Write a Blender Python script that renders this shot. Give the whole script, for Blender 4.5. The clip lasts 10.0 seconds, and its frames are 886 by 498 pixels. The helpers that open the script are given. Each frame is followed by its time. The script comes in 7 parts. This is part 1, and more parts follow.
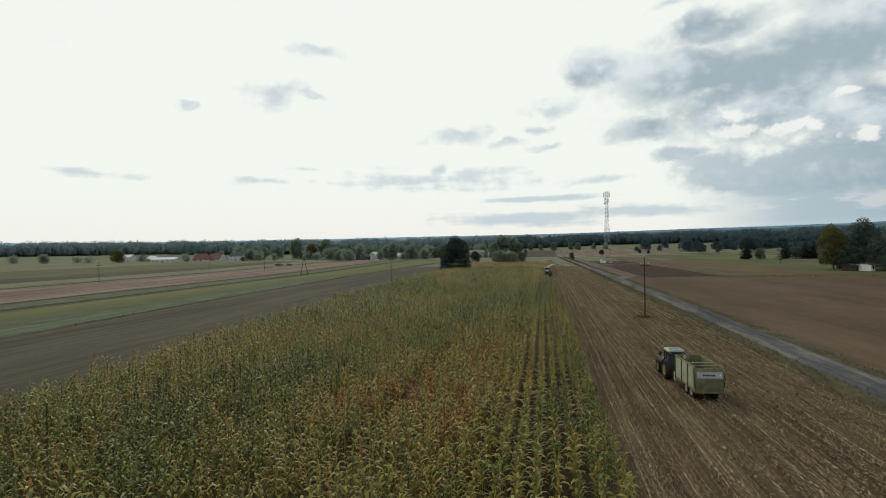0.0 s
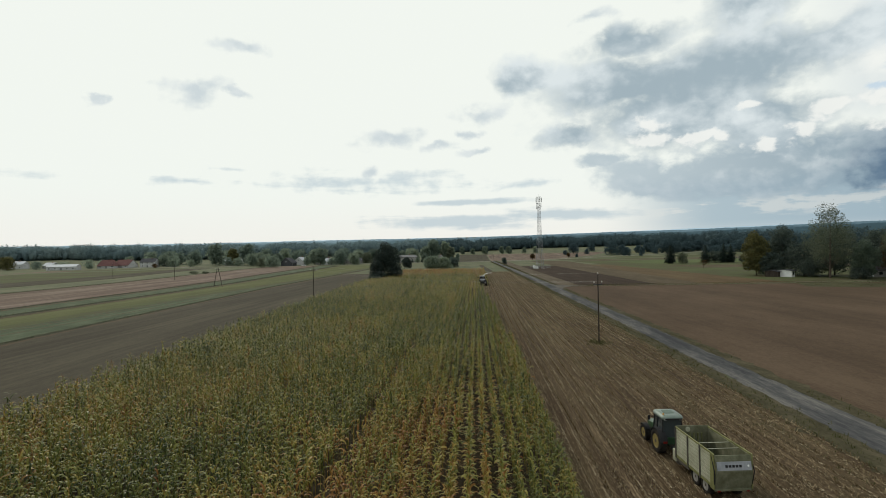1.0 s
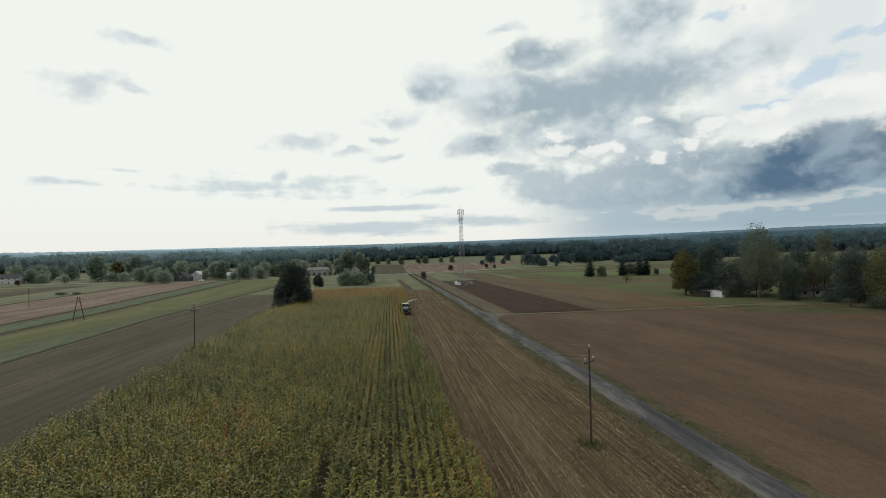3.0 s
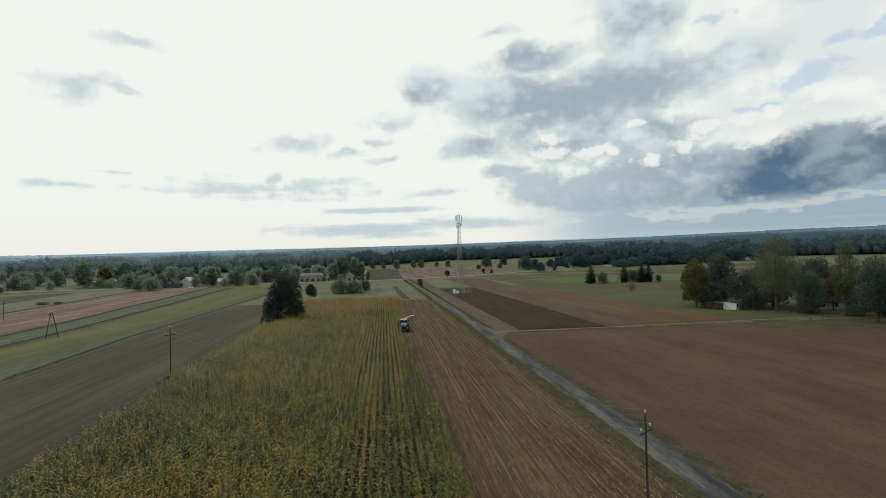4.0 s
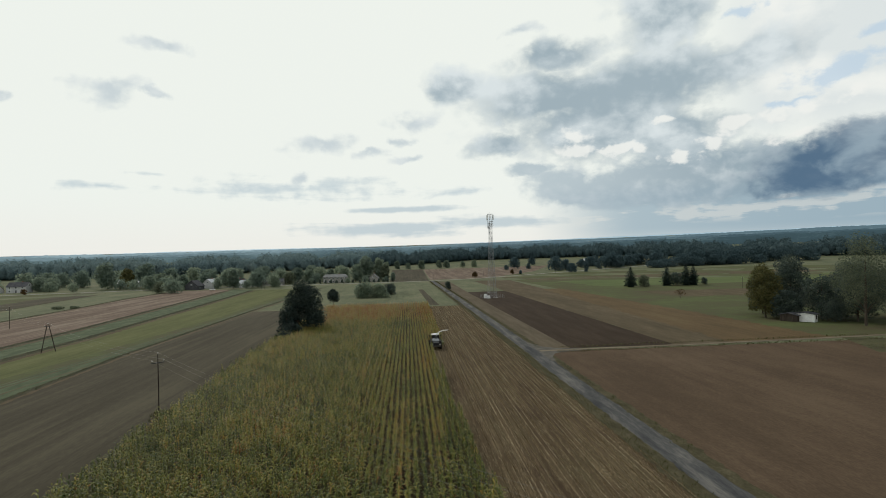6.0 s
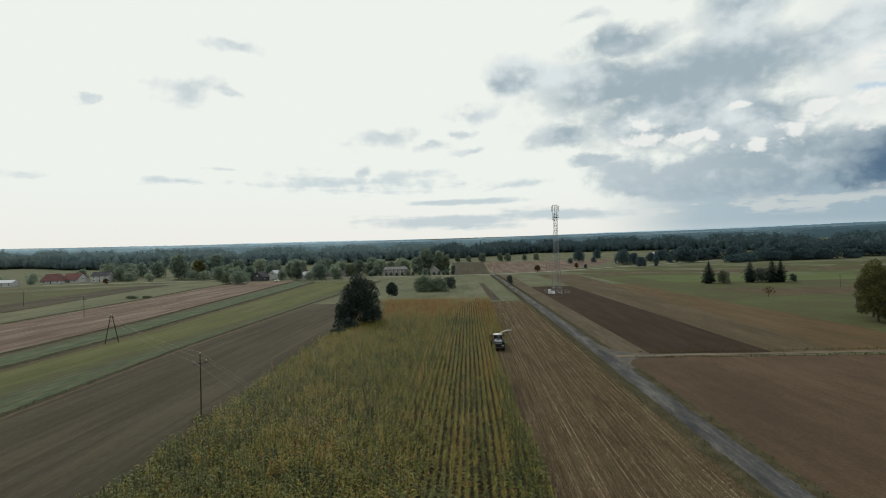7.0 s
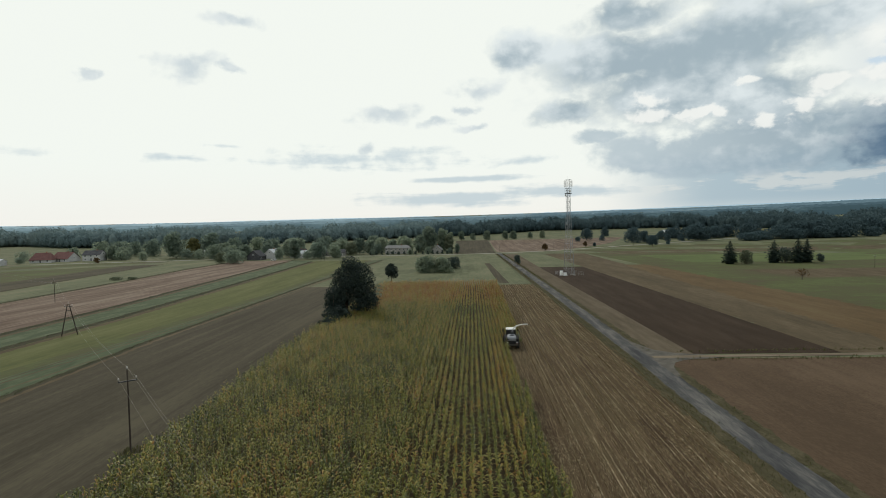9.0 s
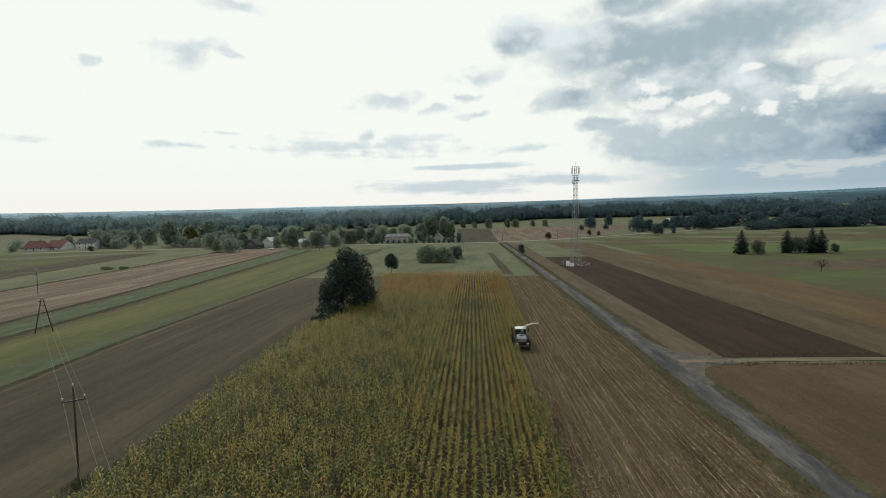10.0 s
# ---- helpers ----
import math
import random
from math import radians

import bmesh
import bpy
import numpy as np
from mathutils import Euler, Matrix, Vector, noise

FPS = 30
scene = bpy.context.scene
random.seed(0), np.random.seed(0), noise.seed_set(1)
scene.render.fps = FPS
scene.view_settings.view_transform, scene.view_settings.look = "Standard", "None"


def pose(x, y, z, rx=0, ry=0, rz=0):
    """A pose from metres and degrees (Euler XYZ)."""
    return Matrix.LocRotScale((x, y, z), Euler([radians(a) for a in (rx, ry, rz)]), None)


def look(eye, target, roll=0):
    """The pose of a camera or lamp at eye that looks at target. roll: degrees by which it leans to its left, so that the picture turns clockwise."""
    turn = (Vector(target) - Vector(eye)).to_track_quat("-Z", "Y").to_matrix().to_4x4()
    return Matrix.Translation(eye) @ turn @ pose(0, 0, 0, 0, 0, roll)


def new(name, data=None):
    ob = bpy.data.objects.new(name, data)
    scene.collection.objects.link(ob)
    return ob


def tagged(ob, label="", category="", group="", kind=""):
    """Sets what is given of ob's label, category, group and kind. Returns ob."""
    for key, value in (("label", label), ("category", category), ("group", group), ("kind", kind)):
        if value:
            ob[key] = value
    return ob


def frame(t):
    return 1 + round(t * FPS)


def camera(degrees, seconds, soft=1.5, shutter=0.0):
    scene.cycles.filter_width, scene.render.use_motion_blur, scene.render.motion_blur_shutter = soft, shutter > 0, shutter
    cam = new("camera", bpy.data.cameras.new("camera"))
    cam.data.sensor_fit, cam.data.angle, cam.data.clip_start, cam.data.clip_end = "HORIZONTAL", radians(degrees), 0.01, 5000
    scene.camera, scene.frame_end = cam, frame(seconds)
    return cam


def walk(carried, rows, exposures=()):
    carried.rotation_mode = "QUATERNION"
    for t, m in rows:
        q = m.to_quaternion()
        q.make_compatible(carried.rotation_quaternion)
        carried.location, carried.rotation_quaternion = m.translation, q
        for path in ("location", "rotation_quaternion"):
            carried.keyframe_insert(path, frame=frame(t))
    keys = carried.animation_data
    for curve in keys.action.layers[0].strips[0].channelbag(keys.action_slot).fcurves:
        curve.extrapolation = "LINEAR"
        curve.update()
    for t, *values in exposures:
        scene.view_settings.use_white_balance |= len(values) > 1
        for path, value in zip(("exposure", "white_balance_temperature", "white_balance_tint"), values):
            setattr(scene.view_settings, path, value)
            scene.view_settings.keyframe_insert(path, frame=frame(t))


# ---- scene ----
cam = camera(79.0, 10.0, soft=0.6)
PATH = [
    (0, (4.951, -3.285, 10.265), (4.58, -1.32, 10.262), -0.9),
    (0.5, (4.378, 2.554, 11.165), (4.055, 4.528, 11.163), -1.0),
    (1, (3.525, 8.273, 12.05), (3.406, 10.27, 12.053), -1.1),
    (1.5, (2.78, 13.911, 13.167), (2.832, 15.91, 13.173), -1.2),
    (2, (2.198, 19.416, 14.437), (2.371, 21.409, 14.446), -1.3),
    (2.5, (1.733, 24.848, 15.732), (1.928, 26.839, 15.746), -1.3),
    (4, (0.805, 40.31, 19.957), (1.025, 42.298, 19.984), -1.4),
    (4.5, (0.593, 44.719, 20.942), (0.824, 46.705, 20.97), -1.4),
    (5, (0.475, 49.204, 21.327), (0.714, 51.19, 21.355), -1.5),
    (6.5, (-0.529, 63.723, 21.858), (-0.517, 65.723, 21.877), -1.3),
    (7, (-0.287, 68.376, 21.967), (-0.381, 70.374, 21.969), -1.2),
    (7.5, (-0.374, 72.801, 22.181), (-0.478, 74.798, 22.165), -1.3),
    (8, (-0.64, 77.199, 22.342), (-0.746, 79.196, 22.304), -1.2),
    (8.5, (-0.897, 81.811, 22.404), (-1.004, 83.808, 22.343), -1.1),
    (9, (-1.158, 86.394, 22.428), (-1.267, 88.39, 22.346), -1.2),
    (9.5, (-1.63, 90.934, 22.556), (-1.741, 92.928, 22.45), -1.1),
    (10, (-2.074, 95.391, 22.712), (-2.187, 97.383, 22.585), -1.1),
]
walk(cam, [(t, look(eye, target, roll)) for t, eye, target, roll in PATH], [(0, 0.0), (4, -0.04), (8, -0.06), (9.2, 0.03), (10, 0.05)])

# ---- world and light ----
SUN_AZ, SUN_EL = -32.0, 38.0


def make_world():
    w = bpy.data.worlds.new("sky")
    scene.world = w
    w.use_nodes = True
    nt = w.node_tree
    nt.nodes.clear()
    N, L = nt.nodes.new, nt.links.new

    def math_(op, a, b=None, c=None, clamp=False):
        n = N("ShaderNodeMath")
        n.operation = op
        n.use_clamp = clamp
        for i, v in enumerate((a, b, c)):
            if v is None:
                continue
            if isinstance(v, (int, float)):
                n.inputs[i].default_value = v
            else:
                L(v, n.inputs[i])
        return n.outputs[0]

    def ramp(v, lo, hi, a=0.0, b=1.0, smooth=True):
        n = N("ShaderNodeMapRange")
        n.interpolation_type = "SMOOTHSTEP" if smooth else "LINEAR"
        L(v, n.inputs["Value"])
        n.inputs["From Min"].default_value, n.inputs["From Max"].default_value = lo, hi
        n.inputs["To Min"].default_value, n.inputs["To Max"].default_value = a, b
        return n.outputs["Result"]

    def mix(f, a, b):
        n = N("ShaderNodeMix")
        n.data_type = "RGBA"
        if isinstance(f, (int, float)):
            n.inputs["Factor"].default_value = f
        else:
            L(f, n.inputs["Factor"])
        for s, v in ((6, a), (7, b)):
            if isinstance(v, tuple):
                n.inputs[s].default_value = (*v, 1)
            else:
                L(v, n.inputs[s])
        return n.outputs[2]

    tc = N("ShaderNodeTexCoord")
    sep = N("ShaderNodeSeparateXYZ")
    L(tc.outputs["Generated"], sep.inputs[0])
    x, y, z = sep.outputs
    az = math_("MULTIPLY", math_("ARCTAN2", x, y), 57.2958)
    el = math_("MULTIPLY", math_("ARCSINE", z), 57.2958)

    def noise_tex(vec, scale, detail, rough, offset=(0, 0, 0), stretch=(1, 1, 1), warp=0.0):
        m = N("ShaderNodeMapping")
        m.inputs["Location"].default_value = offset
        m.inputs["Scale"].default_value = stretch
        L(vec, m.inputs["Vector"])
        n = N("ShaderNodeTexNoise")
        n.inputs["Scale"].default_value = scale
        n.inputs["Detail"].default_value = detail
        n.inputs["Roughness"].default_value = rough
        n.inputs["Distortion"].default_value = warp
        L(m.outputs[0], n.inputs["Vector"])
        return n.outputs["Fac"]

    flat = N("ShaderNodeCombineXYZ")
    L(az, flat.inputs[0]), L(el, flat.inputs[1])
    puff = noise_tex(flat.outputs[0], 0.13, 6, 0.50, (5.0, 2.0, 0), (0.85, 1.25, 1), 0.3)
    fine = noise_tex(flat.outputs[0], 0.34, 6, 0.52, (1.0, 7.0, 3), (0.85, 1.2, 1), 0.3)
    crisp = noise_tex(flat.outputs[0], 0.80, 5, 0.50, (3.0, 5.0, 1), (0.85, 1.15, 1), 0.2)
    streak = noise_tex(flat.outputs[0], 0.2, 7, 0.55, (0, 3.0, 9.0), (0.55, 4.0, 1), 0.3)

    def blob(a0, e0, ra, re, tilt=0.0):
        """1 in the middle of an ellipse of directions, 0 at its rim"""
        da = math_("SUBTRACT", az, a0)
        de = math_("SUBTRACT", math_("SUBTRACT", el, e0), math_("MULTIPLY", da, tilt))
        q = math_("ADD", math_("POWER", math_("DIVIDE", da, ra), 2.0), math_("POWER", math_("DIVIDE", de, re), 2.0))
        return math_("SUBTRACT", 1.0, math_("SQRT", q))

    def union(rows):
        out = None
        for q in rows:
            out = blob(*q) if out is None else math_("MAXIMUM", out, blob(*q))
        return out

    def noisy(v, n, k):
        return math_("ADD", v, math_("MULTIPLY", math_("SUBTRACT", n, 0.5), k))

    # the same directions pushed about by noise, so that outlines billow
    wob_a = math_("SUBTRACT", noise_tex(flat.outputs[0], 0.20, 7, 0.56, (11, 3, 2), (1, 1.2, 1)), 0.5)
    wob_e = math_("SUBTRACT", noise_tex(flat.outputs[0], 0.24, 7, 0.57, (4, 13, 7), (0.8, 1.1, 1)), 0.5)
    saved_az, saved_el = az, el
    az = math_("ADD", az, math_("MULTIPLY", wob_a, 6.5))
    el = math_("ADD", el, math_("MULTIPLY", wob_e, 3.6))
    # soft grey upper bank, with a knob on its sunward end and a tail that climbs away
    upper = union(((24.5, 16.0, 11.0, 3.9, 0.04), (15.5, 15.8, 9.5, 3.3, 0.0), (5.8, 17.4, 3.9, 2.0, 0.0), (26.5, 22.0, 5.5, 4.0, 0.1), (16.0, 19.6, 5.5, 2.0, 0.1),
                   (10.0, 11.5, 3.4, 1.5, 0.1), (33.0, 16.6, 7.0, 2.2, 0.30), (28.0, 10.0, 5.0, 2.4, 0.0), (21.0, 12.4, 12.0, 3.4, 0.0), (48.0, 22.5, 9.0, 2.2, 0.1), (26.0, 11.6, 10.0, 2.2, 0.0), (64.0, 17.0, 16.0, 9.0, 0.0)))
    # level shelf below, and the deep blue shower cloud at its far end
    shelf = union(((17.5, 6.9, 6.5, 2.3, -0.04), (25.0, 6.6, 11.0, 2.9, 0.0), (34.0, 7.0, 10.0, 3.3, 0.0), (13.0, 8.6, 3.4, 1.2, 0.0)))
    shower = union(((40.5, 7.0, 8.0, 3.7, 0.16), (47.0, 7.9, 11.0, 3.5, 0.10)))
    bright = union(((17.6, 10.8, 3.8, 1.5, 0.0), (22.0, 10.1, 1.6, 0.7, 0.0), (24.6, 9.7, 1.7, 0.8, 0.0), (27.2, 8.6, 1.8, 0.9, 0.0), (31.0, 9.6, 2.6, 1.1, 0.1), (34.0, 11.6, 4.2, 1.5, 0.15),
                    (41.5, 12.9, 7.0, 1.3, 0.12), (26.5, 12.6, 2.2, 0.5, 0.0), (37.0, 9.9, 2.0, 0.8, 0.2)))
    clear = union(((40.5, 14.9, 4.5, 1.3, 0.05), (37.0, 13.4, 2.6, 0.5, 0.05), (33.6, 21.4, 2.2, 0.7, 0.1), (46.0, 17.5, 4.0, 0.8, 0.1)))
    small = union(((-27.7, 15.4, 3.8, 1.8, 0.05), (-24.0, 15.5, 1.5, 0.7, 0.0), (-23.9, 20.1, 3.3, 0.9, -0.05), (-8.6, 11.5, 5.4, 1.3, 0.08), (0.8, 14.1, 3.0, 1.3, 0.1),
                   (-0.6, 12.3, 1.7, 0.6, 0.05), (-2.8, 10.7, 2.3, 0.7, 0.16), (0.7, 10.3, 2.1, 0.6, 0.1), (12.6, 22.3, 2.8, 0.9, 0.1), (-11.0, 8.3, 1.5, 0.9, 0.0), (-35.5, 13.6, 0.8, 0.8, 0.0)))
    core = union(((5.8, 17.4, 3.2, 1.7, 0.0), (19.0, 15.2, 9.0, 2.4, 0.03), (26.0, 17.0, 6.0, 2.4, 0.0), (26.5, 22.5, 3.5, 2.5, 0.0)))
    az, el = saved_az, saved_el
    # unseen grey cover overhead, added to hold down the light on the ground
    over = ramp(el, 26.0, 44.0, -0.5, 0.7)
    d_upper = ramp(noisy(noisy(noisy(math_("MAXIMUM", upper, over), puff, 1.1), fine, 1.0), crisp, 0.5), -0.22, 0.50)
    d_shelf = ramp(noisy(noisy(shelf, fine, 1.1), crisp, 0.6), -0.08, 0.46)
    d_shower = ramp(noisy(noisy(shower, fine, 1.0), crisp, 0.6), -0.04, 0.44)
    foot_el = math_("ADD", math_("ADD", el, math_("MULTIPLY", wob_e, 1.2)), math_("MULTIPLY", math_("SUBTRACT", streak, 0.5), 1.2))
    foot = ramp(math_("SUBTRACT", foot_el, ramp(az, 38.0, 47.0, 0.0, 1.1)), 3.95, 4.55)
    d_shelf = math_("MULTIPLY", d_shelf, foot)
    d_shower = math_("MULTIPLY", d_shower, foot)
    d_small = ramp(noisy(noisy(small, fine, 1.2), crisp, 0.9), 0.0, 0.80)
    # long thin bands low over the horizon
    band = union(((-12.0, 7.2, 17.0, 1.3, 0.0), (-28.6, 7.1, 3.4, 0.45, -0.03), (-24.4, 8.3, 2.0, 0.35, 0.0), (5.0, 6.7, 5.0, 0.7, 0.02), (-44.0, 7.2, 6.0, 0.5, -0.03)))
    d_band = ramp(noisy(noisy(noisy(band, streak, 2.0), fine, 1.8), crisp, 1.2), 0.0, 0.95)
    low_band = union(((-1.0, 5.0, 8.5, 0.42, 0.015), (-2.0, 2.9, 12.0, 0.9, 0.0), (9.0, 3.5, 8.0, 0.9, 0.0)))
    d_low = ramp(noisy(noisy(low_band, streak, 2.2), crisp, 0.7), 0.0, 0.75)

    nish = N("ShaderNodeTexSky")
    nish.sky_type = "NISHITA"
    nish.sun_disc = False
    nish.sun_elevation, nish.sun_rotation = radians(SUN_EL), radians(SUN_AZ)
    nish.air_density, nish.dust_density, nish.ozone_density = 1.0, 2.0, 1.0
    blue = N("ShaderNodeVectorMath")
    blue.operation = "SCALE"
    L(nish.outputs[0], blue.inputs[0])
    blue.inputs["Scale"].default_value = 0.1

    # bright veil of thin high cloud, warmer low down
    col = mix(ramp(el, 0.0, 7.0), (0.885, 0.880, 0.825), (0.885, 0.925, 0.872))
    # grey-blue distance under the bank
    low = math_("MULTIPLY", math_("MULTIPLY", ramp(az, 12.0, 24.0), ramp(el, 7.0, 5.2)), ramp(el, 0.2, 2.4, 0.55, 1.0))
    col = mix(math_("MULTIPLY", low, 0.92), col, mix(ramp(az, 16.0, 44.0), (0.40, 0.51, 0.57), (0.29, 0.41, 0.49)))
    col = mix(math_("MULTIPLY", d_low, 0.80), col, (0.50, 0.60, 0.65))
    strips = math_("MULTIPLY", math_("MULTIPLY", ramp(az, 15.0, 22.0), ramp(noisy(streak, crisp, 0.3), 0.50, 0.60)), math_("MULTIPLY", ramp(el, 2.3, 3.1), ramp(el, 5.6, 4.4)))
    col = mix(math_("MULTIPLY", strips, 0.38), col, (0.86, 0.835, 0.76))
    # the upper bank: thin parts pale, thick parts grey, with streaks
    hole = math_("MULTIPLY", ramp(noisy(noisy(clear, crisp, 1.8), fine, 1.2), 0.08, 0.75), 0.7)
    far_white = math_("MULTIPLY", ramp(az, 30.0, 36.0), ramp(el, 9.0, 12.0))
    col = mix(math_("MULTIPLY", far_white, 0.6), col, mix(ramp(puff, 0.40, 0.62), (0.66, 0.72, 0.75), (0.90, 0.91, 0.88)))
    core = math_("ADD", ramp(noisy(core, fine, 0.5), -0.2, 0.7, 0.0, 0.17), -0.02)
    tone = ramp(math_("SUBTRACT", noisy(noisy(noisy(puff, fine, 0.6), crisp, 0.3), ramp(el, 14.0, 19.0), 0.10), core), 0.30, 0.74)
    grey = mix(tone, (0.315, 0.410, 0.470), (0.71, 0.78, 0.80))
    col = mix(math_("MULTIPLY", d_upper, 0.92), col, grey)
    col = mix(hole, col, mix(0.8, blue.outputs[0], (0.57, 0.73, 0.87)))
    shade = mix(ramp(az, 14.0, 36.0), (0.47, 0.56, 0.605), (0.27, 0.365, 0.43))
    shade = mix(ramp(noisy(fine, crisp, 0.4), 0.42, 0.74, 0.0, 0.8), shade, (0.60, 0.67, 0.70))
    shade = mix(math_("MULTIPLY", ramp(el, 7.5, 4.6), 0.45), shade, (0.33, 0.43, 0.50))
    col = mix(math_("MULTIPLY", d_shelf, 0.92), col, shade)
    deep = mix(ramp(noisy(fine, puff, 0.9), 0.36, 0.70), (0.080, 0.150, 0.240), (0.27, 0.365, 0.44))
    deep = mix(ramp(el, 8.5, 12.0, 0.0, 0.5), deep, (0.50, 0.57, 0.62))
    col = mix(math_("MULTIPLY", d_shower, 0.93), col, deep)
    # sunlit lumps along the seam
    lit = ramp(noisy(noisy(bright, fine, 1.5), crisp, 2.4), 0.22, 0.85)
    col = mix(math_("MULTIPLY", lit, 0.85), col, (0.90, 0.915, 0.875))
    col = mix(math_("MULTIPLY", d_small, 0.60), col, mix(ramp(fine, 0.4, 0.65), (0.43, 0.525, 0.60), (0.62, 0.69, 0.73)))
    col = mix(math_("MULTIPLY", d_band, 0.66), col, (0.47, 0.58, 0.645))
    bg = N("ShaderNodeBackground")
    L(col, bg.inputs["Color"])
    bg.inputs["Strength"].default_value = 1.0
    out = N("ShaderNodeOutputWorld")
    L(bg.outputs[0], out.inputs[0])


make_world()
sun = new("sun", bpy.data.lights.new("sun", "SUN"))
sun.data.energy, sun.data.angle, sun.data.color = 1.6, radians(6.0), (1.0, 0.93, 0.82)
_d = Vector((math.sin(radians(SUN_AZ)) * math.cos(radians(SUN_EL)), math.cos(radians(SUN_AZ)) * math.cos(radians(SUN_EL)), math.sin(radians(SUN_EL))))
sun.matrix_world = look(_d * 100, (0, 0, 0))


# ---- materials ----
def surface(name, colours, big=8.0, small=0.6, rough=0.9, bump=0.3, stretch=(1, 1, 1), metal=0.0, rand=0.0, island=0.0, speck=0.35, grain_size=None, spec=0.04, translucent=0.0, lines=0.0, mottle=0.0):
    """Noise at two sizes (metres) picks between the colours; lines, mottle: tillage marks and patchy growth; rand: spread from object to object; island: from piece to piece."""
    m = bpy.data.materials.new(name)
    m.use_nodes = True
    nt = m.node_tree
    N, L = nt.nodes.new, nt.links.new
    b = nt.nodes["Principled BSDF"]
    tc = N("ShaderNodeTexCoord")
    mp = N("ShaderNodeMapping")
    mp.inputs["Scale"].default_value = stretch
    L(tc.outputs["Object"], mp.inputs["Vector"])

    def tex(size, detail, rough_=0.6):
        n = N("ShaderNodeTexNoise")
        n.inputs["Scale"].default_value = 1.0 / size
        n.inputs["Detail"].default_value = detail
        n.inputs["Roughness"].default_value = rough_
        L(mp.outputs[0], n.inputs["Vector"])
        return n.outputs["Fac"]

    f1, f2 = tex(big, 5), tex(small, 4, 0.7)
    add = N("ShaderNodeMath")
    add.operation = "MULTIPLY_ADD"
    L(f2, add.inputs[0])
    add.inputs[1].default_value = speck
    sub = N("ShaderNodeMath")
    sub.operation = "MULTIPLY_ADD"
    L(f1, sub.inputs[0])
    sub.inputs[1].default_value = 1.0
    sub.inputs[2].default_value = -speck * 0.5
    L(sub.outputs[0], add.inputs[2])
    val = add.outputs[0]

    def plus(v, src, k, mid):
        r = N("ShaderNodeMath")
        r.operation = "MULTIPLY_ADD"
        L(src, r.inputs[0])
        r.inputs[1].default_value = k
        r2 = N("ShaderNodeMath")
        r2.operation = "ADD"
        L(v, r2.inputs[0])
        r2.inputs[1].default_value = -k * mid
        L(r2.outputs[0], r.inputs[2])
        return r.outputs[0]

    if mottle:
        val = plus(val, tex(3.2, 6, 0.72), mottle, 0.5)
    if lines:
        # long thin marks left by tillage, running along y
        for sx, sy, k in ((1.1, 0.012, 1.0), (0.35, 0.004, 0.8)):
            m2 = N("ShaderNodeMapping")
            m2.inputs["Scale"].default_value = (sx, sy, 0)
            L(tc.outputs["Object"], m2.inputs["Vector"])
            n2 = N("ShaderNodeTexNoise")
            n2.inputs["Scale"].default_value = 1.0
            n2.inputs["Detail"].default_value = 2.0
            L(m2.outputs[0], n2.inputs["Vector"])
            val = plus(val, n2.outputs["Fac"], lines * k, 0.5)
    for amount, kind in ((rand, "o"), (island, "i")):
        if amount:
            src = N("ShaderNodeObjectInfo").outputs["Random"] if kind == "o" else N("ShaderNodeNewGeometry").outputs["Random Per Island"]
            r = N("ShaderNodeMath")
            r.operation = "MULTIPLY_ADD"
            L(src, r.inputs[0])
            r.inputs[1].default_value = amount
            r2 = N("ShaderNodeMath")
            r2.operation = "ADD"
            L(val, r2.inputs[0])
            r2.inputs[1].default_value = -amount * 0.5
            L(r2.outputs[0], r.inputs[2])
            val = r.outputs[0]
    cr = N("ShaderNodeValToRGB")
    e = cr.color_ramp.elements
    n = len(colours)
    while len(e) < n:
        e.new(0.5)
    for i, c in enumerate(colours):
        e[i].position = 0.28 + 0.44 * i / max(1, n - 1)
        e[i].color = (*c, 1)
    L(val, cr.inputs[0])
    L(cr.outputs[0], b.inputs["Base Color"])
    b.inputs["Roughness"].default_value = rough
    b.inputs["Metallic"].default_value = metal
    b.inputs["Specular IOR Level"].default_value = spec
    if bump:
        bp = N("ShaderNodeBump")
        bp.inputs["Strength"].default_value = bump
        bp.inputs["Distance"].default_value = grain_size or small * 0.3
        L(f2, bp.inputs["Height"])
        L(bp.outputs[0], b.inputs["Normal"])
    if translucent:
        t = N("ShaderNodeBsdfTranslucent")
        L(cr.outputs[0], t.inputs["Color"])
        mx = N("ShaderNodeMixShader")
        mx.inputs[0].default_value = translucent
        L(b.outputs[0], mx.inputs[1]), L(t.outputs[0], mx.inputs[2])
        L(mx.outputs[0], nt.nodes["Material Output"].inputs["Surface"])
    return m


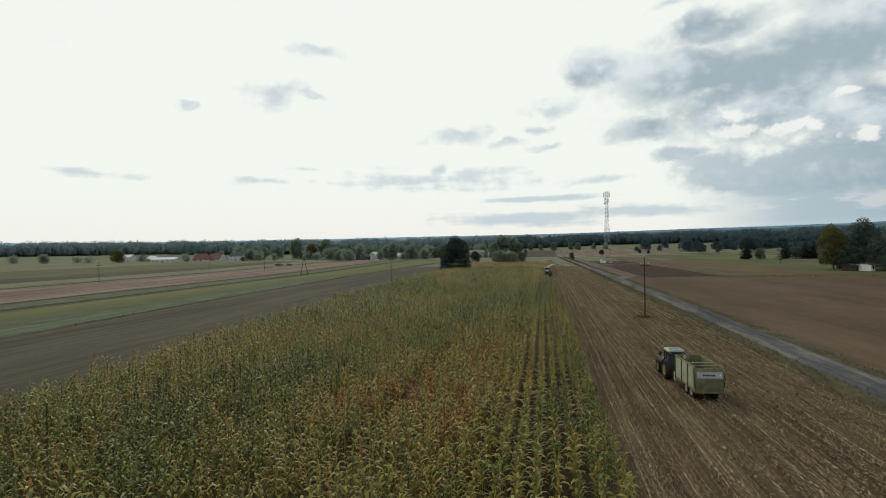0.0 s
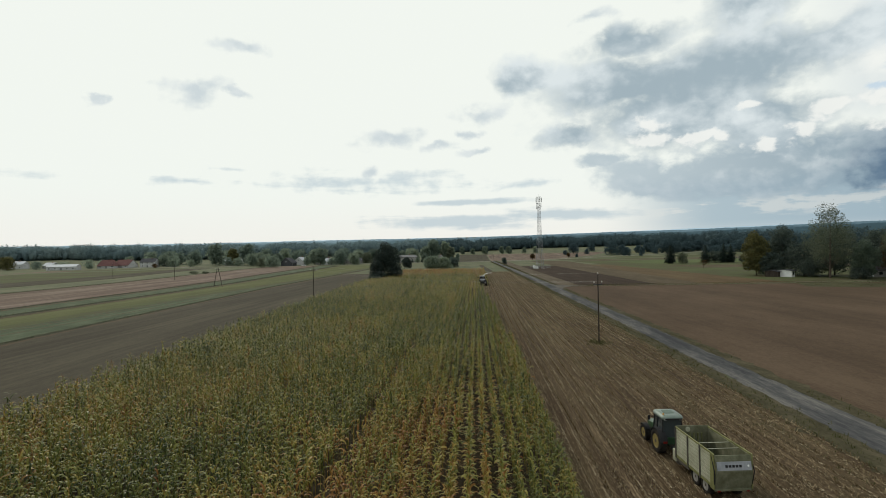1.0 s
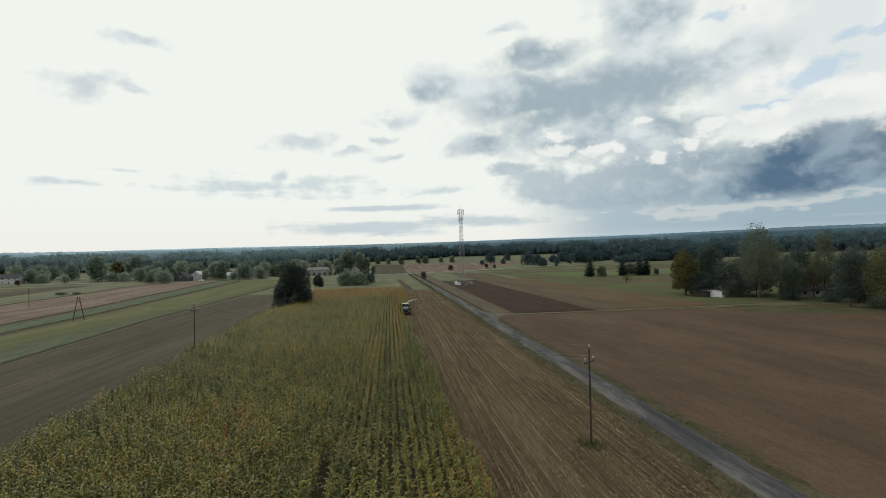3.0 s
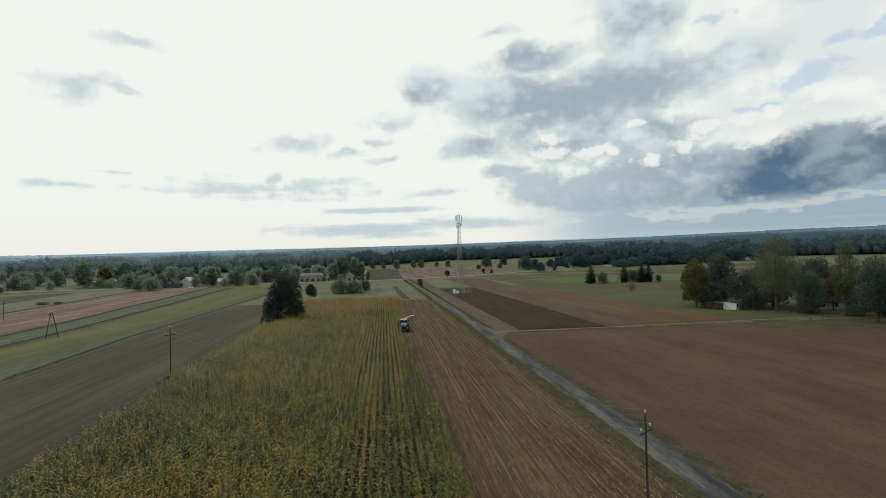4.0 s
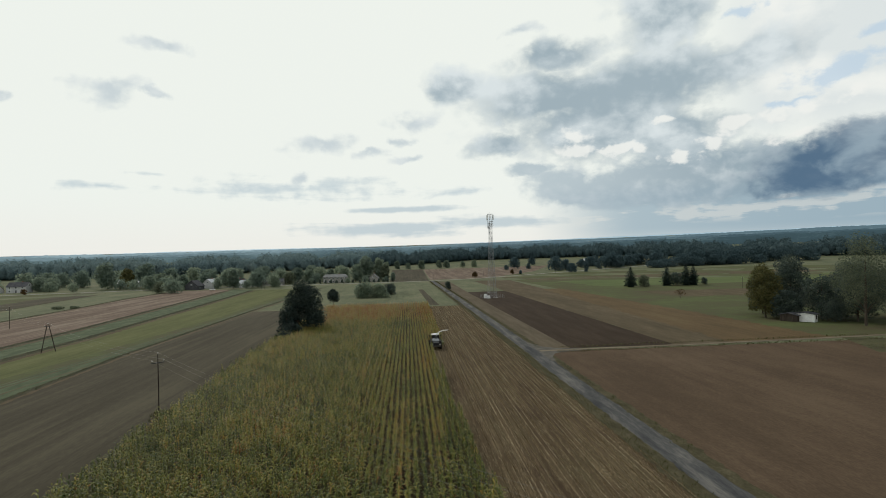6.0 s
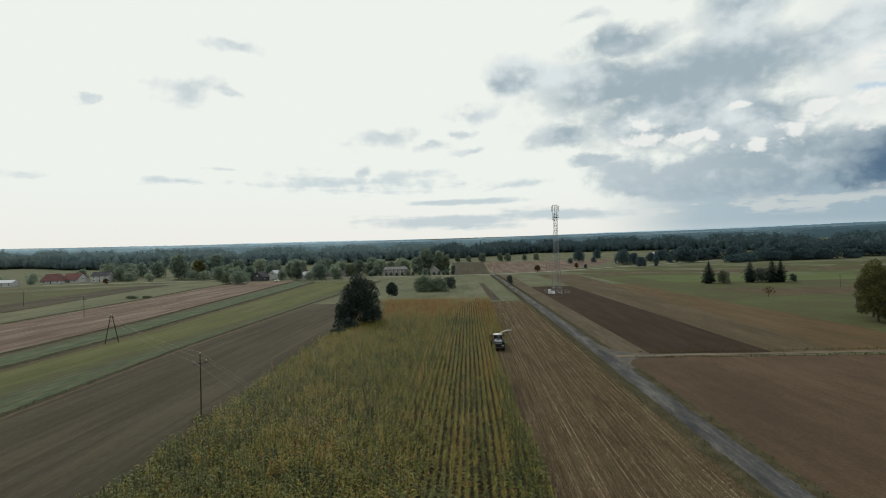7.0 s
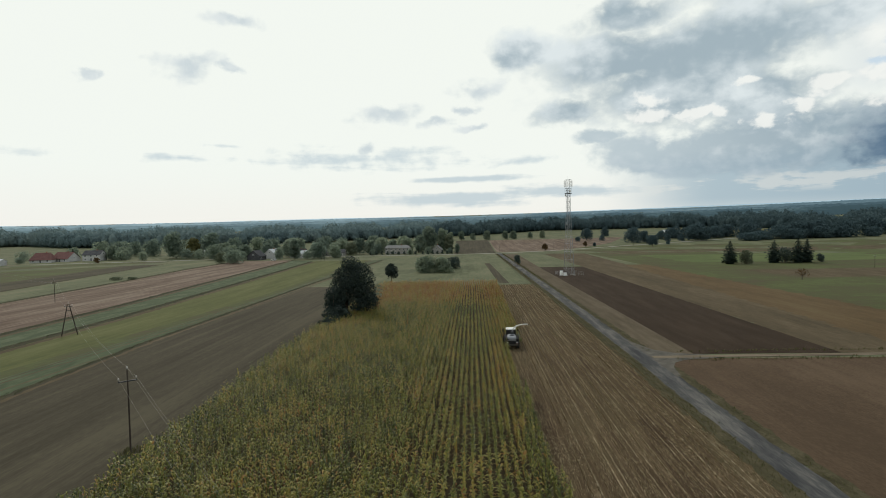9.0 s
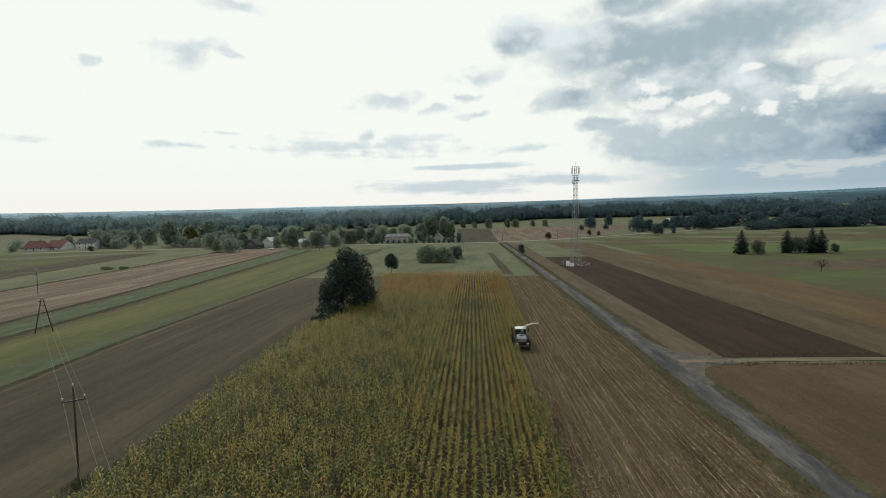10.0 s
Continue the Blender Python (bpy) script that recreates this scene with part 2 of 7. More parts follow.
def litter(name):
    """Red-brown soil under a crushed litter of pale straw that lies in long streaks along y."""
    m = bpy.data.materials.new(name)
    m.use_nodes = True
    nt = m.node_tree
    N, L = nt.nodes.new, nt.links.new
    b = nt.nodes["Principled BSDF"]
    tc = N("ShaderNodeTexCoord")

    def tex(sx, sy, detail, rough=0.6, shift=0.0):
        mp = N("ShaderNodeMapping")
        mp.inputs["Scale"].default_value = (sx, sy, 1)
        mp.inputs["Location"].default_value = (shift, shift, 0)
        L(tc.outputs["Object"], mp.inputs["Vector"])
        n = N("ShaderNodeTexNoise")
        n.inputs["Scale"].default_value = 1.0
        n.inputs["Detail"].default_value = detail
        n.inputs["Roughness"].default_value = rough
        L(mp.outputs[0], n.inputs["Vector"])
        return n.outputs["Fac"]

    def mad(a, k, c):
        n = N("ShaderNodeMath")
        n.operation = "MULTIPLY_ADD"
        L(a, n.inputs[0])
        n.inputs[1].default_value = k
        if isinstance(c, float):
            n.inputs[2].default_value = c
        else:
            L(c, n.inputs[2])
        return n.outputs[0]

    def ramp(v, stops):
        cr = N("ShaderNodeValToRGB")
        e = cr.color_ramp.elements
        while len(e) < len(stops):
            e.new(0.5)
        for i, (p, c) in enumerate(stops):
            e[i].position, e[i].color = p, (*c, 1)
        L(v, cr.inputs[0])
        return cr.outputs[0]

    soil = ramp(tex(0.25, 0.05, 5), ((0.35, (0.046, 0.030, 0.018)), (0.52, (0.066, 0.046, 0.026)), (0.68, (0.077, 0.060, 0.033))))
    # pale threads: long streaks, short straw, and chaff
    v = mad(tex(7.5, 0.22, 4, 0.65), 0.8, mad(tex(14.0, 2.6, 3, 0.75, 5.0), 1.0, mad(tex(1.3, 0.03, 2, 0.5, 9.0), 0.35, -0.56)))
    m2 = N("ShaderNodeMix")
    m2.data_type = "RGBA"
    L(ramp(v, ((0.50, (0, 0, 0)), (0.74, (0.75, 0.75, 0.75)))), m2.inputs["Factor"])
    L(soil, m2.inputs[6])
    L(ramp(tex(9.0, 1.5, 2, 0.6, 3.0), ((0.3, (0.13, 0.088, 0.049)), (0.7, (0.34, 0.262, 0.158)))), m2.inputs[7])
    L(m2.outputs[2], b.inputs["Base Color"])
    b.inputs["Roughness"].default_value = 0.95
    b.inputs["Specular IOR Level"].default_value = 0.04
    bp = N("ShaderNodeBump")
    bp.inputs["Strength"].default_value = 0.7
    bp.inputs["Distance"].default_value = 0.05
    L(v, bp.inputs["Height"])
    L(bp.outputs[0], b.inputs["Normal"])
    return m


GRASS = surface("meadow", [(0.077, 0.086, 0.051), (0.110, 0.117, 0.068), (0.150, 0.143, 0.090)], 22, 1.2, stretch=(1.6, 0.5, 1), mottle=0.7, lines=0.2)
GREEN = surface("green_meadow", [(0.078, 0.064, 0.040), (0.073, 0.078, 0.036), (0.086, 0.102, 0.041)], 22, 0.9, stretch=(0.6, 1.0, 1), mottle=0.8, lines=0.2)
OLIVE = surface("young_crop", [(0.069, 0.076, 0.030), (0.089, 0.095, 0.037), (0.110, 0.112, 0.049)], 14, 0.8, stretch=(2.0, 0.3, 1), mottle=0.6, lines=0.3)
WEEDY = surface("weedy_strip", [(0.051, 0.064, 0.038), (0.069, 0.087, 0.049), (0.099, 0.114, 0.069)], 5, 0.6, stretch=(1.6, 0.5, 1), mottle=0.7, lines=0.35)
SOIL = surface("harrowed_soil", [(0.064, 0.044, 0.028), (0.082, 0.056, 0.036), (0.104, 0.073, 0.047)], 20, 0.35, stretch=(1.3, 0.5, 1), mottle=0.5, bump=0.6, lines=0.28, speck=0.8)
SOIL_GREY = surface("grey_soil", [(0.045, 0.039, 0.026), (0.059, 0.051, 0.035), (0.079, 0.069, 0.046)], 20, 0.4, stretch=(2.0, 0.3, 1), mottle=0.4, bump=0.5, lines=0.55, speck=0.7)
PLOUGHED = surface("ploughed_soil", [(0.029, 0.020, 0.013), (0.039, 0.027, 0.018), (0.053, 0.037, 0.025)], 8, 0.35, stretch=(2.5, 0.3, 1), bump=0.8, lines=0.10, speck=0.6)
REDSTUB = surface("red_stubble", [(0.092, 0.066, 0.050), (0.134, 0.097, 0.073), (0.194, 0.154, 0.121)], 20, 0.6, stretch=(2.6, 0.25, 1), mottle=0.9, lines=0.45)
RUSTY = surface("rusty_grass", [(0.078, 0.056, 0.030), (0.100, 0.068, 0.036), (0.115, 0.085, 0.045)], 14, 0.8, stretch=(2.0, 0.4, 1), mottle=0.7, lines=0.2)
DRYGRASS = surface("dry_grass", [(0.064, 0.050, 0.031), (0.084, 0.065, 0.040), (0.112, 0.088, 0.056)], 16, 0.8, stretch=(2.0, 0.35, 1), mottle=0.7, lines=0.15)
FALLOW = surface("olive_fallow", [(0.066, 0.052, 0.034), (0.087, 0.069, 0.046), (0.112, 0.090, 0.062)], 12, 0.6, stretch=(2.0, 0.35, 1), lines=0.3, mottle=0.8)
FURROW = surface("dark_furrow", [(0.030, 0.032, 0.018), (0.044, 0.043, 0.025), (0.064, 0.056, 0.034)], 4, 0.5, stretch=(1, 0.4, 1), mottle=0.8)
ASPHALT = surface("worn_lane", [(0.040, 0.041, 0.043), (0.072, 0.071, 0.069), (0.138, 0.130, 0.116)], 2.6, 0.2, stretch=(1.4, 0.22, 1), bump=0.25, lines=0.35, speck=0.5, mottle=0.8)
TRACK = surface("dirt_track", [(0.095, 0.076, 0.053), (0.140, 0.113, 0.080), (0.195, 0.161, 0.118)], 4.0, 0.3, stretch=(0.5, 2.0, 1))
VERGE = surface("verge_soil", [(0.040, 0.036, 0.020), (0.059, 0.052, 0.029), (0.090, 0.076, 0.047)], 1.8, 0.25, stretch=(1, 0.6, 1), speck=0.7)
# darker than open soil: the shade between corn rows is in the colour
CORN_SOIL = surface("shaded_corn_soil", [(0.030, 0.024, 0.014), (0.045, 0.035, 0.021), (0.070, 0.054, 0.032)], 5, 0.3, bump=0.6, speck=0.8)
STUBBLE_SOIL = litter("stubble_ground")


# ---- small builders ----
def mesh_np(name, verts, tris, material, smooth=False):
    """A mesh from arrays of vertices and triangles."""
    verts, tris = np.asarray(verts, np.float32), np.asarray(tris, np.int32)
    me = bpy.data.meshes.new(name)
    me.vertices.add(len(verts))
    me.vertices.foreach_set("co", verts.ravel())
    me.loops.add(tris.size)
    me.loops.foreach_set("vertex_index", tris.ravel())
    k = tris.shape[1]
    me.polygons.add(len(tris))
    me.polygons.foreach_set("loop_start", np.arange(0, tris.size, k, dtype=np.int32))
    me.polygons.foreach_set("loop_total", np.full(len(tris), k, np.int32))
    if smooth:
        me.polygons.foreach_set("use_smooth", np.ones(len(tris), bool))
    me.materials.append(material)
    me.update(calc_edges=True)
    return me


def thing(name, label, category, group="", kind="", at=(0, 0, 0), turn=0.0):
    """An Empty at the base of a thing, for its parts."""
    ob = new(name)
    ob.empty_display_size = 0.2
    ob.matrix_world = pose(*at, 0, 0, turn)
    return tagged(ob, label, category, group, kind)


def part(name, bm, material, parent, label="", smooth=False):
    """Links a bmesh as one mesh object under a thing or a part."""
    me = bpy.data.meshes.new(name)
    if smooth:
        for f in bm.faces:
            f.smooth = True
    bm.to_mesh(me)
    bm.free()
    me.materials.append(material)
    ob = new(name, me)
    ob.parent = parent
    return tagged(ob, label)


def part_data(name, me, parent, label="", m=None):
    ob = new(name, me)
    ob.parent = parent
    if m is not None:
        ob.matrix_basis = m
    return tagged(ob, label)


def box(bm, x0, x1, y0, y1, z0, z1, bevel=0.0):
    r = bmesh.ops.create_cube(bm, size=1.0, matrix=Matrix.Translation(((x0 + x1) / 2, (y0 + y1) / 2, (z0 + z1) / 2)) @ Matrix.Diagonal((x1 - x0, y1 - y0, z1 - z0, 1)))
    if bevel:
        es = list({e for v in r["verts"] for e in v.link_edges})
        bmesh.ops.bevel(bm, geom=es, offset=bevel, segments=2, affect="EDGES", profile=0.6)
    return bm


def new_box(*a, bevel=0.0):
    return box(bmesh.new(), *a, bevel=bevel)


def tube(bm, pts, radii, sides=8, caps=True):
    """A tapered tube through points."""
    rings = []
    n = len(pts)
    pts = [Vector(p) for p in pts]
    for i, p in enumerate(pts):
        d = (pts[min(i + 1, n - 1)] - pts[max(i - 1, 0)]).normalized()
        a = d.orthogonal().normalized() if abs(d.z) > 0.9 else d.cross(Vector((0, 0, 1))).normalized()
        b = d.cross(a)
        rr = radii[i] if isinstance(radii, (list, tuple)) else radii
        rings.append([bm.verts.new(p + (a * math.cos(t) + b * math.sin(t)) * rr) for t in (2 * math.pi * k / sides for k in range(sides))])
    for r0, r1 in zip(rings, rings[1:]):
        for k in range(sides):
            bm.faces.new((r0[k], r0[(k + 1) % sides], r1[(k + 1) % sides], r1[k]))
    if caps:
        bm.faces.new(rings[0][::-1]), bm.faces.new(rings[-1])
    return bm


def lathe(bm, profile, axis="X", sides=28, m=None):
    """Turns (along, radius) pairs round an axis."""
    rings = []
    for a, r in profile:
        ring = []
        for k in range(sides):
            t = 2 * math.pi * k / sides
            p = {"X": (a, r * math.cos(t), r * math.sin(t)), "Z": (r * math.cos(t), r * math.sin(t), a), "Y": (r * math.cos(t), a, r * math.sin(t))}[axis]
            ring.append(bm.verts.new((m @ Vector(p)) if m else p))
        rings.append(ring)
    for r0, r1 in zip(rings, rings[1:]):
        for k in range(sides):
            bm.faces.new((r0[k], r0[(k + 1) % sides], r1[(k + 1) % sides], r1[k]))
    bm.faces.new(rings[0][::-1]), bm.faces.new(rings[-1])
    bmesh.ops.recalc_face_normals(bm, faces=bm.faces)
    return bm


def between(rows, y):
    """Linear reading of (y, value) rows."""
    return float(np.interp(y, [r[0] for r in rows], [r[1] for r in rows]))


# ---- ground ----
def ground_z(x, y):
    """Height of the land: level round the fields, rising gently far off."""
    r = math.hypot(x, y - 50.0)
    d = r - 450.0
    if d <= 0:
        return 0.0
    az = math.degrees(math.atan2(x, y - 50.0))
    if az < 0:
        s = 0.030 - 0.008 * min(1.0, -az / 40.0, (180 + az) / 60.0)
    else:
        s = 0.030 + 0.0080 * min(1.0, az / 40.0, (180 - az) / 60.0)
    return s * d * d / (d + 300.0)


def make_ground():
    radii = [0, 60, 120, 200, 300, 400, 450, 500, 560, 630, 710, 800, 900, 1020, 1160, 1320, 1500, 1750, 2050, 2400, 2800, 3300, 3900, 4500, 4800]
    sides = 120
    v, f = [(0, 50, 0)], []
    for r in radii[1:]:
        for k in range(sides):
            a = 2 * math.pi * k / sides
            x, y = r * math.sin(a), 50 + r * math.cos(a)
            v.append((x, y, ground_z(x, y)))
    tri = [(0, 1 + (k + 1) % sides, 1 + k) for k in range(sides)]
    for i in range(len(radii) - 2):
        o, p = 1 + i * sides, 1 + (i + 1) * sides
        for k in range(sides):
            j = (k + 1) % sides
            tri += [(o + k, o + j, p + j), (o + k, p + j, p + k)]
    ob = new("ground", mesh_np("ground", v, tri, GRASS, True))
    tagged(ob, "wide level farmland of dull green and dry grass", "ground", kind="structure")


make_ground()


def strip(name, label, left, right, z, material, y0, y1, step=12.0, ragged=0.0):
    """A field between two boundaries given as (y, x) rows, draped on the land."""
    v, t = [], []
    n = max(2, int((y1 - y0) / step) + 1)
    for i in range(n):
        y = y0 + (y1 - y0) * i / (n - 1)
        a, b = between(left, y), between(right, y)
        if ragged:
            a += ragged * (noise.noise(Vector((y * 0.35, 1, 0))) + noise.noise(Vector((y * 1.1, 2, 0))))
            b += ragged * (noise.noise(Vector((y * 0.35, 8, 0))) + noise.noise(Vector((y * 1.1, 9, 0))))
        for k in range(7):
            x = a + (b - a) * k / 6
            v.append((x, y, ground_z(x, y) + z))
    for i in range(n - 1):
        for k in range(6):
            o = i * 7 + k
            t += [(o, o + 1, o + 8), (o, o + 8, o + 7)]
    return tagged(new(name, mesh_np(name, v, t, material)), label, "field", kind="structure")


CORN_L = [(-30, -22.0), (27, -27.2), (45, -29.3), (75, -31.5), (108, -33.0), (150, -34.6), (175, -35.6), (200, -36.0), (292, -36.0)]
CORN_R = [(-30, 8.0), (60, 7.9), (100, 7.1), (150, 5.5), (184, 4.5), (192, 4.5), (193.5, 8.2), (292, 8.2)]
ROAD_L = [(-60, 26.6), (40, 26.3), (100, 26.2), (140, 25.5), (160, 25.1), (175, 25.3), (205, 24.8), (271, 23.8), (380, 21.6), (505, 19.1), (530, 18.6)]
ROAD_R = [(-60, 29.6), (40, 29.4), (100, 29.3), (150, 28.4), (175, 28.5), (205, 28.0), (271, 26.9), (380, 24.9), (505, 22.4), (530, 22.0)]
B1 = [(-60, -58), (59, -61), (85, -63.5), (161, -67), (195, -68.5), (300, -68), (460, -64)]
B2 = [(-60, -76.5), (160, -76.0), (200, -73.4), (270, -71), (460, -72)]
B2B = [(-60, -80.5), (160, -80.0), (200, -77.0), (270, -74), (460, -75)]
B3 = [(-60, -92), (180, -94.5), (226, -95.8), (375, -107), (460, -114)]
B4 = [(-60, -103), (194, -108.4), (250, -111.6), (442, -131), (480, -134)]
B5 = [(-60, -150), (248, -158), (338, -166), (400, -174), (480, -177)]
B6 = [(-60, -178), (283, -189.5), (380, -208.5), (498, -228)]
B7 = [(-60, -206), (320, -223), (425, -240), (498, -252)]
B8 = [(-60, -300), (498, -330)]
B9 = [(-60, -345), (498, -350)]


def off(rows, d):
    return [(y, x + d) for y, x in rows]


strip("field_grey", "bare grey-brown harrowed field beside the corn", B1, off(CORN_L, 1.5), 0.03, SOIL_GREY, -60, 292)
strip("field_grass", "dull olive grass field running to the houses", B1, [(292, -36), (400, -40), (452, -52)], 0.03, GRASS, 292, 452)
strip("field_grass", "narrow blue-green weedy strip with wheel tracks", B2, B1, 0.03, WEEDY, -60, 460)
strip("field_olive", "yellowish green field of young crop", B3, B2B, 0.03, OLIVE, -60, 462)
strip("field_track", "pale grassy wheel track between two crops", B2B, B2, 0.03, GREEN, -60, 460)
for _d, _m in ((0.6, DRYGRASS), (2.3, DRYGRASS), (4.6, WEEDY), (5.8, DRYGRASS)):
    strip("wheel_track", "thin pale wheel track in the grass strip", off(B2, _d), off(B2, _d + 0.45), 0.045, _m, -60, 455, 1.2, 0.3)
strip("field_weedy", "grey-green weedy strip", B4, B3, 0.03, WEEDY, -60, 470)
strip("field_stubble", "pale reddish stubble field", B5, B4, 0.03, REDSTUB, -60, 478)
strip("field_grass", "dull green grass field", B6, B5, 0.03, GRASS, -60, 486)
strip("field_ploughed", "brown ploughed field strip", B7, B6, 0.03, SOIL_GREY, -60, 480)
strip("field_green", "broad green meadow before the village", B8, B7, 0.03, GREEN, -60, 490)
strip("field_red", "thin reddish bare strip beside the meadow", B9, B8, 0.03, REDSTUB, -60, 470)
strip("field_corn_soil", "brown soil under the standing corn, darkened for its shade", CORN_L, CORN_R, 0.02, CORN_SOIL, -30, 292)
strip("field_harvested", "harvested corn field with pale stubble rows", CORN_R, off(ROAD_L, -0.6), 0.035, STUBBLE_SOIL, -40, 291, 6)
strip("field_meadow", "dull mown meadow beyond the corn", [(293, -36), (400, -40), (515, -60)], off(ROAD_L, -1.0), 0.03, GRASS, 293, 515)
strip("field_strip", "dark brown tilled strip in the meadow", [(296, 9), (410, 6)], [(296, 13), (410, 9)], 0.05, SOIL_GREY, 296, 410)
strip("field_bare", "wide bare brown harrowed field", off(ROAD_R, 0.8), [(-60, 420), (174, 420)], 0.03, SOIL, -60, 175.9)
strip("field_dark", "freshly ploughed dark brown field", [(180, 36.0), (374, 34.2)], [(180, 60.2), (374, 56.5)], 0.04, PLOUGHED, 178.9, 373)
strip("field_dry", "dry grass strip between lane and ploughed field", off(ROAD_R, 1.2), [(181, 36.0), (374, 34.2), (420, 34)], 0.03, FALLOW, 178.6, 515)
strip("field_dry", "dry olive fallow strip", [(181, 60.2), (374, 56.5), (500, 54)], [(181, 80), (374, 82), (500, 84)], 0.034, DRYGRASS, 179, 520, 2.0, 1.2)
strip("field_rusty", "rusty brown fallow strip", [(181, 74), (374, 80)], [(181, 100), (240, 98), (374, 92)], 0.040, RUSTY, 179, 380, 1.5, 2.2)
strip("field_green", "green meadow with scattered trees", [(181, 92), (374, 90), (600, 84)], [(181, 330), (600, 420)], 0.028, GREEN, 181, 600, 20)
strip("field_brown", "brownish worn patch in the meadow", [(298, 128), (345, 120)], [(298, 230), (345, 225)], 0.045, DRYGRASS, 300, 338, 1.0, 4.0)
strip("field_green", "fresh green meadow strip behind the spruces", [(386, 120), (470, 112)], [(386, 330), (470, 360)], 0.05, surface("fresh_meadow", [(0.070, 0.084, 0.036), (0.088, 0.110, 0.043), (0.112, 0.130, 0.054)], 24, 1.0, stretch=(0.5, 1.4, 1), mottle=0.6), 388, 462, 2.0, 5.0)
strip("field_ochre", "ochre mown strip in the meadow", [(480, 100), (530, 96)], [(480, 340), (530, 360)], 0.05, DRYGRASS, 484, 524, 2.0, 4.0)
strip("field_tilled", "dark tilled field beyond the crossroad", [(527, -16), (790, -22)], [(527, 18), (776, 19)], 0.05, SOIL_GREY, 527, 780)
strip("field_pale", "pale reddish stubble field beyond the crossroad", [(530, 19.5), (776, 20)], [(530, 60), (650, 140), (776, 190)], 0.05, REDSTUB, 545, 776)
strip("field_gold", "golden field before the woods", [(700, 180), (860, 290)], [(700, 330), (860, 440)], 0.06, surface("golden_field", [(0.10, 0.095, 0.040), (0.14, 0.125, 0.050), (0.17, 0.145, 0.065)], 25, 2.0), 715, 860)
strip("field_pale", "pale distant stubble before the woods", [(560, -560), (720, -640)], [(560, -270), (720, -330)], 0.05, GRASS, 560, 720)
strip("road", "worn grey asphalt lane with potholes and dusty edges", ROAD_L, ROAD_R, 0.06, ASPHALT, -60, 530, 0.8, 0.28)
for _rows, _w in ((B1, 0.7), (B3, 1.5), (B4, 1.3), (B5, 1.0), (B6, 0.6)):
    strip("field_furrow", "dark furrow between two fields", off(_rows, -_w), off(_rows, _w), 0.05, FURROW, -60, 455, 1.2, 0.7)
    strip("field_margin", "pale uncut grass along a furrow", off(_rows, _w + 0.2), off(_rows, 2.2 * _w + 0.2), 0.046, DRYGRASS, -60, 455, 1.2, 0.6)
strip("verge", "dusty grass verge of the lane", off(ROAD_L, -2.0), off(ROAD_L, 0.2), 0.05, VERGE, -60, 520, 0.8, 0.6)
strip("verge", "dusty green grass verge of the lane", off(ROAD_R, -0.2), off(ROAD_R, 1.6), 0.05, VERGE, -60, 520, 0.8, 0.6)


def ribbon(name, label, pts, width, z, material, category="road"):
    """A lane of even width along points."""
    v, t = [], []
    P = [Vector((*p, 0)) for p in pts]
    fine = []
    for a, b in zip(P, P[1:]):
        k = max(1, int((b - a).length / 8))
        fine += [a.lerp(b, i / k) for i in range(k)]
    fine.append(P[-1])
    for i, p in enumerate(fine):
        d = (fine[min(i + 1, len(fine) - 1)] - fine[max(i - 1, 0)]).normalized()
        s = Vector((d.y, -d.x, 0)) * (width / 2) * (1 + 0.12 * noise.noise(p * 0.2))
        for q in (p - s, p, p + s):
            v.append((q.x, q.y, ground_z(q.x, q.y) + z))
    for i in range(len(fine) - 1):
        o = i * 3
        t += [(o, o + 1, o + 4), (o, o + 4, o + 3), (o + 1, o + 2, o + 5), (o + 1, o + 5, o + 4)]
    return tagged(new(name, mesh_np(name, v, t, material)), label, category, kind="structure")


ribbon("road", "pale crossing village road", [(-330, 470), (-200, 505), (-110, 518), (-18, 519), (20, 526), (60, 545), (152, 608), (220, 647), (280, 681), (340, 720)], 4.2, 0.09, surface("village_road", [(0.20, 0.19, 0.17), (0.27, 0.26, 0.23), (0.32, 0.30, 0.27)], 6, 0.5))
ribbon("track", "sandy farm track beside the bare field", [(28.5, 176.8), (60, 177.8), (94, 179.6), (112, 181.0), (150, 184.5), (200, 186)], 1.6, 0.075, TRACK)
strip("track", "dusty apron where the track meets the lane", off(ROAD_R, -0.4), [(165, 28.8), (170, 29.5), (173, 30.7), (174.8, 33.0), (175.6, 37.5), (176.2, 39.0), (177.8, 39.0), (178.6, 36.5), (179.6, 33.0), (182, 30.3), (187, 28.9), (190, 28.2)], 0.07, surface("dusty_apron", [(0.062, 0.058, 0.050), (0.094, 0.087, 0.074), (0.130, 0.118, 0.098)], 2.0, 0.25), 165, 190, 0.4, 0.12)
ribbon("field_corner", "green grass corner under the trees", [(98, 171), (120, 162), (150, 158), (230, 160)], 20, 0.042, surface("shaded_weeds", [(0.056, 0.048, 0.030), (0.066, 0.066, 0.034), (0.090, 0.080, 0.046)], 6, 0.7), "grass")


# ---- corn ----
ROW = 0.76


def node_tools(m):
    """Short ways to add texture and arithmetic nodes to a material."""
    nt = m.node_tree
    N, L = nt.nodes.new, nt.links.new

    def ma(a, k, c):
        n = N("ShaderNodeMath")
        n.operation = "MULTIPLY_ADD"
        L(a, n.inputs[0])
        n.inputs[1].default_value = k
        if isinstance(c, float):
            n.inputs[2].default_value = c
        else:
            L(c, n.inputs[2])
        return n.outputs[0]

    def ramp(v, stops):
        cr = N("ShaderNodeValToRGB")
        e = cr.color_ramp.elements
        while len(e) < len(stops):
            e.new(0.5)
        for i, (p, c) in enumerate(stops):
            e[i].position, e[i].color = p, (*c, 1)
        L(v, cr.inputs[0])
        return cr.outputs[0]

    return nt, N, L, ma, ramp


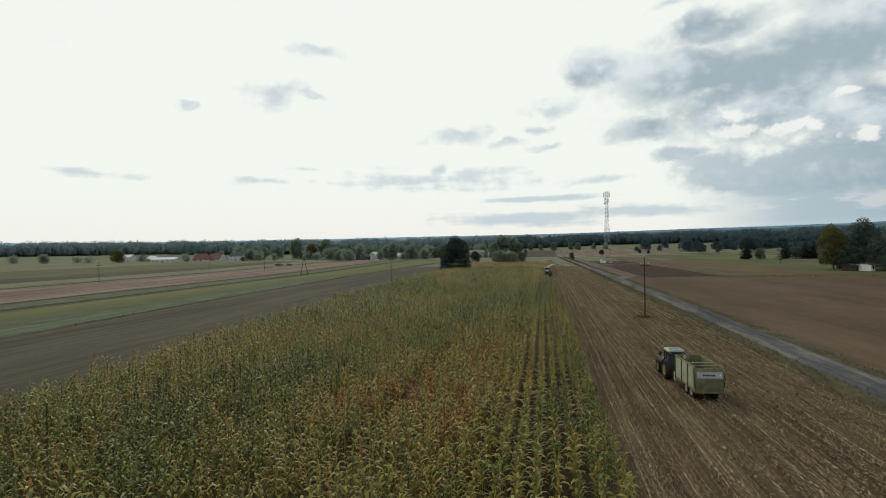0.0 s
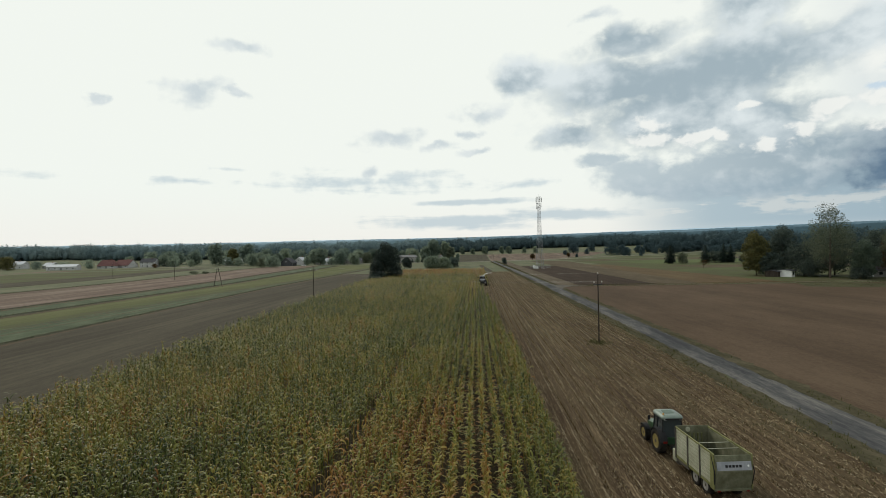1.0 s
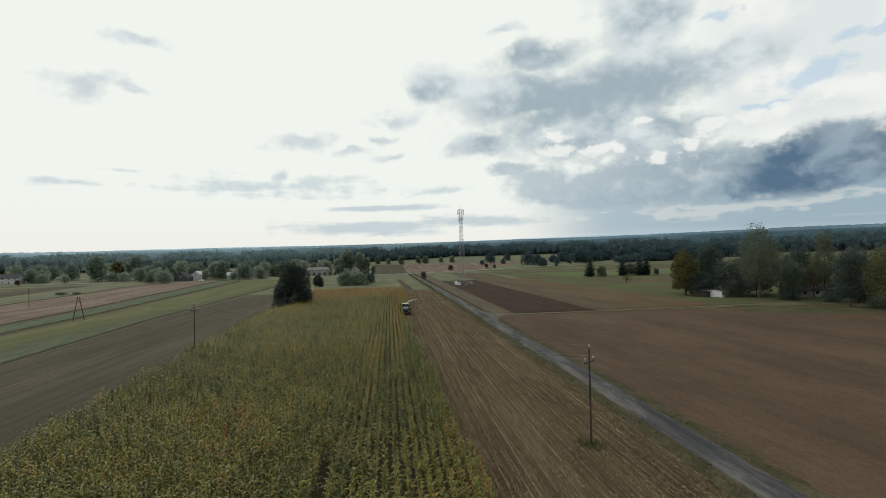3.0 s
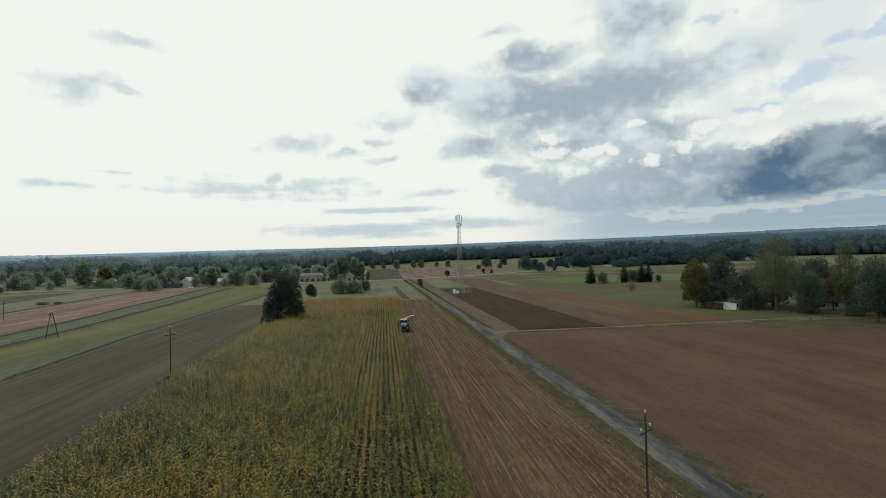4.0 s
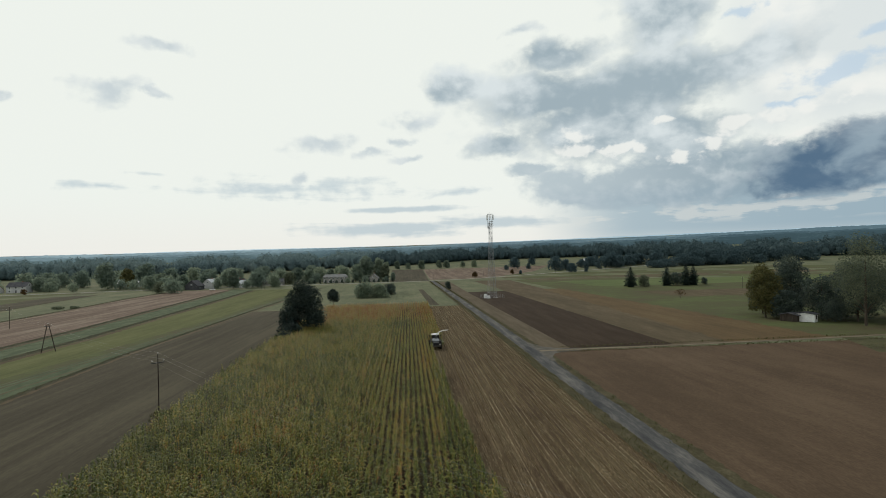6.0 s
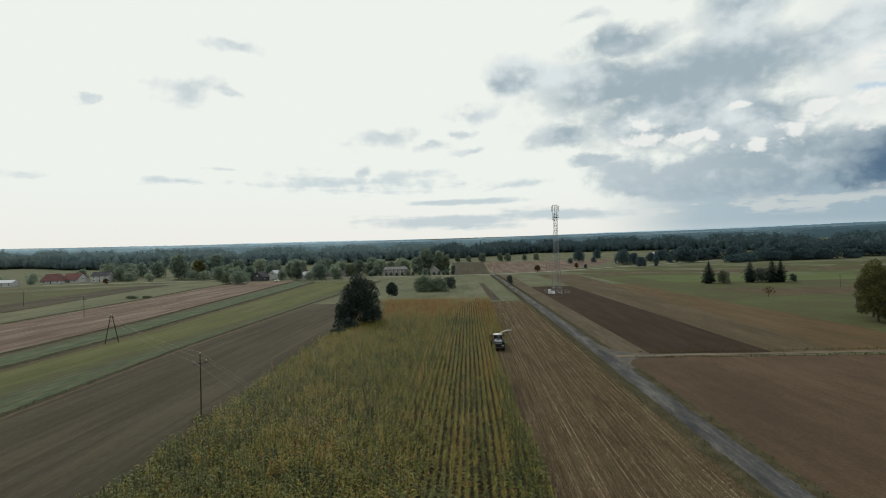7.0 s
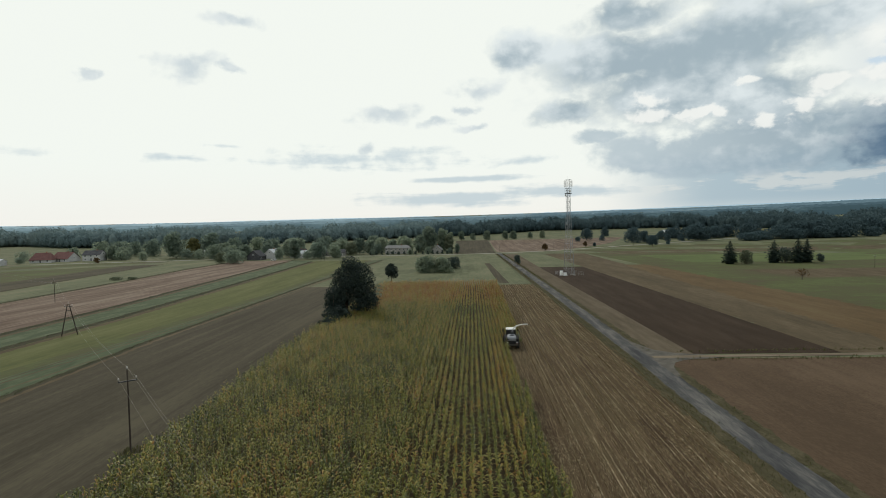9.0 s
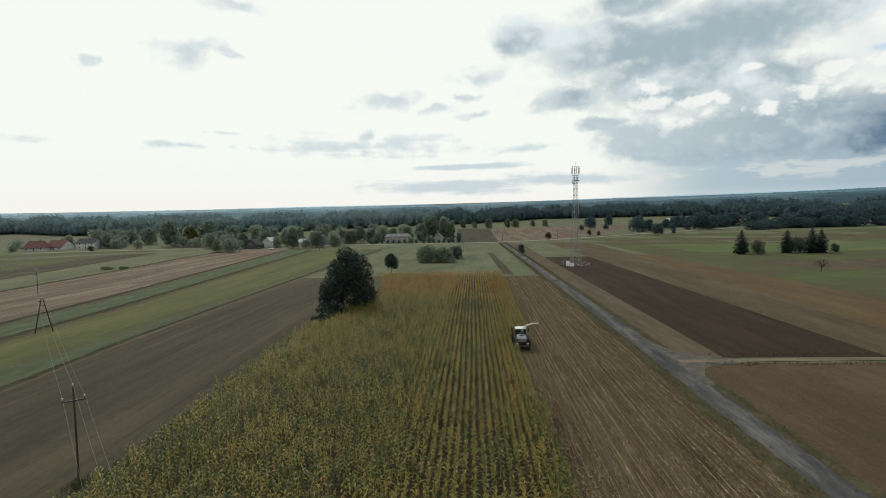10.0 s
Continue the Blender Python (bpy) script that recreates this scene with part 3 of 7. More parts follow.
def corn_material():
    m = bpy.data.materials.new("corn_leaf")
    m.use_nodes = True
    nt, N, L, ma, ramp = node_tools(m)
    b = nt.nodes["Principled BSDF"]
    geo = N("ShaderNodeNewGeometry")
    at = N("ShaderNodeAttribute")
    at.attribute_name = "ripeness"
    v = ma(geo.outputs["Random Per Island"], 0.18, at.outputs["Fac"])
    v = ma(v, 1.0, -0.10)
    col = ramp(v, ((0.05, (0.042, 0.056, 0.019)), (0.24, (0.108, 0.119, 0.030)), (0.42, (0.194, 0.186, 0.044)),
                   (0.54, (0.285, 0.225, 0.056)), (0.66, (0.250, 0.135, 0.038)), (0.90, (0.190, 0.078, 0.025))))
    L(col, b.inputs["Base Color"])
    b.inputs["Roughness"].default_value = 0.45
    b.inputs["Specular IOR Level"].default_value = 0.10
    t = N("ShaderNodeBsdfTranslucent")
    L(col, t.inputs["Color"])
    mx = N("ShaderNodeMixShader")
    mx.inputs[0].default_value = 0.18
    L(b.outputs[0], mx.inputs[1]), L(t.outputs[0], mx.inputs[2])
    L(mx.outputs[0], nt.nodes["Material Output"].inputs["Surface"])
    return m


def corn_plant(rng, leaves, segs, wide, low, reach=1.0):
    """One plant about 2.1 m high: stalk, leaves that rise and arch over, tassel. The third array says how dry each vertex is."""
    v, t, dry = [], [], []
    h = rng.uniform(1.80, 2.10)
    ang = rng.uniform(0, 3.14)
    dx, dy = math.cos(ang) * 0.018, math.sin(ang) * 0.018
    v += [(-dx, -dy, 0), (dx, dy, 0), (0, 0, h)]
    dry += [0.16, 0.16, 0.10]
    t.append((0, 1, 2))
    base = rng.uniform(0, math.pi)
    for i in range(leaves):
        q = i / max(1, leaves - 1)
        z0 = h * (low + (0.97 - low) * q)
        a = base + math.pi * (i % 2) + rng.normal(0, 0.5)
        ln = reach * rng.uniform(0.52, 0.80) * (1.0 - 0.30 * q * q)
        w = wide * rng.uniform(0.8, 1.2) * (1.0 - 0.25 * q)
        th, bend = radians(rng.uniform(62, 84)), radians(rng.uniform(95, 170))
        ca, sa = math.cos(a), math.sin(a)
        tw = rng.normal(0, 0.5)
        r, z = 0.0, z0
        o = len(v)
        d = 0.10 * (1 - q) + (0.22 if rng.random() < 0.10 else 0.0)
        for k in range(segs + 1):
            u = k / segs
            if k:
                e = th - bend * ((k - 0.5) / segs) ** 1.3
                r, z = r + ln / segs * math.cos(e), z + ln / segs * math.sin(e)
            x, y = r * ca, r * sa
            if k == segs:
                v.append((x, y, z))
                dry.append(d + 0.10)
            else:
                ww = w * (0.60 + 1.5 * u - 1.7 * u * u)
                tz = ww * math.sin(tw * u)
                v += [(x - sa * ww, y + ca * ww, z + tz), (x + sa * ww, y - ca * ww, z - tz)]
                dry += [d + 0.05 * u] * 2
        for k in range(segs - 1):
            p = o + 2 * k
            t += [(p, p + 1, p + 3), (p, p + 3, p + 2)]
        p = o + 2 * (segs - 1)
        t.append((p, p + 1, p + 2))
    for k in range(3 if segs > 3 else 1):
        a = rng.uniform(0, 6.28)
        o = len(v)
        v += [(0.014, 0, h - 0.05), (-0.014, 0, h - 0.05), (0.10 * math.cos(a), 0.10 * math.sin(a), h + rng.uniform(0.12, 0.26))]
        t.append((o, o + 1, o + 2))
        dry += [0.26, 0.26, 0.30]
    return np.array(v, np.float32), np.array(t, np.int32), np.array(dry, np.float32)


def scatter(protos, xs, ys, scales, turns, zs=None, rng=None, tones=None):
    """Copies of prototypes at places, as arrays; with tones, also one value a vertex."""
    V, T, A, o = [], [], [], 0
    pick = rng.integers(0, len(protos), len(xs))
    for p, proto in enumerate(protos):
        pv, pt = proto[:2]
        idx = np.where(pick == p)[0]
        if not len(idx):
            continue
        c, s, k = np.cos(turns[idx])[:, None], np.sin(turns[idx])[:, None], scales[idx][:, None]
        x = (pv[None, :, 0] * c - pv[None, :, 1] * s) * k + xs[idx][:, None]
        y = (pv[None, :, 0] * s + pv[None, :, 1] * c) * k + ys[idx][:, None]
        z = np.repeat(pv[None, :, 2], len(idx), 0) * k + (zs[idx][:, None] if zs is not None else 0)
        V.append(np.stack([x, y, z], 2).reshape(-1, 3))
        T.append((pt[None] + (np.arange(len(idx)) * len(pv))[:, None, None] + o).reshape(-1, 3))
        if tones is not None:
            A.append((proto[2][None, :] + tones[idx][:, None]).ravel())
        o += len(idx) * len(pv)
    if tones is not None:
        return np.concatenate(V), np.concatenate(T), np.concatenate(A)
    return np.concatenate(V), np.concatenate(T)


def wavy(x, y, seed, size):
    """Smooth random field of about -1 to 1 with patches of that size, from a few turned waves."""
    g = np.random.default_rng(seed)
    out = np.zeros(len(x))
    for k in range(9):
        a, f, p = g.uniform(0, 6.28), g.uniform(0.6, 1.9) / size, g.uniform(0, 6.28)
        out += np.sin((x * math.cos(a) + 0.6 * y * math.sin(a)) * f * 2 * math.pi + p)
    return out / 3.2


def corn_tone(x, y, row, rng):
    """How ripe the plants are: soft patches, drier rows, a golden far end, some stands that dried early."""
    v = 0.268 + 0.055 * wavy(x, y, 1, 28.0) + 0.055 * wavy(x, y, 2, 7.0) + rng.normal(0, 0.13, len(x))
    v += 0.035 * np.sin(row * 2.3) * np.sin(row * 0.9 + 0.03 * y)
    for cx, cy, rx, ry, k in ((0.5, 36.0, 6.5, 20.0, 0.20), (-6.5, 30.0, 4.0, 8.0, 0.15), (-4.0, 25.0, 6.5, 5.0, 0.13), (2.6, 150.0, 1.4, 60.0, 0.20), (-1.2, 110.0, 1.5, 26.0, 0.18), (-18.0, 126.0, 7.0, 9.0, 0.12), (-12.0, 70.0, 4.0, 12.0, 0.12), (-31.0, 200.0, 3.0, 70.0, 0.08), (4.0, 235.0, 3.0, 40.0, 0.10)):
        q = 1.0 - np.sqrt(((x - cx) / rx) ** 2 + ((y - cy) / ry) ** 2)
        v += k * np.clip(1.6 * q + 0.35 * wavy(x, y, 5, 4.0), 0, 1)
    v -= 0.05 * np.clip((y - 55.0) / 30.0, 0, 1) * np.clip((190.0 - y) / 60.0, 0, 1)
    far = np.clip((y - 228.0 + 5.0 * wavy(x, y, 6, 15.0)) / 22.0, 0, 1)
    v += far * (0.29 + 0.06 * wavy(x, y, 7, 9.0))
    # cooler green stands
    for cx, cy, rx, ry, k in ((6.0, 30.0, 3.5, 12.0, 0.10), (-4.0, 222.0, 9.0, 12.0, 0.07), (-13.0, 30.0, 8.0, 12.0, 0.06), (5.2, 120.0, 2.6, 30.0, 0.05)):
        q = 1.0 - np.sqrt(((x - cx) / rx) ** 2 + ((y - cy) / ry) ** 2)
        v -= k * np.clip(1.5 * q, 0, 1)
    return v


def make_corn():
    rng = np.random.default_rng(5)
    lods = ((-14, 14, 0.50, 5, 2, 0.070, 0.5), (14, 62, 0.23, 8, 4, 0.045, 0.42), (62, 128, 0.28, 7, 3, 0.062, 0.45), (128, 200, 0.34, 6, 2, 0.074, 0.48), (200, 291, 0.38, 5, 2, 0.080, 0.50))
    V, T, A, o = [], [], [], 0
    for y0, y1, gap, leaves, segs, wide, low in lods:
        protos = [corn_plant(rng, leaves, segs, wide, low, 0.84 if y0 < 60 else 0.90) for _ in range(12)]
        xs, ys, rs = [], [], []
        for r in range(64):
            x = 7.6 - ROW * r
            yy = np.arange(y0, y1, gap)
            yy = yy + rng.uniform(-0.06, 0.06, len(yy)) + gap * ((r * 0.37) % 1.0)
            xw = x + 0.05 * np.sin(yy * 0.11 + r)
            lo = np.interp(yy, [p[0] for p in CORN_L], [p[1] for p in CORN_L]) + 0.4 + 0.5 * np.sin(yy * 0.9 + 2 * np.sin(yy * 0.23))
            hi = np.interp(yy, [p[0] for p in CORN_R], [p[1] for p in CORN_R])
            # a thin drill lane and a few failed spots let the soil show
            keep = rng.random(len(yy)) > 0.10 + 0.75 * ((abs(x + 3.9) < 0.4) & (yy < 75))
            hole = wavy(np.full(len(yy), x), yy, 11, 5.0) > 1.55
            ok = (x > lo) & (x < hi) & keep & ~hole
            xs.append((xw + rng.normal(0, 0.045, len(yy)))[ok]), ys.append(yy[ok]), rs.append(np.full(ok.sum(), r))
        xs, ys, rs = np.concatenate(xs), np.concatenate(ys), np.concatenate(rs)
        k = rng.normal(1.0, 0.16, len(xs)) + 0.05 * wavy(xs, ys, 12, 12.0)
        v, t, a = scatter(protos, xs, ys, k, rng.uniform(0, 6.28, len(xs)), rng=rng, tones=corn_tone(xs, ys, rs, rng))
        V.append(v), T.append(t + o), A.append(a)
        o += len(v)
    me = mesh_np("corn", np.concatenate(V), np.concatenate(T), corn_material())
    me.attributes.new("ripeness", "FLOAT", "POINT").data.foreach_set("value", np.concatenate(A).astype(np.float32))
    tagged(new("corn", me), "standing ripe corn in long rows, green with brown dried patches", "corn", kind="stuff")


make_corn()


# ---- stubble, straw and weeds ----
def row_of(k):
    return 7.6 + ROW * (k + 1)


# wheel lines left in the stubble: middle of each pair and its half gauge
WHEELINGS = ((10.4, 0.95), (13.6, 1.0), (17.2, 0.95), (21.4, 1.0))


def wheel_mask(x, y):
    """1 on a wheel line, 0 beside it."""
    m = np.zeros(len(x))
    for c, g in WHEELINGS:
        for s in (-1, 1):
            d = np.abs(x - c - s * g - 0.25 * np.sin(y * 0.021 + c))
            m = np.maximum(m, np.clip(1.5 - d / 0.22, 0, 1))
    return m


def make_stubble():
    rng = np.random.default_rng(8)
    protos = []
    for _ in range(8):
        v, t = [], []
        for k in range(2):
            a = rng.uniform(0, 3.14)
            dx, dy, h = 0.020 * math.cos(a), 0.020 * math.sin(a), rng.uniform(0.10, 0.20)
            lx, ly = rng.normal(0, 0.05, 2)
            o = len(v)
            v += [(-dx, -dy, 0), (dx, dy, 0), (dx + lx, dy + ly, h), (-dx + lx, -dy + ly, h)]
            t += [(o, o + 1, o + 2), (o, o + 2, o + 3)]
        protos.append((np.array(v, np.float32), np.array(t, np.int32)))
    xs, ys = [], []
    for r in range(26):
        x = row_of(r)
        yy = np.arange(12, 290, 0.17) + rng.uniform(-0.05, 0.05, len(np.arange(12, 290, 0.17)))
        hi = np.interp(yy, [p[0] for p in ROAD_L], [p[1] for p in ROAD_L]) - 1.6
        lo = np.interp(yy, [p[0] for p in CORN_R], [p[1] for p in CORN_R])
        ok = (x < hi) & (x > lo) & (rng.random(len(yy)) > 0.10 + 0.75 * wheel_mask(np.full(len(yy), x), yy))
        xs.append((x + rng.normal(0, 0.035, len(yy)))[ok]), ys.append(yy[ok])
    xs, ys = np.concatenate(xs), np.concatenate(ys)
    v, t = scatter(protos, xs, ys, rng.uniform(0.7, 1.3, len(xs)), rng.uniform(0, 6.28, len(xs)), np.full(len(xs), 0.035), rng)
    straw = surface("corn_stubble", [(0.110, 0.074, 0.040), (0.215, 0.158, 0.090), (0.36, 0.285, 0.18)], 6, 0.4, island=0.5, bump=0)
    tagged(new("stubble", mesh_np("stubble", v, t, straw)), "pale cut corn stubs in long rows", "stubble", kind="stuff")
    # chopped leaves and husks: slim shards that lie along the rows for the most part
    flakes = []
    for _ in range(10):
        ln, w = rng.uniform(0.05, 0.15), rng.uniform(0.012, 0.024)
        z = rng.uniform(0.005, 0.06, 3)
        flakes.append((np.array([(-ln, -w, z[0]), (ln, rng.uniform(-w, w), z[1]), (-ln * 0.3, w, z[2])], np.float32), np.array([(0, 1, 2)], np.int32)))
    n = 800000
    y = 14 + 276 * rng.random(n) ** 1.7
    lo = np.interp(y, [p[0] for p in CORN_R], [p[1] for p in CORN_R]) + 0.1
    hi = np.interp(y, [p[0] for p in ROAD_L], [p[1] for p in ROAD_L]) - 2.0
    x = lo + (hi - lo) * rng.random(n)
    ridge_line = np.cos((x - row_of(0)) / ROW * 2 * math.pi)
    wheels = wheel_mask(x, y)
    dens = 0.12 + 0.50 * ridge_line + 0.30 * wavy(x, y * 0.35, 21, 3.0) - 1.3 * wheels + 0.5 * np.clip(1.0 - np.abs(wheels - 0.25) * 5, 0, 1)
    ok = dens + rng.normal(0, 0.55, n) > 0.30
    x, y = x[ok], y[ok]
    v, t = scatter(flakes, x, y, rng.uniform(0.5, 1.2, len(x)) * np.interp(y, [30, 60, 110, 200], [0.68, 0.8, 1.0, 1.6]), rng.normal(1.57, 0.33, len(x)), np.full(len(x), 0.037), rng)
    # long thin threads of trash pressed down beside the wheel lines and along some rows
    m = 85000
    y2 = 14 + 276 * rng.random(m) ** 1.3
    lane = rng.integers(0, 22, m)
    base = np.concatenate([[c + s * (g + d) for c, g in WHEELINGS for s in (-1, 1) for d in (-0.30, 0.30)], row_of(np.array([3, 7, 10, 14, 18, 21]))])
    x2 = base[lane] + np.where(lane < 16, 0.12 * np.sin(y2 * 0.021 + np.array([c for c, g in WHEELINGS])[np.minimum(lane // 4, 3)]), 0.0) + rng.normal(0, 0.035, m)
    keep = (np.sin(lane * 7.7 + y2 * 0.043) + 0.8 * np.sin(y2 * 0.13 + lane * 3.1) > -0.35) & (x2 > np.interp(y2, [p[0] for p in CORN_R], [p[1] for p in CORN_R]) + 0.3) & (x2 < np.interp(y2, [p[0] for p in ROAD_L], [p[1] for p in ROAD_L]) - 1.5)
    v2, t2 = scatter(flakes, x2[keep], y2[keep], rng.uniform(0.8, 1.5, keep.sum()) * np.interp(y2[keep], [40, 200], [0.7, 1.5]), rng.normal(1.57, 0.10, keep.sum()), np.full(keep.sum(), 0.05), rng)
    pale = surface("pale_straw", [(0.20, 0.150, 0.088), (0.33, 0.265, 0.168), (0.47, 0.40, 0.275)], 5, 0.5, island=0.7, bump=0)
    tagged(new("straw_lines", mesh_np("straw_lines", v2, t2, pale)), "thin pale lines of straw pressed down beside wheel marks", "straw", kind="stuff")
    husk = surface("corn_husks", [(0.066, 0.045, 0.024), (0.158, 0.120, 0.068), (0.40, 0.332, 0.215)], 5, 0.5, island=0.85, bump=0)
    tagged(new("corn_husks", mesh_np("corn_husks", v, t, husk)), "scattered pale chopped corn leaves and husks", "straw", kind="stuff")


make_stubble()


def tufts(name, label, places, size, material, seed, blades=7):
    """Grass and weeds at (x, y) places, each a few bent blades."""
    rng = np.random.default_rng(seed)
    protos = []
    for _ in range(8):
        v, t = [], []
        for k in range(blades):
            a, w = rng.uniform(0, 6.28), rng.uniform(0.03, 0.07) * size
            r, h = rng.uniform(0.1, 0.6) * size, rng.uniform(0.35, 1.0) * size
            ca, sa = math.cos(a), math.sin(a)
            bx, by = rng.normal(0, 0.25 * size, 2)
            o = len(v)
            v += [(bx - sa * w, by + ca * w, 0), (bx + sa * w, by - ca * w, 0), (bx + r * ca * 0.5 + sa * w, by + r * sa * 0.5 - ca * w, h * 0.7),
                  (bx + r * ca * 0.5 - sa * w, by + r * sa * 0.5 + ca * w, h * 0.7), (bx + r * ca, by + r * sa, h)]
            t += [(o, o + 1, o + 2), (o, o + 2, o + 3), (o + 3, o + 2, o + 4)]
        protos.append((np.array(v, np.float32), np.array(t, np.int32)))
    p = np.asarray(places, np.float32)
    zs = np.array([ground_z(a, b) for a, b in p], np.float32) + 0.02
    v, t = scatter(protos, p[:, 0], p[:, 1], rng.uniform(0.5, 1.4, len(p)), rng.uniform(0, 6.28, len(p)), zs, rng)
    return tagged(new(name, mesh_np(name, v, t, material)), label, "grass", kind="stuff")


WEED = surface("weeds", [(0.058, 0.064, 0.026), (0.092, 0.092, 0.040), (0.140, 0.122, 0.064)], 6, 0.5, island=0.5, bump=0, translucent=0.25)
MARGIN = surface("field_margin_grass", [(0.042, 0.052, 0.026), (0.066, 0.074, 0.036), (0.105, 0.098, 0.052)], 6, 0.5, island=0.4, bump=0, translucent=0.2)


def line_places(rows, y0, y1, step, spread, rng, gapiness=0.0):
    out = []
    y = y0
    while y < y1:
        if noise.noise(Vector((y * 0.06, rows[0][1], 0))) > gapiness - 0.6:
            out.append((between(rows, y) + rng.normal(0, spread), y))
        y += step * rng.uniform(0.6, 1.4)
    return out


def make_margins():
    rng = np.random.default_rng(3)
    verge = []
    for rows, d in ((ROAD_L, -0.6), (ROAD_R, 0.7)):
        verge += line_places(off(rows, d), 20, 300, 0.2, 0.42, rng, 0.25)
    verge += line_places(off(ROAD_L, -1.5), 20, 300, 0.16, 0.5, rng, 0.15)
    tufts("verge_grass", "ragged green weeds along the lane edges", verge, 0.24, WEED, 21, 5)
    far = line_places(off(ROAD_L, -0.8), 300, 515, 0.5, 0.5, rng) + line_places(off(ROAD_R, 0.8), 300, 515, 0.5, 0.5, rng)
    tufts("verge_grass", "dry weeds along the far lane", far, 0.5, WEED, 22)
    for rows, y0, y1, sp, sz in ((B1, 60, 455, 0.45, 0.4), (B3, 60, 460, 0.6, 0.45), (B4, 60, 475, 0.45, 0.42), (B5, 60, 478, 0.45, 0.45), (B6, 150, 480, 0.4, 0.3)):
        tufts("field_margin", "dark uncut grass along a field boundary", line_places(rows, y0, y1, 0.26, sp * 0.8, rng, 0.05), sz * 0.70, MARGIN, int(-rows[0][1]), 5)
    tufts("field_margin", "dark weeds along the corn edge", line_places(off(CORN_L, -0.3), 10, 292, 0.2, 0.5, rng, 0.1), 0.6, MARGIN, 44)
    track = [(x, 175.0 + 0.02 * (x - 30) + rng.normal(0, 0.5) - 0.2) for x in np.arange(32, 130, 0.3)] + [(x, 180.4 + 0.02 * (x - 30) + rng.normal(0, 0.4)) for x in np.arange(34, 110, 0.3)]
    tufts("field_margin", "dry grass along the sandy farm track", track, 0.4, WEED, 45)
    green = [(9.5 + 15.5 * rng.random() ** 0.7, 22 + 180 * rng.random()) for _ in range(5200)]
    green = [p for p in green if noise.noise(Vector((p[0] * 0.25, p[1] * 0.12, 3))) > 0.14 - 0.03 * (p[0] - 14)]
    green += [(8.6 + abs(rng.normal(0, 1.1)), 197 + 48 * rng.random()) for _ in range(260)]
    tufts("stubble_weeds", "low green weeds in the stubble", green, 0.20, WEED, 46, 4)
    corner = [(96 + 60 * u, 171 - 12 * u ** 0.6 + rng.normal(0, 6.5)) for u in rng.random(1200)]
    tufts("corner_weeds", "ragged weeds in the shaded field corner", [p for p in corner if p[1] < 174 or p[1] > 181], 0.24, WEED, 48)
    pole = [(18.7 + rng.normal(0, 0.7), 76.3 + rng.normal(0, 0.8)) for _ in range(70)] + [(-36.4 + rng.normal(0, 0.7), 138.6 + rng.normal(0, 0.9)) for _ in range(60)]
    tufts("pole_weeds", "uncut weeds round the pole feet", pole, 0.4, WEED, 47)


make_margins()


# ---- trees ----
BARK = surface("bark", [(0.045, 0.036, 0.028), (0.08, 0.066, 0.052), (0.13, 0.11, 0.09)], 0.8, 0.15, stretch=(2, 2, 0.4), bump=0.6)
LEAF = {
    "dark": surface("leaf_dark", [(0.048, 0.066, 0.062), (0.074, 0.096, 0.080), (0.110, 0.132, 0.100)], 3.0, 0.7, island=0.28, bump=0, rough=0.6, translucent=0.4),
    # green and the paler copy below hold distance haze in their colour
    "green": surface("leaf_green", [(0.118, 0.158, 0.122), (0.168, 0.212, 0.156), (0.225, 0.266, 0.182)], 3.0, 0.7, island=0.2, rand=0.4, bump=0, rough=0.6, translucent=0.65),
    "hazed": surface("leaf_hazed_green", [(0.140, 0.186, 0.152), (0.198, 0.248, 0.192), (0.262, 0.308, 0.222)], 3.0, 0.7, island=0.2, rand=0.4, bump=0, rough=0.6, translucent=0.75),
    "willow": surface("leaf_grey_green", [(0.078, 0.096, 0.066), (0.116, 0.136, 0.090), (0.168, 0.184, 0.118)], 3.0, 0.7, island=0.3, bump=0, rough=0.6, translucent=0.45),
    "yellow": surface("leaf_yellowing", [(0.066, 0.070, 0.032), (0.108, 0.107, 0.044), (0.158, 0.144, 0.058)], 4.0, 0.8, island=0.4, bump=0, rough=0.6, translucent=0.45),
    "rust": surface("leaf_rusty", [(0.055, 0.040, 0.020), (0.095, 0.060, 0.028), (0.14, 0.085, 0.035)], 4.0, 0.8, island=0.4, bump=0, rough=0.6, translucent=0.2),
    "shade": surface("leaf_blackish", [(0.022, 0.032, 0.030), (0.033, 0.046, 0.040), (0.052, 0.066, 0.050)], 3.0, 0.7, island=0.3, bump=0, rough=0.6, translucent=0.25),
    "needle": surface("needles", [(0.018, 0.030, 0.028), (0.027, 0.042, 0.035), (0.044, 0.060, 0.044)], 2.0, 0.5, island=0.5, bump=0, rough=0.65),
    # far crowns with distance haze in the leaf colour: bluer, then paler
    "hazed_blue": surface("hazed_blue_crowns", [(0.048, 0.076, 0.086), (0.061, 0.094, 0.102), (0.080, 0.114, 0.116)], 60.0, 12.0, island=0.15, bump=0, rough=0.8, translucent=0.3),
    "hazed_pale": surface("hazed_pale_crowns", [(0.118, 0.172, 0.182), (0.142, 0.198, 0.202), (0.172, 0.224, 0.214)], 60.0, 12.0, island=0.12, bump=0, rough=0.8, translucent=0.3),
}


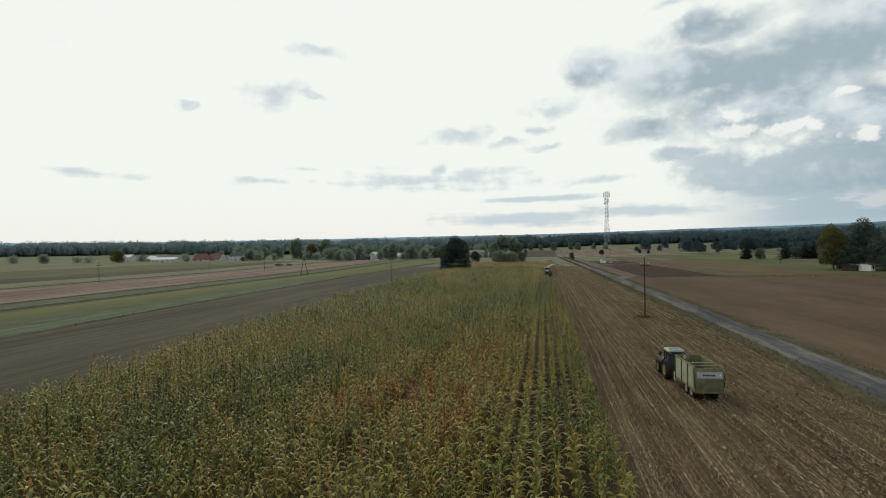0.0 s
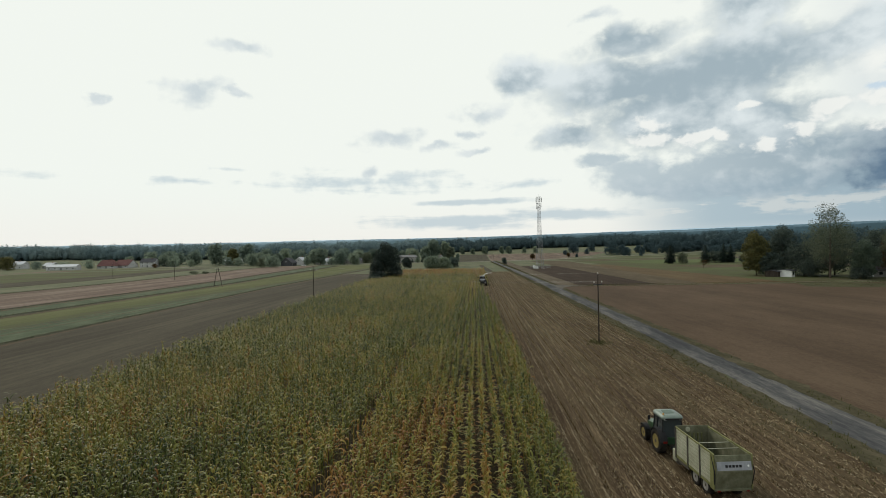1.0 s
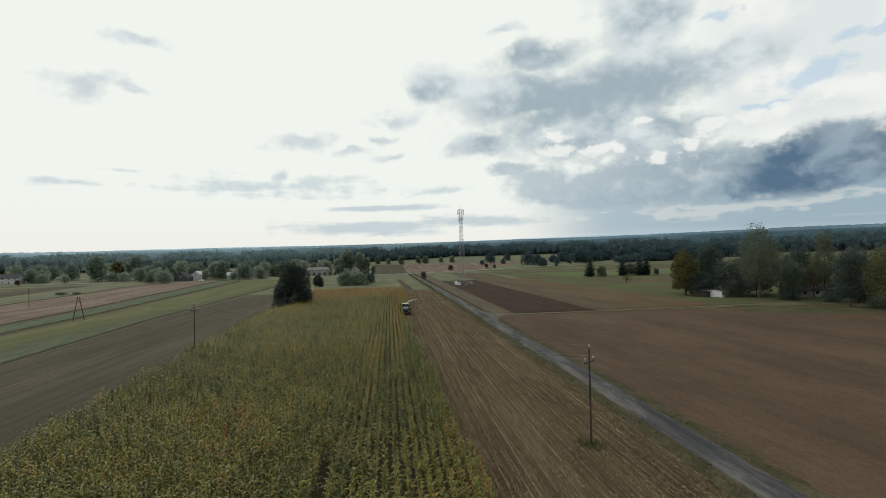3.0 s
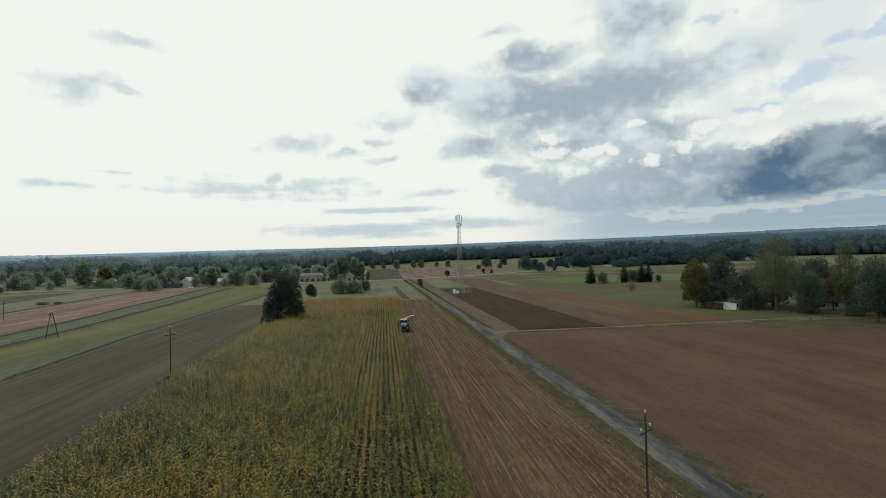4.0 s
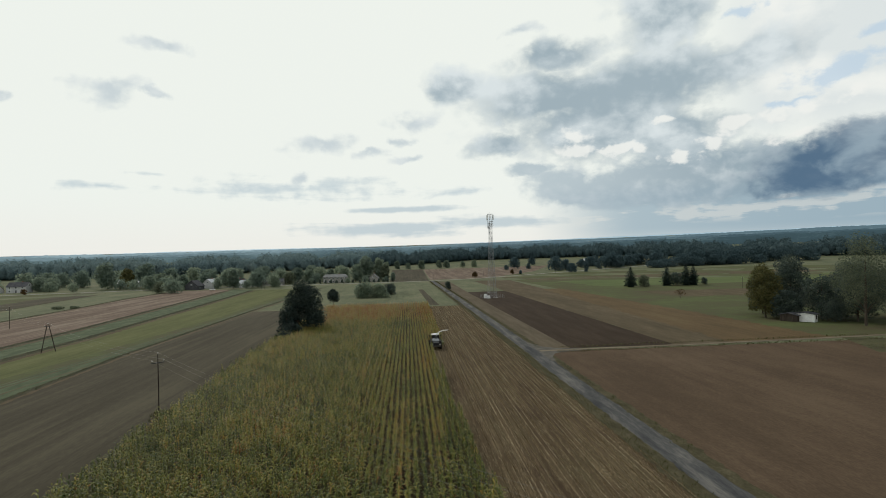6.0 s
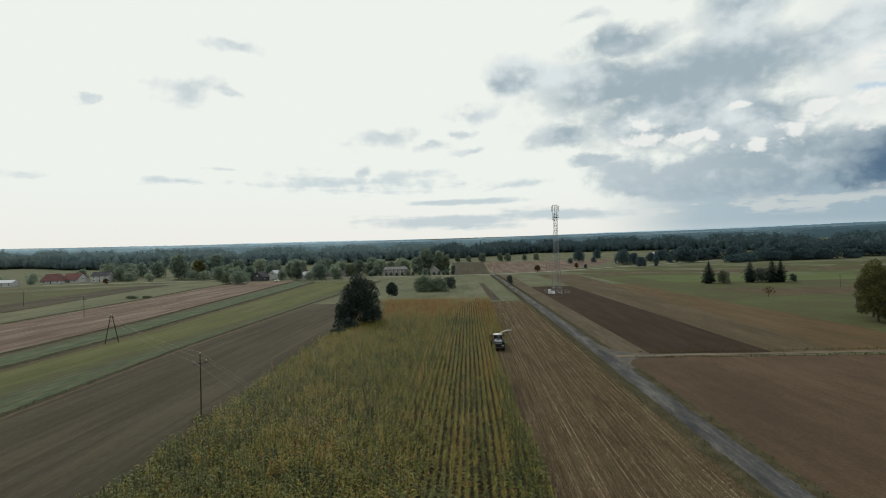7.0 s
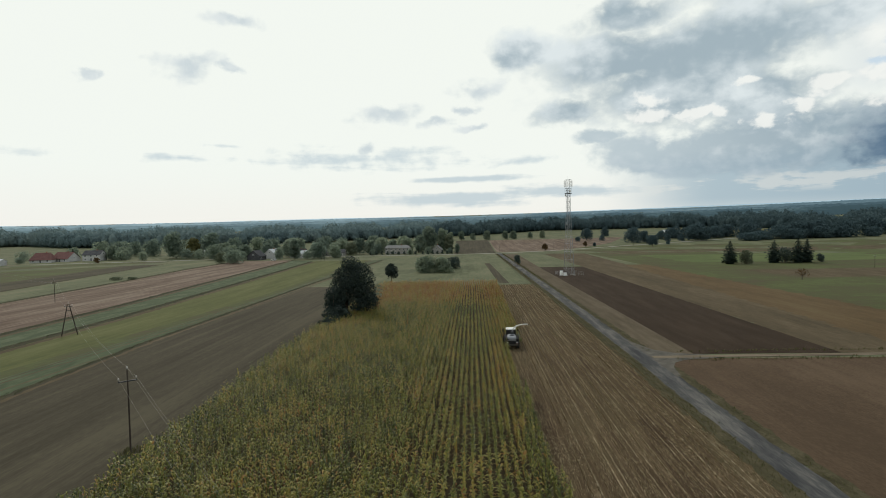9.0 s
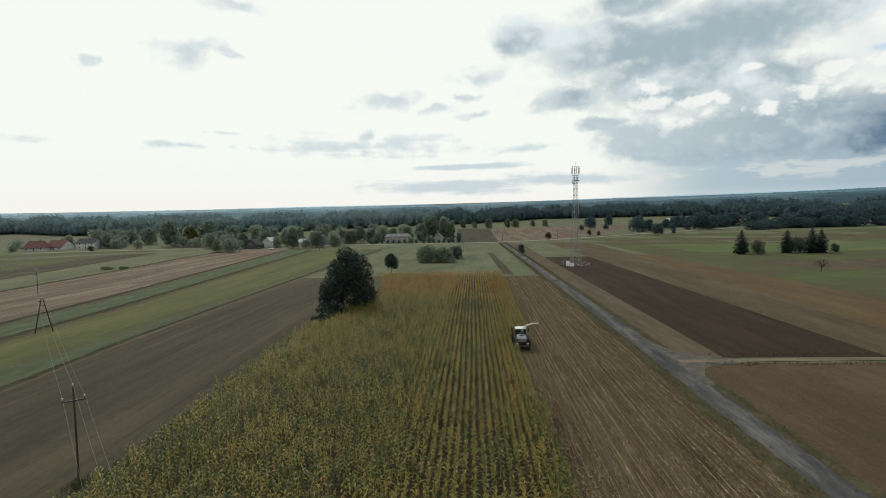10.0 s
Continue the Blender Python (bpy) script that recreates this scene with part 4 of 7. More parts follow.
def leaf_cloud(rng, lobes, n, size):
    """Bent leaf clumps spread through the outer shell of ellipsoid lobes (x, y, z, rx, ry, rz)."""
    L = np.array(lobes, float)
    wgt = (L[:, 3] * L[:, 4] * L[:, 5]) ** (2 / 3)
    which = rng.choice(len(L), n, p=wgt / wgt.sum())
    d = rng.normal(size=(n, 3))
    d /= np.linalg.norm(d, axis=1)[:, None]
    r = rng.uniform(0.50, 1.0, n) ** 0.6 * rng.uniform(0.88, 1.12, n) * np.where(rng.random(n) < 0.12, rng.uniform(1.0, 1.28, n), 1.0)
    c = L[which, :3] + d * L[which, 3:] * r[:, None]
    nrm = d + rng.normal(0, 0.55, (n, 3))
    nrm /= np.linalg.norm(nrm, axis=1)[:, None]
    a = np.cross(nrm, rng.normal(size=(n, 3)))
    a /= np.linalg.norm(a, axis=1)[:, None] + 1e-9
    b = np.cross(nrm, a)
    s = size * rng.uniform(0.55, 1.3, n)[:, None]
    bend = nrm * s * 0.35
    v = np.stack([c - a * s, c - b * s * 0.6 + bend, c + a * s, c + b * s * 0.6 + bend], 1).reshape(-1, 3)
    k = (np.arange(n) * 4)[:, None]
    t = np.concatenate([k + [0, 1, 3], k + [1, 2, 3]])
    return v, t


def tree(name, label, x, y, h, w, leaf, seed, trunk=0.22, n=2600, size=0.45, lobes=7, low=0.12, category="tree", group="", shape="round", trunks=1):
    """Trunk and limbs under a crown of leaf clumps. h, w: height and width; low: bare share of the height."""
    rng = np.random.default_rng(seed)
    z = ground_z(x, y)
    ob = thing(name, label, category, group, at=(x, y, z - 0.05))
    cz0, cz1 = h * low, h
    mid, half = (cz0 + cz1) / 2, (cz1 - cz0) / 2
    ell = []
    for i in range(lobes):
        u = (i + 0.5) / lobes
        zz = cz0 + (cz1 - cz0) * (0.12 + 0.76 * u)
        if shape == "round":
            prof = max(0.08, 1 - abs((zz - mid * 0.85) / (half * 1.08)) ** 2.6) ** 0.5
        elif shape == "dome":
            prof = max(0.10, 1 - abs((u - 0.28) / 0.86) ** 2.1) ** 0.6
        elif shape == "tall":
            prof = 0.55 + 0.45 * math.sin(math.pi * min(1, u * 1.15))
        else:
            prof = 1.0 - 0.35 * u
        a = i * 2.4 + rng.uniform(-0.5, 0.5)
        rad = w / 2 * prof
        rr = rad * (rng.uniform(0.32, 0.50) if lobes >= 16 else rng.uniform(0.46, 0.66))
        d = max(0.0, rad - rr)
        ell.append((d * math.cos(a), d * math.sin(a), zz, rr, rr, min(rr * 0.9, half * 0.6) * rng.uniform(0.8, 1.1)))
    ell.append((0, 0, mid, w * 0.27, w * 0.27, half * 0.76))
    ell.append((rng.normal(0, w * 0.04), rng.normal(0, w * 0.04), cz1 - half * 0.28, w * 0.2, w * 0.2, half * 0.3))
    v, t = leaf_cloud(rng, ell, n, size)
    v[:, 2] = np.maximum(v[:, 2], 0.06)
    for k in range(trunks):
        bm = bmesh.new()
        ox, oy = (rng.normal(0, w * 0.14), rng.normal(0, w * 0.14)) if trunks > 1 else (0, 0)
        lean = rng.normal(0, 0.02 * h, 2)
        tube(bm, [(ox, oy, 0), (ox + lean[0] * 0.3, oy + lean[1] * 0.3, h * 0.3), (ox + lean[0], oy + lean[1], h * 0.85)], [trunk, trunk * 0.75, trunk * 0.15], 8)
        part("trunk", bm, BARK, ob)
    for i, e in enumerate(ell[:5]):
        z0 = max(cz0 * 0.8, e[2] * 0.55)
        part("limb", tube(bmesh.new(), [(0, 0, z0), (e[0] * 0.5, e[1] * 0.5, (z0 + e[2]) / 2 + 0.1 * h * 0.2), (e[0], e[1], e[2])], [trunk * 0.45, trunk * 0.28, 0.03], 6), BARK, ob)
    part_data("crown", mesh_np("crown", v, t, LEAF[leaf]), ob)
    return ob


def conifer(name, label, x, y, h, w, seed, n=4200):
    """A spruce: layered drooping boughs that widen downwards."""
    rng = np.random.default_rng(seed)
    ob = thing(name, label, "spruce tree", "spruces in the meadow", at=(x, y, ground_z(x, y) - 0.05))
    part("trunk", tube(bmesh.new(), [(0, 0, 0), (0, 0, h * 0.5), (0, 0, h * 0.97)], [0.25, 0.16, 0.03], 8), BARK, ob)
    layers = 24
    V, T, o = [], [], 0
    for i in range(layers):
        u = i / (layers - 1)
        z = h * (0.08 + 0.88 * u)
        R = w / 2 * min(1.0, (1 - u) * 2.3 + 0.06, 0.6 + 2.0 * u) ** 0.85 * (0.66 + 0.5 * rng.random()) + 0.15
        k = max(6, int(n / layers * (1.25 - u)))
        a = rng.uniform(0, 6.28, k)
        r = R * rng.uniform(0.1, 1.0, k) ** 0.6
        lobed = 0.78 + 0.34 * np.sin(a * 4 + i * 1.3)
        c = np.stack([np.cos(a) * r * lobed, np.sin(a) * r * lobed, z - 0.25 * r + rng.normal(0, 0.12, k)], 1)
        out = np.stack([np.cos(a), np.sin(a), np.full(k, -0.35)], 1)
        side = np.stack([-np.sin(a), np.cos(a), rng.normal(0, 0.4, k)], 1)
        s = (0.25 + 0.35 * (1 - u)) * rng.uniform(0.7, 1.3, k)[:, None]
        droop = np.array([0, 0, -1.0]) * s * 0.35
        v = np.stack([c - out * s, c - side * s * 0.45 + droop, c + out * s, c + side * s * 0.45 + droop], 1).reshape(-1, 3)
        q = (np.arange(k) * 4)[:, None] + o
        V.append(v), T.append(np.concatenate([q + [0, 1, 3], q + [1, 2, 3]]))
        o += len(v)
    v = np.concatenate(V)
    v[:, 2] = np.maximum(v[:, 2], 0.05)
    part_data("crown", mesh_np("crown", v, np.concatenate(T), LEAF["needle"]), ob)
    return ob


# at the corn's edge
tree("broad_tree", "dense dark round-crowned tree at the corn edge", -31.4, 221, 15.6, 12.6, "shade", 1, 0.35, 12000, 0.26, 26, 0.09, trunks=3, shape="dome")
tree("small_tree", "lower dark tree leaning out of the big one", -35.2, 217, 8.6, 6.0, "shade", 91, 0.16, 3200, 0.28, 14, 0.10, trunks=2)
for _i, (_x, _y, _h, _w) in enumerate(((-32.8, 211, 4.0, 6.0), (-35.2, 214, 3.2, 5.5), (-34.0, 205, 2.4, 5.0), (-29.6, 231, 3.4, 6.5), (-31.0, 240, 3.0, 6.0), (-32.2, 250, 2.6, 7.0), (-33.4, 262, 2.4, 6.5), (-34.0, 274, 2.0, 6.0))):
    tree("bush", "dark low scrub at the corn edge", _x, _y, _h, _w, "shade" if _i < 5 else "green", 92 + _i, 0.08, 1100, 0.32, 7, 0.0, "bush", trunks=3)
tree("small_tree", "small round tree with a bare stem", -33.6, 299, 8.4, 5.9, "shade", 6, 0.14, 1500, 0.36, 8, 0.33)
tree("thicket", "broad low grey-green thicket in the meadow", -24.5, 352, 8.0, 14.0, "green", 7, 0.1, 2600, 0.5, 9, 0.0, "bush", shape="flat", trunks=4)
tree("thicket", "low rounded grey-green thicket", -16.0, 352, 7.2, 12.0, "green", 8, 0.1, 2200, 0.5, 8, 0.0, "bush", shape="flat", trunks=4)
tree("thicket", "small dark thicket in the meadow", -11.0, 371, 6.4, 7.8, "dark", 9, 0.1, 1300, 0.45, 6, 0.0, "bush", trunks=3)
tree("small_tree", "small dark tree beside the lane", 24.0, 390, 5.9, 4.6, "dark", 10, 0.12, 900, 0.34, 6, 0.2)
# spruces and lone trees in the meadow
conifer("spruce", "dark spruce standing alone in the meadow", 133, 374, 12.6, 7.4, 11)
tree("bush", "round brownish green bush", 140.5, 373, 7.2, 7.6, "willow", 12, 0.1, 1300, 0.4, 7, 0.02, "bush", trunks=3)
conifer("spruce", "dark spruce at the head of a row", 157, 377, 12.2, 7.8, 13)
tree("bush", "dark low tree between spruces", 163.5, 378, 8.0, 9.5, "dark", 14, 0.12, 1500, 0.42, 7, 0.03, "bush", trunks=3)
conifer("spruce", "tall dark spruce in a pair", 168, 375, 13.2, 6.8, 15)
conifer("spruce", "dark spruce in a pair", 173.0, 376, 12.6, 6.6, 16)
tree("bush", "small bush beside the spruces", 180.5, 377, 4.3, 4.6, "dark", 17, 0.08, 600, 0.34, 5, 0.02, "bush", trunks=2)
tree("small_tree", "small leaning fruit tree with a thin flat crown", 120.5, 291.5, 4.2, 7.0, "rust", 18, 0.16, 170, 0.24, 6, 0.42, shape="flat")
# grove by the shed
tree("autumn_tree", "broad tree with yellowing leaves beside the shed", 110.0, 219, 17.0, 10.5, "yellow", 20, 0.3, 11000, 0.26, 25, 0.03)
tree("broad_tree", "tall dark green tree behind the shed", 123.5, 226, 19.5, 12.0, "dark", 21, 0.32, 11000, 0.27, 25, 0.05)
tree("broad_tree", "tall thin-leaved grey-green tree", 122.3, 196, 25.6, 16.5, "willow", 22, 0.34, 9500, 0.21, 30, 0.10, shape="tall")
tree("broad_tree", "dense dark tree in the grove", 134, 212, 18.0, 15.0, "dark", 23, 0.3, 10000, 0.27, 24, 0.08)
tree("broad_tree", "dark tree with a bare trunk in the grove", 145, 205, 17.0, 12.0, "dark", 24, 0.3, 8000, 0.25, 23, 0.14)
tree("poplar", "tall slim yellow-green tree in the grove", 136, 185, 22.0, 9.5, "willow", 25, 0.26, 12348, 0.17, 25, 0.08, shape="tall")
tree("autumn_tree", "rusty half-bare tree in the grove", 140, 194, 14.0, 8.0, "rust", 26, 0.2, 5733, 0.15, 16, 0.12)
tree("broad_tree", "dark tree on the grove's edge", 128, 167, 16.4, 9.0, "dark", 27, 0.26, 6500, 0.24, 23, 0.10)
tree("autumn_tree", "broad tree with golden autumn leaves", 129, 154, 18.0, 15.0, "yellow", 28, 0.3, 9000, 0.24, 25, 0.10)
tree("broad_tree", "mixed green tree at the grove's end", 143, 160, 16.0, 12.0, "green", 29, 0.26, 7000, 0.24, 23, 0.10)
tree("broad_tree", "dark tree behind the grove", 158, 196, 17.0, 15.0, "dark", 30, 0.28, 6500, 0.28, 23, 0.08)
tree("bush", "dark undergrowth beside the shed", 122, 207, 6.0, 9.0, "dark", 31, 0.1, 5733, 0.16, 16, 0.0, "bush", trunks=3)
for _i, (_x, _y, _h, _w, _l) in enumerate(((125, 215, 13, 13, "dark"), (113, 214, 9, 9, "dark"), (141, 178, 15, 11, "dark"), (152, 180, 17, 13, "green"), (154, 166, 15, 13, "willow"), (127, 204, 14, 11, "dark"), (131, 192, 13, 9, "green"), (163, 178, 16, 14, "dark"), (149, 214, 16, 14, "dark"), (170, 160, 16, 15, "yellow"), (116, 229, 14, 9, "dark"))):
    tree("broad_tree", "leafy tree crowding the grove", _x, _y, _h, _w, _l, 60 + _i, 0.26, 5200, 0.30, 17, 0.06)
for _i, (_x, _y, _h, _w) in enumerate(((128, 190, 4.0, 7.0), (134, 180, 3.5, 6.0), (141, 176, 4.0, 7.0), (133, 163, 3.0, 7.0), (147, 190, 4.5, 8.0))):
    tree("bush", "dense undergrowth below the grove", _x, _y, _h, _w, "green" if _i % 2 else "dark", 80 + _i, 0.08, 1500, 0.22, 16, 0.0, "bush", trunks=2)
# trees of the village and along the crossing road
VILLAGE = ((-255, 529, 23.0, 19, "green", 0.05), (-226, 537, 21.0, 20, "green", 0.05), (-238, 532, 17, 12, "yellow", 0.05), (-306, 536, 15, 20, "green", 0.02), (-294, 521, 11, 14, "green", 0.0),
           (-308, 545, 13, 14, "green", 0.0), (-167, 451, 9.6, 15, "green", 0.0), (-178, 455, 8.0, 11, "willow", 0.0), (-205, 500, 12, 14, "dark", 0.0), (-190, 492, 10, 12, "green", 0.0),
           (-136, 486, 15.8, 10.5, "green", 0.05), (-120, 494, 12.7, 14, "green", 0.02), (-108, 500, 10, 12, "green", 0.0), (-99, 547, 14.4, 13, "green", 0.05), (-150, 515, 15, 13, "dark", 0.05),
           (-40, 574, 23, 17, "green", 0.03), (-28, 578, 21, 14, "green", 0.03), (-22, 566, 15, 9, "willow", 0.05), (-48, 551, 9, 6, "green", 0.1), (-82, 544, 9, 9, "green", 0.0), (-14, 545, 8, 5, "green", 0.05),
           (-38, 534, 6, 7, "green", 0.0), (-72, 560, 12, 10, "dark", 0.0), (-15, 789, 12.5, 9, "green", 0.05), (18, 790, 12.5, 11, "green", 0.05), (42, 792, 11.5, 9, "green", 0.05), (52, 792, 11, 11, "green", 0.05), (75, 800, 9, 8, "green", 0.05),
           (162, 645, 16.5, 20, "dark", 0.0), (176, 652, 12, 14, "green", 0.0), (160, 577, 10.5, 11, "green", 0.18), (234, 661, 17.4, 19, "green", 0.1), (132, 719, 14.3, 15, "dark", 0.15), (172, 798, 13, 12, "green", 0.05),
           (60, 543, 6.5, 5.5, "rust", 0.3), (103, 589, 5.7, 4.2, "rust", 0.25), (113, 596, 4.2, 3.2, "green", 0.1), (196, 640, 9, 7, "green", 0.1), (184, 606, 3.5, 4, "green", 0.0), (206, 690, 10, 11, "dark", 0.05),
           (287, 641, 9, 18, "green", 0.0), (272, 632, 8, 16, "green", 0.0), (310, 650, 13, 20, "dark", 0.0), (330, 655, 17, 22, "green", 0.0), (352, 656, 17.5, 24, "green", 0.0), (374, 652, 16, 22, "dark", 0.0), (300, 690, 15, 18, "green", 0.0), (395, 640, 9, 12, "green", 0.0), (415, 676, 17, 22, "green", 0.0),
           (-347, 535, 10, 12, "green", 0.0), (-380, 520, 8, 14, "green", 0.0), (-418, 468, 12.5, 15, "yellow", 0.02), (-437, 452, 7.2, 14, "green", 0.0), (-452, 455, 6.5, 12, "dark", 0.0), (-476, 440, 9.4, 11, "green", 0.05), (-400, 480, 8, 12, "green", 0.0), (-500, 430, 8, 12, "green", 0.0), (-372, 478, 7, 14, "green", 0.0),
           (-355, 505, 8, 9, "green", 0.0), (-352, 484, 5, 8, "dark", 0.0), (-324, 528, 9, 10, "green", 0.0), (-352, 500, 4, 6, "green", 0.0), (-302, 520, 12, 12, "green", 0.0), (-289, 512, 8, 12, "dark", 0.0), (-268, 507, 7, 9, "green", 0.0), (-243, 548, 14, 12, "green", 0.0),
           (-224, 512, 8, 12, "green", 0.0), (-212, 534, 13, 12, "green", 0.0), (-196, 512, 11, 13, "green", 0.0), (-182, 505, 12, 11, "dark", 0.0), (-176, 486, 7, 10, "green", 0.0), (-152, 498, 9, 8, "green", 0.0), (-146, 530, 15, 14, "green", 0.0), (-128, 520, 12, 12, "green", 0.0), (-126, 486, 7, 9, "green", 0.0), (-112, 512, 11, 11, "green", 0.0),
           (-90, 552, 12, 11, "green", 0.0), (-84, 530, 5, 6, "dark", 0.0), (-53, 530, 4.5, 6, "green", 0.0), (-48, 565, 16, 13, "green", 0.0), (-20, 535, 5, 5, "dark", 0.0), (-158, 545, 15, 16, "green", 0.0), (-180, 560, 15, 18, "green", 0.0), (-200, 575, 16, 18, "dark", 0.0), (-120, 570, 14, 16, "green", 0.0), (-140, 590, 15, 18, "green", 0.0), (-95, 590, 15, 16, "green", 0.0), (-68, 600, 14, 15, "green", 0.0),
           (-30, 800, 11, 10, "green", 0.0), (0, 795, 9, 9, "green", 0.0), (92, 806, 10, 9, "green", 0.0), (118, 700, 6, 7, "green", 0.0), (146, 705, 7, 8, "green", 0.0), (215, 655, 8, 9, "dark", 0.0), (250, 690, 12, 14, "green", 0.0), (268, 700, 13, 15, "dark", 0.0), (288, 715, 14, 16, "green", 0.0), (250, 720, 13, 18, "dark", 0.0), (228, 715, 12, 16, "dark", 0.0), (320, 640, 10, 16, "dark", 0.0), (345, 640, 12, 16, "dark", 0.0), (365, 640, 11, 15, "dark", 0.0), (436, 668, 15, 20, "dark", 0.0), (460, 650, 14, 20, "dark", 0.0))
VILLAGE += ((-340, 560, 14, 18, "green", 0.0), (-318, 575, 13, 17, "green", 0.0), (-296, 566, 15, 18, "green", 0.0), (-274, 580, 14, 16, "willow", 0.0), (-258, 566, 15, 17, "green", 0.0), (-215, 560, 16, 17, "green", 0.0),
            (-172, 528, 12, 14, "green", 0.0), (-160, 560, 15, 18, "green", 0.0), (-134, 548, 14, 15, "green", 0.0), (-104, 536, 11, 12, "willow", 0.0), (-84, 575, 14, 16, "green", 0.0), (-188, 524, 9, 11, "dark", 0.0),
            (-62, 585, 13, 14, "green", 0.0), (-116, 556, 13, 14, "dark", 0.0), (-236, 516, 9, 12, "green", 0.0))
for i, (x, y, h, w, leaf, low) in enumerate(VILLAGE):
    # village trees take the leaf copy that is paled for haze
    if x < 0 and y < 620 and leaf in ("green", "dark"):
        leaf = "hazed"
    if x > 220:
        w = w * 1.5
    # trees on this side get crowns with haze blue in the colour
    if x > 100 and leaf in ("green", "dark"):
        leaf = "hazed_blue"
    words = {"green": "leafy green", "hazed": "haze-paled green", "hazed_blue": "haze-tinted blue-green", "dark": "dense dark green", "yellow": "yellowing", "willow": "grey-green", "rust": "thin rusty brown"}[leaf]
    far = "by the village" if y < 600 and x < 0 else "in the far fields"
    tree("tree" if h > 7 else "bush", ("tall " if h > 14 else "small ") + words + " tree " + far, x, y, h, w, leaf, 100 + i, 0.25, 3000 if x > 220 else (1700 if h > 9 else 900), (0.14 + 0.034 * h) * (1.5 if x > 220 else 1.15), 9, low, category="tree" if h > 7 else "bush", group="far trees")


# ---- woods ----
def woods():
    """Far woods: many rough crowns in belts, lower and paler crowns further off."""
    rng = np.random.default_rng(77)
    front = [(-1150, 300), (-900, 560), (-767, 660), (-620, 806), (-520, 745), (-450, 742), (-308, 780), (-214, 815), (-133, 888), (0, 945), (122, 1072), (199, 1058), (320, 1040), (385, 990), (470, 800), (520, 740), (640, 640), (760, 520), (900, 380)]
    protos, low = [], []
    for k in range(14):
        pointed = k % 4 == 3
        bm = bmesh.new()
        bmesh.ops.create_icosphere(bm, subdivisions=1, radius=1.0)
        off_ = Vector(rng.uniform(-50, 50, 3))
        for vv in bm.verts:
            d = vv.co.normalized()
            slim = (0.15 if pointed else 0.26) * (1.0 - 0.7 * max(0.0, d.z) if pointed else 1.0)
            vv.co = Vector((d.x * slim, d.y * slim, d.z * 0.36 + 0.40)) * (1 + 0.35 * noise.noise(d * 2.2 + off_))
        bm.verts.ensure_lookup_table()
        cv = np.array([tuple(v.co) for v in bm.verts], np.float32)
        ct = np.array([[v.index for v in f.verts] for f in bm.faces], np.int32)
        bm.free()
        w = rng.uniform(0.34, 0.46)
        if pointed:
            lobes = [(rng.normal(0, 0.02), rng.normal(0, 0.02), z, 0.30 * (1.08 - z), 0.30 * (1.08 - z), 0.13) for z in (0.3, 0.45, 0.6, 0.75, 0.88, 0.98)]
        else:
            lobes = [(rng.normal(0, 0.16), rng.normal(0, 0.16), rng.uniform(0.30, 0.82), w * 0.55, w * 0.55, 0.20) for _ in range(6)] + [(0, 0, 0.48, w, w, 0.42)]
        for cards, size, out in ((130, 0.072, protos), (46, 0.10, low)):
            lv, lt = leaf_cloud(rng, lobes, cards, size)
            out.append((np.concatenate([cv, lv]).astype(np.float32), np.concatenate([ct, lt[:cards] + len(cv)]).astype(np.int32)))
    X, Y, S, D = [], [], [], []
    for (x0, y0), (x1, y1) in zip(front, front[1:]):
        ln = math.hypot(x1 - x0, y1 - y0)
        d = Vector((x0 + x1, y0 + y1 - 100)).normalized()
        for depth, gap in ((-6, 12), (0, 4.5), (7, 5.5), (15, 8), (22, 5), (32, 5), (44, 5), (58, 5.5), (74, 6), (92, 7), (112, 7), (136, 8), (165, 8), (200, 9), (250, 10), (310, 11), (380, 12), (460, 13)):
            n = int(ln * (1 + depth / 900) / gap)
            u = rng.random(n)
            jit = rng.normal(0, 2.5 + depth * 0.08, n)
            X.append(x0 + (x1 - x0) * u + d.x * (depth + jit)), Y.append(y0 + (y1 - y0) * u + d.y * (depth + jit))
            D.append(np.full(n, depth))
            S.append(np.full(n, 21.0 if x0 < 0 else 19.5) * rng.uniform(0.7, 1.12, n) * (1 + depth / 2500))
    x, y, s, deep = np.concatenate(X), np.concatenate(Y), np.concatenate(S), np.concatenate(D) > 20
    z = np.array([ground_z(a, b) for a, b in zip(x, y)]) - 1.0
    # haze goes into the leaf colour: paler behind the village, bluer elsewhere
    for pick, leaf, words in ((x < -60, "hazed_pale", "mixed woods behind the village, paled with haze in the leaf colour"), (x >= -60, "hazed_blue", "dark mixed woods closing the fields, haze blue in the leaf colour")):
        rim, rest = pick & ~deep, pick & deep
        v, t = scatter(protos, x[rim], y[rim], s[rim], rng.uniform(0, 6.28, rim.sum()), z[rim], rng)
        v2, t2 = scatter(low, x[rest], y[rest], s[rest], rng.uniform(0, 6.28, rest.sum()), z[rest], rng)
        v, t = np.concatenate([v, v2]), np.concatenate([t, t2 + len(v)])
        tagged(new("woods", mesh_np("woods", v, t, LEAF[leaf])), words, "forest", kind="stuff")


woods()


